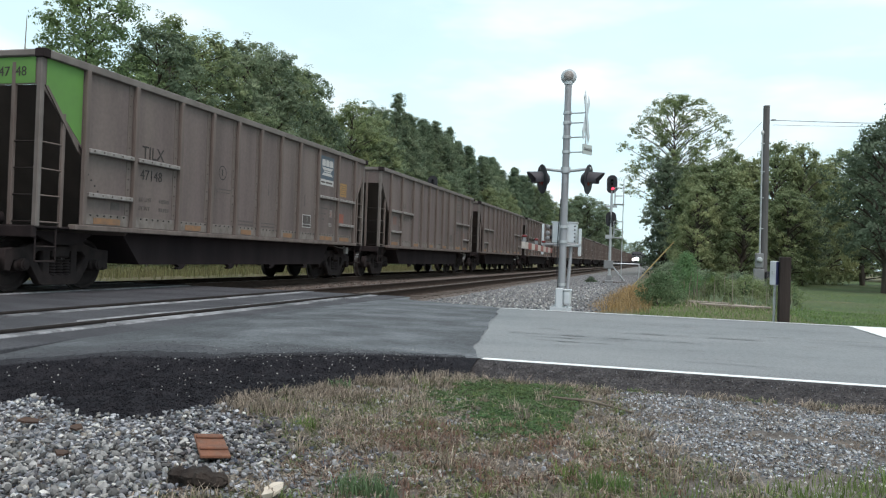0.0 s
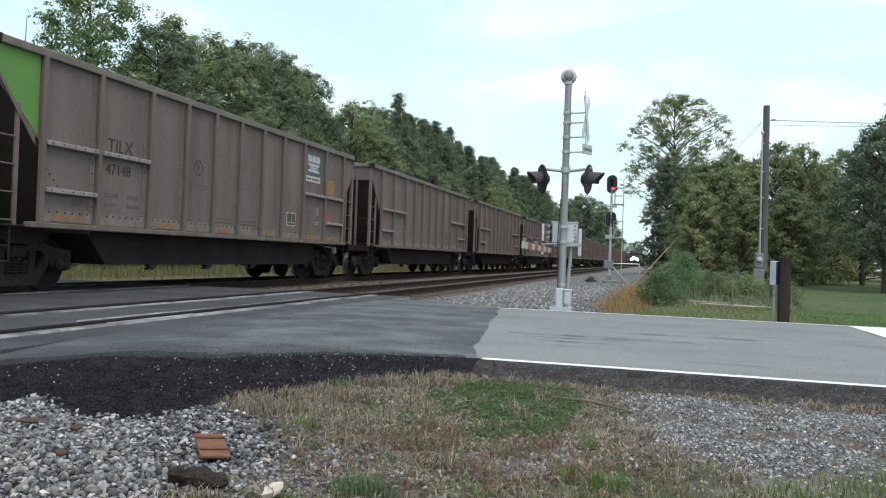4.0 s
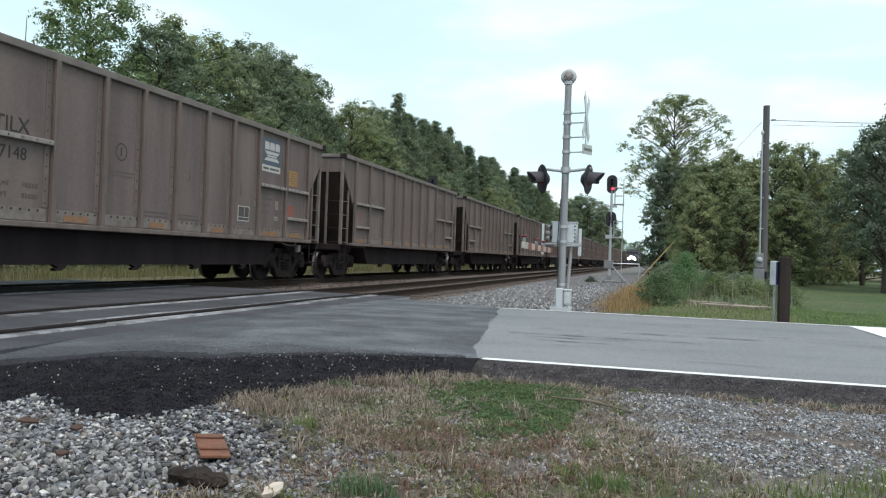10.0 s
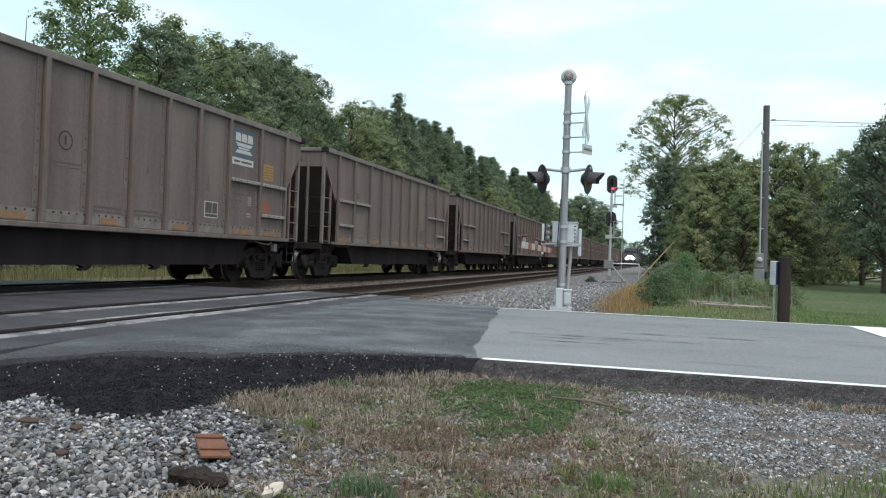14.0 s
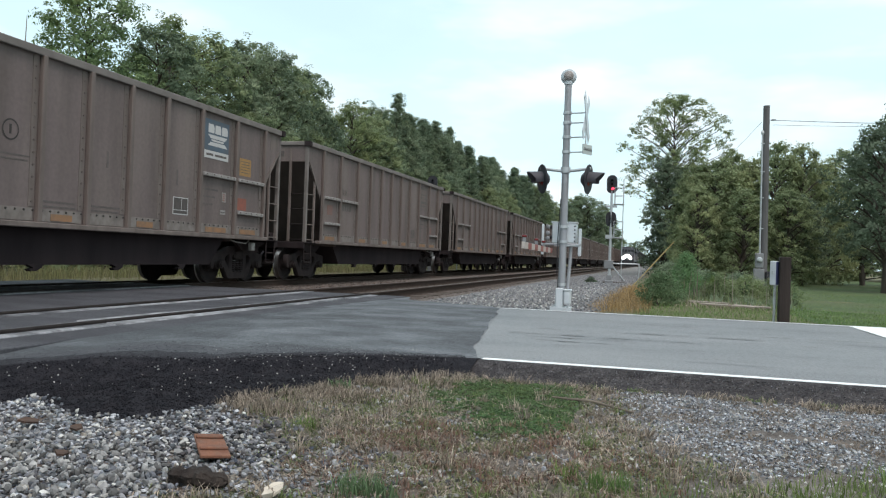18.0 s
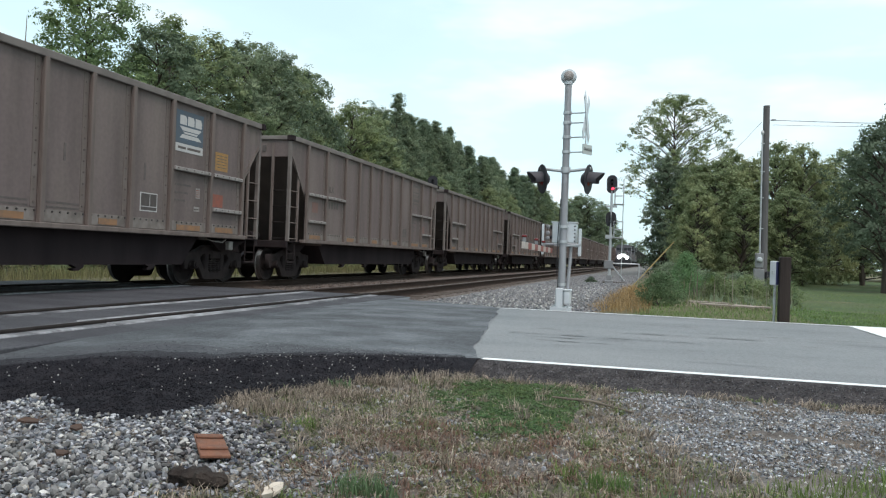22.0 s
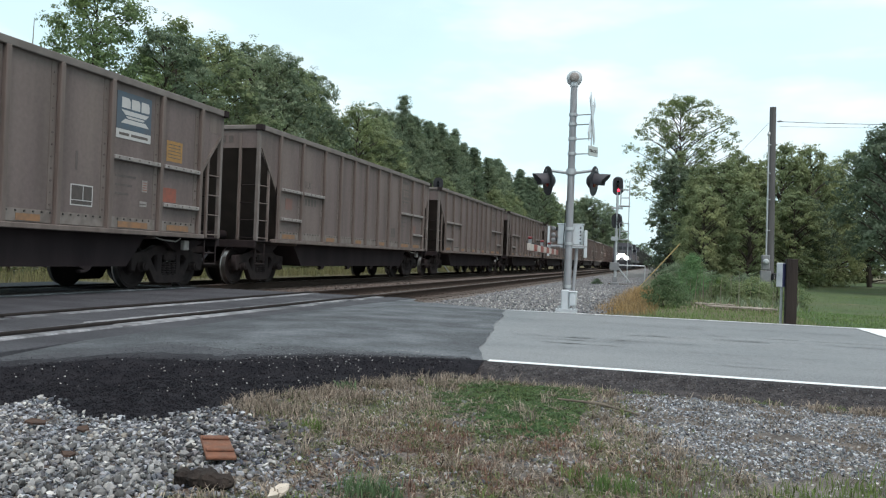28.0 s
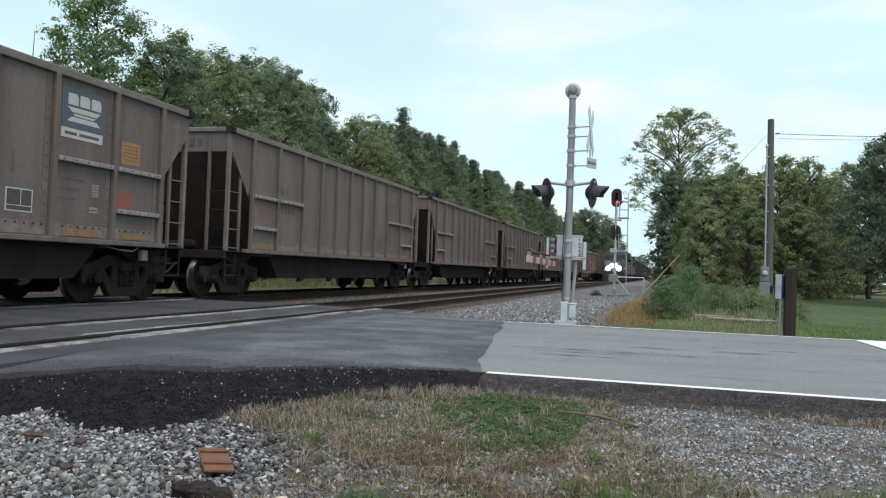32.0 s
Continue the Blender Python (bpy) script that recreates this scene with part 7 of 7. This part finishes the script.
field("gravel_grass", "sparse brown grass in the gravel", on_ground(clumped(scatter(GRIT, 20000, 0.2), 0.36, 11.0)), 0.045, 0.0045, leafy("brown litter grass", (0.23, 0.185, 0.145), (0.15, 0.12, 0.095), 0.6), 2.2, 0.25)
field("edge_grass", "dead brown grass along the road edge", on_ground(clumped(scatter([(-1.3, 6.2), (3.6, 6.26), (3.6, 5.9), (-1.3, 5.85)], 14000, 0.1), 0.32, 51.0)), 0.08, 0.0055, M_DRYGRASS, 1.3, 0.25)
field("edge_grass", "olive grass in the broken road edge", on_ground(clumped(scatter([(-1.3, 6.22), (3.6, 6.28), (3.6, 6.0), (-1.3, 5.95)], 7000, 0.1), 0.25, 57.0)), 0.06, 0.0055, M_GRASS, 1.4, 0.25)
straw_tuft = leafy("pale dead straw", (0.36, 0.305, 0.245), (0.24, 0.195, 0.15), 0.6)
for i, (x, y) in enumerate(scatter(DRY, 90, 0.05)):
    n = rt.randint(26, 60)
    tf = thing("dead_grass_tuft", "splayed tuft of dead straw grass on the verge", "grass tuft", pose(x, y, ground_z(x, y)), "dead grass tufts")
    v, f = blades(np.c_[RNG.normal(0, 0.022, n), RNG.normal(0, 0.018, n), np.zeros(n)], rt.uniform(0.07, 0.13), 0.005, 1.2, 0.35)
    part("foliage", np_mesh("foliage", v, f, [straw_tuft, M_DRYGRASS, M_GRASS][i % 7 // 3]), None, tf)
bright = leafy("fresh grass", (0.135, 0.21, 0.07), (0.11, 0.17, 0.06), 0.3)
for x, y, n, h in ((-0.18, 3.4, 170, 0.10), (0.12, 3.2, 130, 0.085), (-1.1, 2.95, 260, 0.10), (-1.42, 5.2, 90, 0.07)):
    tf = thing("grass_tuft", "tuft of fresh green grass on the verge", "grass tuft", pose(x, y, ground_z(x, y)), "grass tufts")
    v, f = blades(np.c_[RNG.normal(0, 0.07, n), RNG.normal(0, 0.05, n), np.zeros(n)], h, 0.006, 0.6, 0.4)
    part("foliage", np_mesh("foliage", v, f, bright if x > -0.5 and h > 0.095 else M_WEED), None, tf)
seed = thing("weed_seedling", "small pale green leafy weed in the black crumbs", "weed", pose(-2.08, 5.12, ground_z(-2.08, 5.12) + 0.02))
v, f = blades(np.c_[RNG.normal(0, 0.03, 60), RNG.normal(0, 0.02, 60), np.zeros(60)], 0.07, 0.016, 0.9, 0.4)
part("leaves", np_mesh("leaves", v, f, M_WEED), None, seed)

fx = RNG.uniform(-5.0, -1.5, 7500)
fy = np.interp(fx, [p[0] for p in CRUMB_TOP], [p[1] for p in CRUMB_TOP]) - 0.05 + RNG.exponential(0.17, 7500)
fx, fy = fx[fy < 6.5], fy[fy < 6.5]
pile_at("asphalt_crumb_stones", "black crumbs thinning out over the asphalt", np.c_[fx, fy], np.array([patch_z(x, y) + 0.004 for x, y in zip(fx, fy)]), 0.003, 0.011, M_CRUMB)
gx0 = RNG.uniform(-4.6, -1.8, 160)
gy0 = np.interp(gx0, [p[0] for p in CRUMB_TOP], [p[1] for p in CRUMB_TOP]) + 0.38 + RNG.normal(0, 0.2, 160)
pile_at("pale_chippings", "thin line of pale grit along the asphalt edge", np.c_[gx0, gy0], np.array([patch_z(x, y) + 0.003 for x, y in zip(gx0, gy0)]), 0.003, 0.009, M_STONE_W)
q = scatter([(-1.3, 6.12), (3.6, 6.12), (3.6, 6.34), (-1.3, 6.34)], 5000, 0.04)
pile_at("shoulder_grit", "dark grit on the broken road edge", q, np.array([shoulder_z(x, y) for x, y in q]), 0.004, 0.014, M_GRITMIX)
field("fringe_grass", "dry grass creeping over the black crumbs", on_ground(clumped(scatter([(-2.6, 4.2), (-2.25, 4.95), (-1.85, 5.7), (-1.5, 6.12), (-1.2, 6.1), (-1.55, 5.5), (-1.9, 4.8), (-2.2, 4.1)], 7000, 0.1), 0.6, 5.0), 0.01), 0.085, 0.0045, M_DRYGRASS, 1.2, 0.3)
pile("fine_gravel", "pale pebbles lying in the dry turf", clumped(scatter(DRY, 3600, 0.1), 0.5, 61.0), 0.010, 0.030, M_STONE, 0.012, None, 0.2)
pile("fine_gravel", "pale stones lying in the dry turf", clumped(scatter(DRY, 1800, 0.1), 0.5, 61.0), 0.008, 0.026, M_STONE_W, 0.014, None, 0.2)
pile("ballast_stones", "scattered ballast stones at the edge of the turf", scatter([(-1.75, 3.5), (-1.35, 3.6), (-1.05, 3.2), (-1.0, 2.7), (-1.75, 2.6)], 750, 0.08), 0.010, 0.034, M_STONE, 0.012, None, 0.3)
pile("fine_gravel", "tiny pebbles in the dry turf", scatter(DRY, 9000, 0.1), 0.004, 0.014, M_STONE, 0.004, None, 0.1)
for x, y, a, L in ((-3.02, 3.34, 20, 0.05), (-2.72, 3.32, -35, 0.035), (-2.45, 2.9, 70, 0.03)):
    ch = thing("bark_chip", "rusty brown bark chip on the stones", "wood chip", pose(x, y, ground_z(x, y) + 0.065, 12, 8, a), "bark chips")
    part("chip", Mesh().prism([(-L, -0.02), (-0.2 * L, -0.03), (L, -0.012), (0.8 * L, 0.02), (-0.6 * L, 0.026)], 2, -0.004, 0.006), M_BARKCHIP, ch)

# tie plate, rotten wood, paper scrap, branch
tp = thing("tie_plate", "rusty orange steel tie plate lying on the stones", "tie plate", pose(-1.90, 3.19, ground_z(-1.90, 3.19) + 0.065, 5, 4, 38) @ Matrix.Diagonal((0.68, 0.9, 0.8, 1)))
part("plate", Mesh().box(-0.095, 0.095, -0.17, 0.17, -0.01, 0.01, 0.005), M_CLAY, tp)
for yy in (-0.085, 0.095):
    part("shoulder", Mesh().box(-0.09, 0.09, yy - 0.012, yy + 0.012, 0.01, 0.026, 0.005), M_CLAY, tp)
for xx in (-0.06, 0.06):
    part("spike_hole", Mesh().box(xx - 0.012, xx + 0.012, 0.125, 0.15, 0.0095, 0.0108), M_BLACK, tp)
rw = thing("rotten_wood_chunk", "dark rotten chunk of tie wood on the gravel", "wood", pose(-1.71, 2.78, ground_z(-1.71, 2.78) + 0.055, 0, 3, 8) @ Matrix.Diagonal((0.72, 0.9, 1.25, 1)))
wm = Mesh()
n = 20
prof = []
for i in range(25):
    t = i / 24
    r = 0.055 * math.sqrt(max(0.02, 1 - (2 * t - 1) ** 4)) * (0.85 + 0.5 * noise.noise((t * 6, 0, 0)))
    prof.append([(-0.17 + 0.34 * t + 0.012 * noise.noise((k * 0.7, t * 9, 5)), r * (1 + 0.45 * noise.noise((t * 3, k * 0.8, 0)) + 0.2 * noise.noise((t * 14, k * 1.7, 0))) * math.cos(2 * math.pi * k / n), r * 0.6 * (1 + 0.45 * noise.noise((t * 3, k * 0.8, 3)) + 0.2 * noise.noise((t * 14, k * 1.7, 3))) * math.sin(2 * math.pi * k / n)) for k in range(n)])
wm.add([p for ring in prof for p in ring], [(j * n + i, j * n + (i + 1) % n, (j + 1) * n + (i + 1) % n, (j + 1) * n + i) for j in range(24) for i in range(n)] + [tuple(range(n)), tuple(range(24 * n, 25 * n))])
part("chunk", wm, M_DARKWOOD, rw)
ps = thing("paper_scrap", "crumpled pale cardboard scrap on the ground", "litter", pose(-1.355, 2.72, ground_z(-1.355, 2.72) + 0.062, 20, -25, 30))
part("scrap", Mesh().prism([(-0.045, -0.02), (-0.01, -0.035), (0.03, -0.02), (0.042, 0.012), (0.012, 0.035), (-0.03, 0.03)], 2, -0.004, 0.004).prism([(-0.045, -0.02), (-0.01, -0.035), (0.0, -0.03), (-0.03, 0.0)], 2, 0.004, 0.016), M_CUP, ps)
br = thing("dead_branch", "grey dead branch lying on the verge", "branch", pose(-0.38, 5.28, ground_z(-0.38, 5.28) + 0.03))
part("stick", Mesh().tube((-0.28, 0.13, 0.01), (0.0, 0.02, 0.02), 0.006, 0.009, 7).tube((0.0, 0.02, 0.02), (0.26, -0.14, 0.0), 0.009, 0.007, 7).tube((0.0, 0.02, 0.02), (0.14, 0.04, 0.03), 0.005, 0.002, 6), M_STICK, br)

field("dead_mat", "flattened brown dead weeds round the planks", on_ground(scatter([(0.3, 16.6), (2.2, 16.7), (2.4, 18.8), (0.3, 18.8)], 1000, 0.25)), 0.11, 0.010, M_DRYGRASS, 1.4, 0.3)
field("pale_weeds", "pale grey-green broad weeds in the verge", on_ground(clumped(scatter([(0.5, 17.6), (2.8, 17.6), (3.1, 23), (0.5, 23)], 2400, 0.2), 0.4, 21.0)), 0.22, 0.026, leafy("pale weed", (0.235, 0.285, 0.19), (0.19, 0.23, 0.13), 0.35), 0.7, 0.3)
q = scatter([(-4.75, 13.75), (-1.2, 13.62), (-0.95, 16), (-0.9, 60), (-5.0, 60)], 24000, 0.08)
pile_at("shoulder_stones", "grey ballast stones on the shoulder", q, np.interp(q[:, 0], [-5.35, -4.9, -4.5, -3.6, -2.2, -1.3], [-0.21, -0.17, -0.16, -0.17, -0.12, -0.08]) + 0.01, 0.03, 0.064, M_STONE_FAR)
q = scatter([(-4.6, 13.8), (-1.6, 13.7), (-1.5, 30), (-4.6, 30)], 900, 0.08)
pile_at("shoulder_stones", "pale ballast stones on the shoulder", q, np.interp(q[:, 0], [-5.35, -4.9, -4.5, -3.6, -2.2, -1.3], [-0.21, -0.17, -0.16, -0.17, -0.12, -0.08]) + 0.02, 0.03, 0.055, M_STONE_W)
q = scatter([(-12.9, 13.85), (-4.9, 14.6), (-4.9, 30), (-12.9, 30)], 6000, 0.05)
pile_at("track_stones", "rust-brown ballast stones between the rails", q, np.full(len(q), -0.19), 0.03, 0.06, M_STONE_B)


# ---- what moves ----
COAL = [(0.0, 0.110), (1.0, -0.095), (2.0, -0.300), (3.0, -0.530), (3.5, -0.685), (5.5, -1.530), (7.0, -2.165), (9.0, -3.022), (11.0, -3.802), (13.0, -4.525), (14.5, -5.010),
        (16.5, -5.620), (19.0, -6.285), (21.0, -6.820), (23.0, -7.385), (25.0, -8.035), (27.5, -8.950), (29.0, -9.480), (30.0, -9.825), (31.0, -10.150), (32.0, -10.480)]
ONCOMING = [(0.0, 0.0), (6.0, -28.0), (12.0, -50.0), (17.0, -72.0), (21.0, -92.5), (25.0, -111.5), (28.0, -124.5), (30.5, -135.5), (32.0, -143.5)]


def motions():
    for i, c in enumerate(coal_cars):
        y = T0_FRONT + i * CAR_LEN
        walk(c, [(t, pose(FAR_X, y + d, 0)) for t, d in COAL])
    for c in coal_cars[1:4]:
        for ws in [o for o in c.children if o.name.startswith("wheelset")]:
            p = ws.matrix_basis.translation.copy()
            rows = []
            for (t, d), (t2, d2) in zip(COAL, COAL[1:] + COAL[-1:]):
                rows.append((t, pose(p.x, p.y, p.z, math.degrees(-d / 0.457))))
                n = int(abs(math.degrees((d2 - d) / 0.457)) // 60)
                for j in range(1, n + 1):
                    u = j / (n + 1)
                    rows.append((t + (t2 - t) * u, pose(p.x, p.y, p.z, math.degrees(-(d + (d2 - d) * u) / 0.457))))
            walk(ws, rows)
    for ob, dy in second_train:
        walk(ob, [(t, pose(NEAR_X, LOCO_Y0 + dy + d, 0)) for t, d in ONCOMING])


motions()
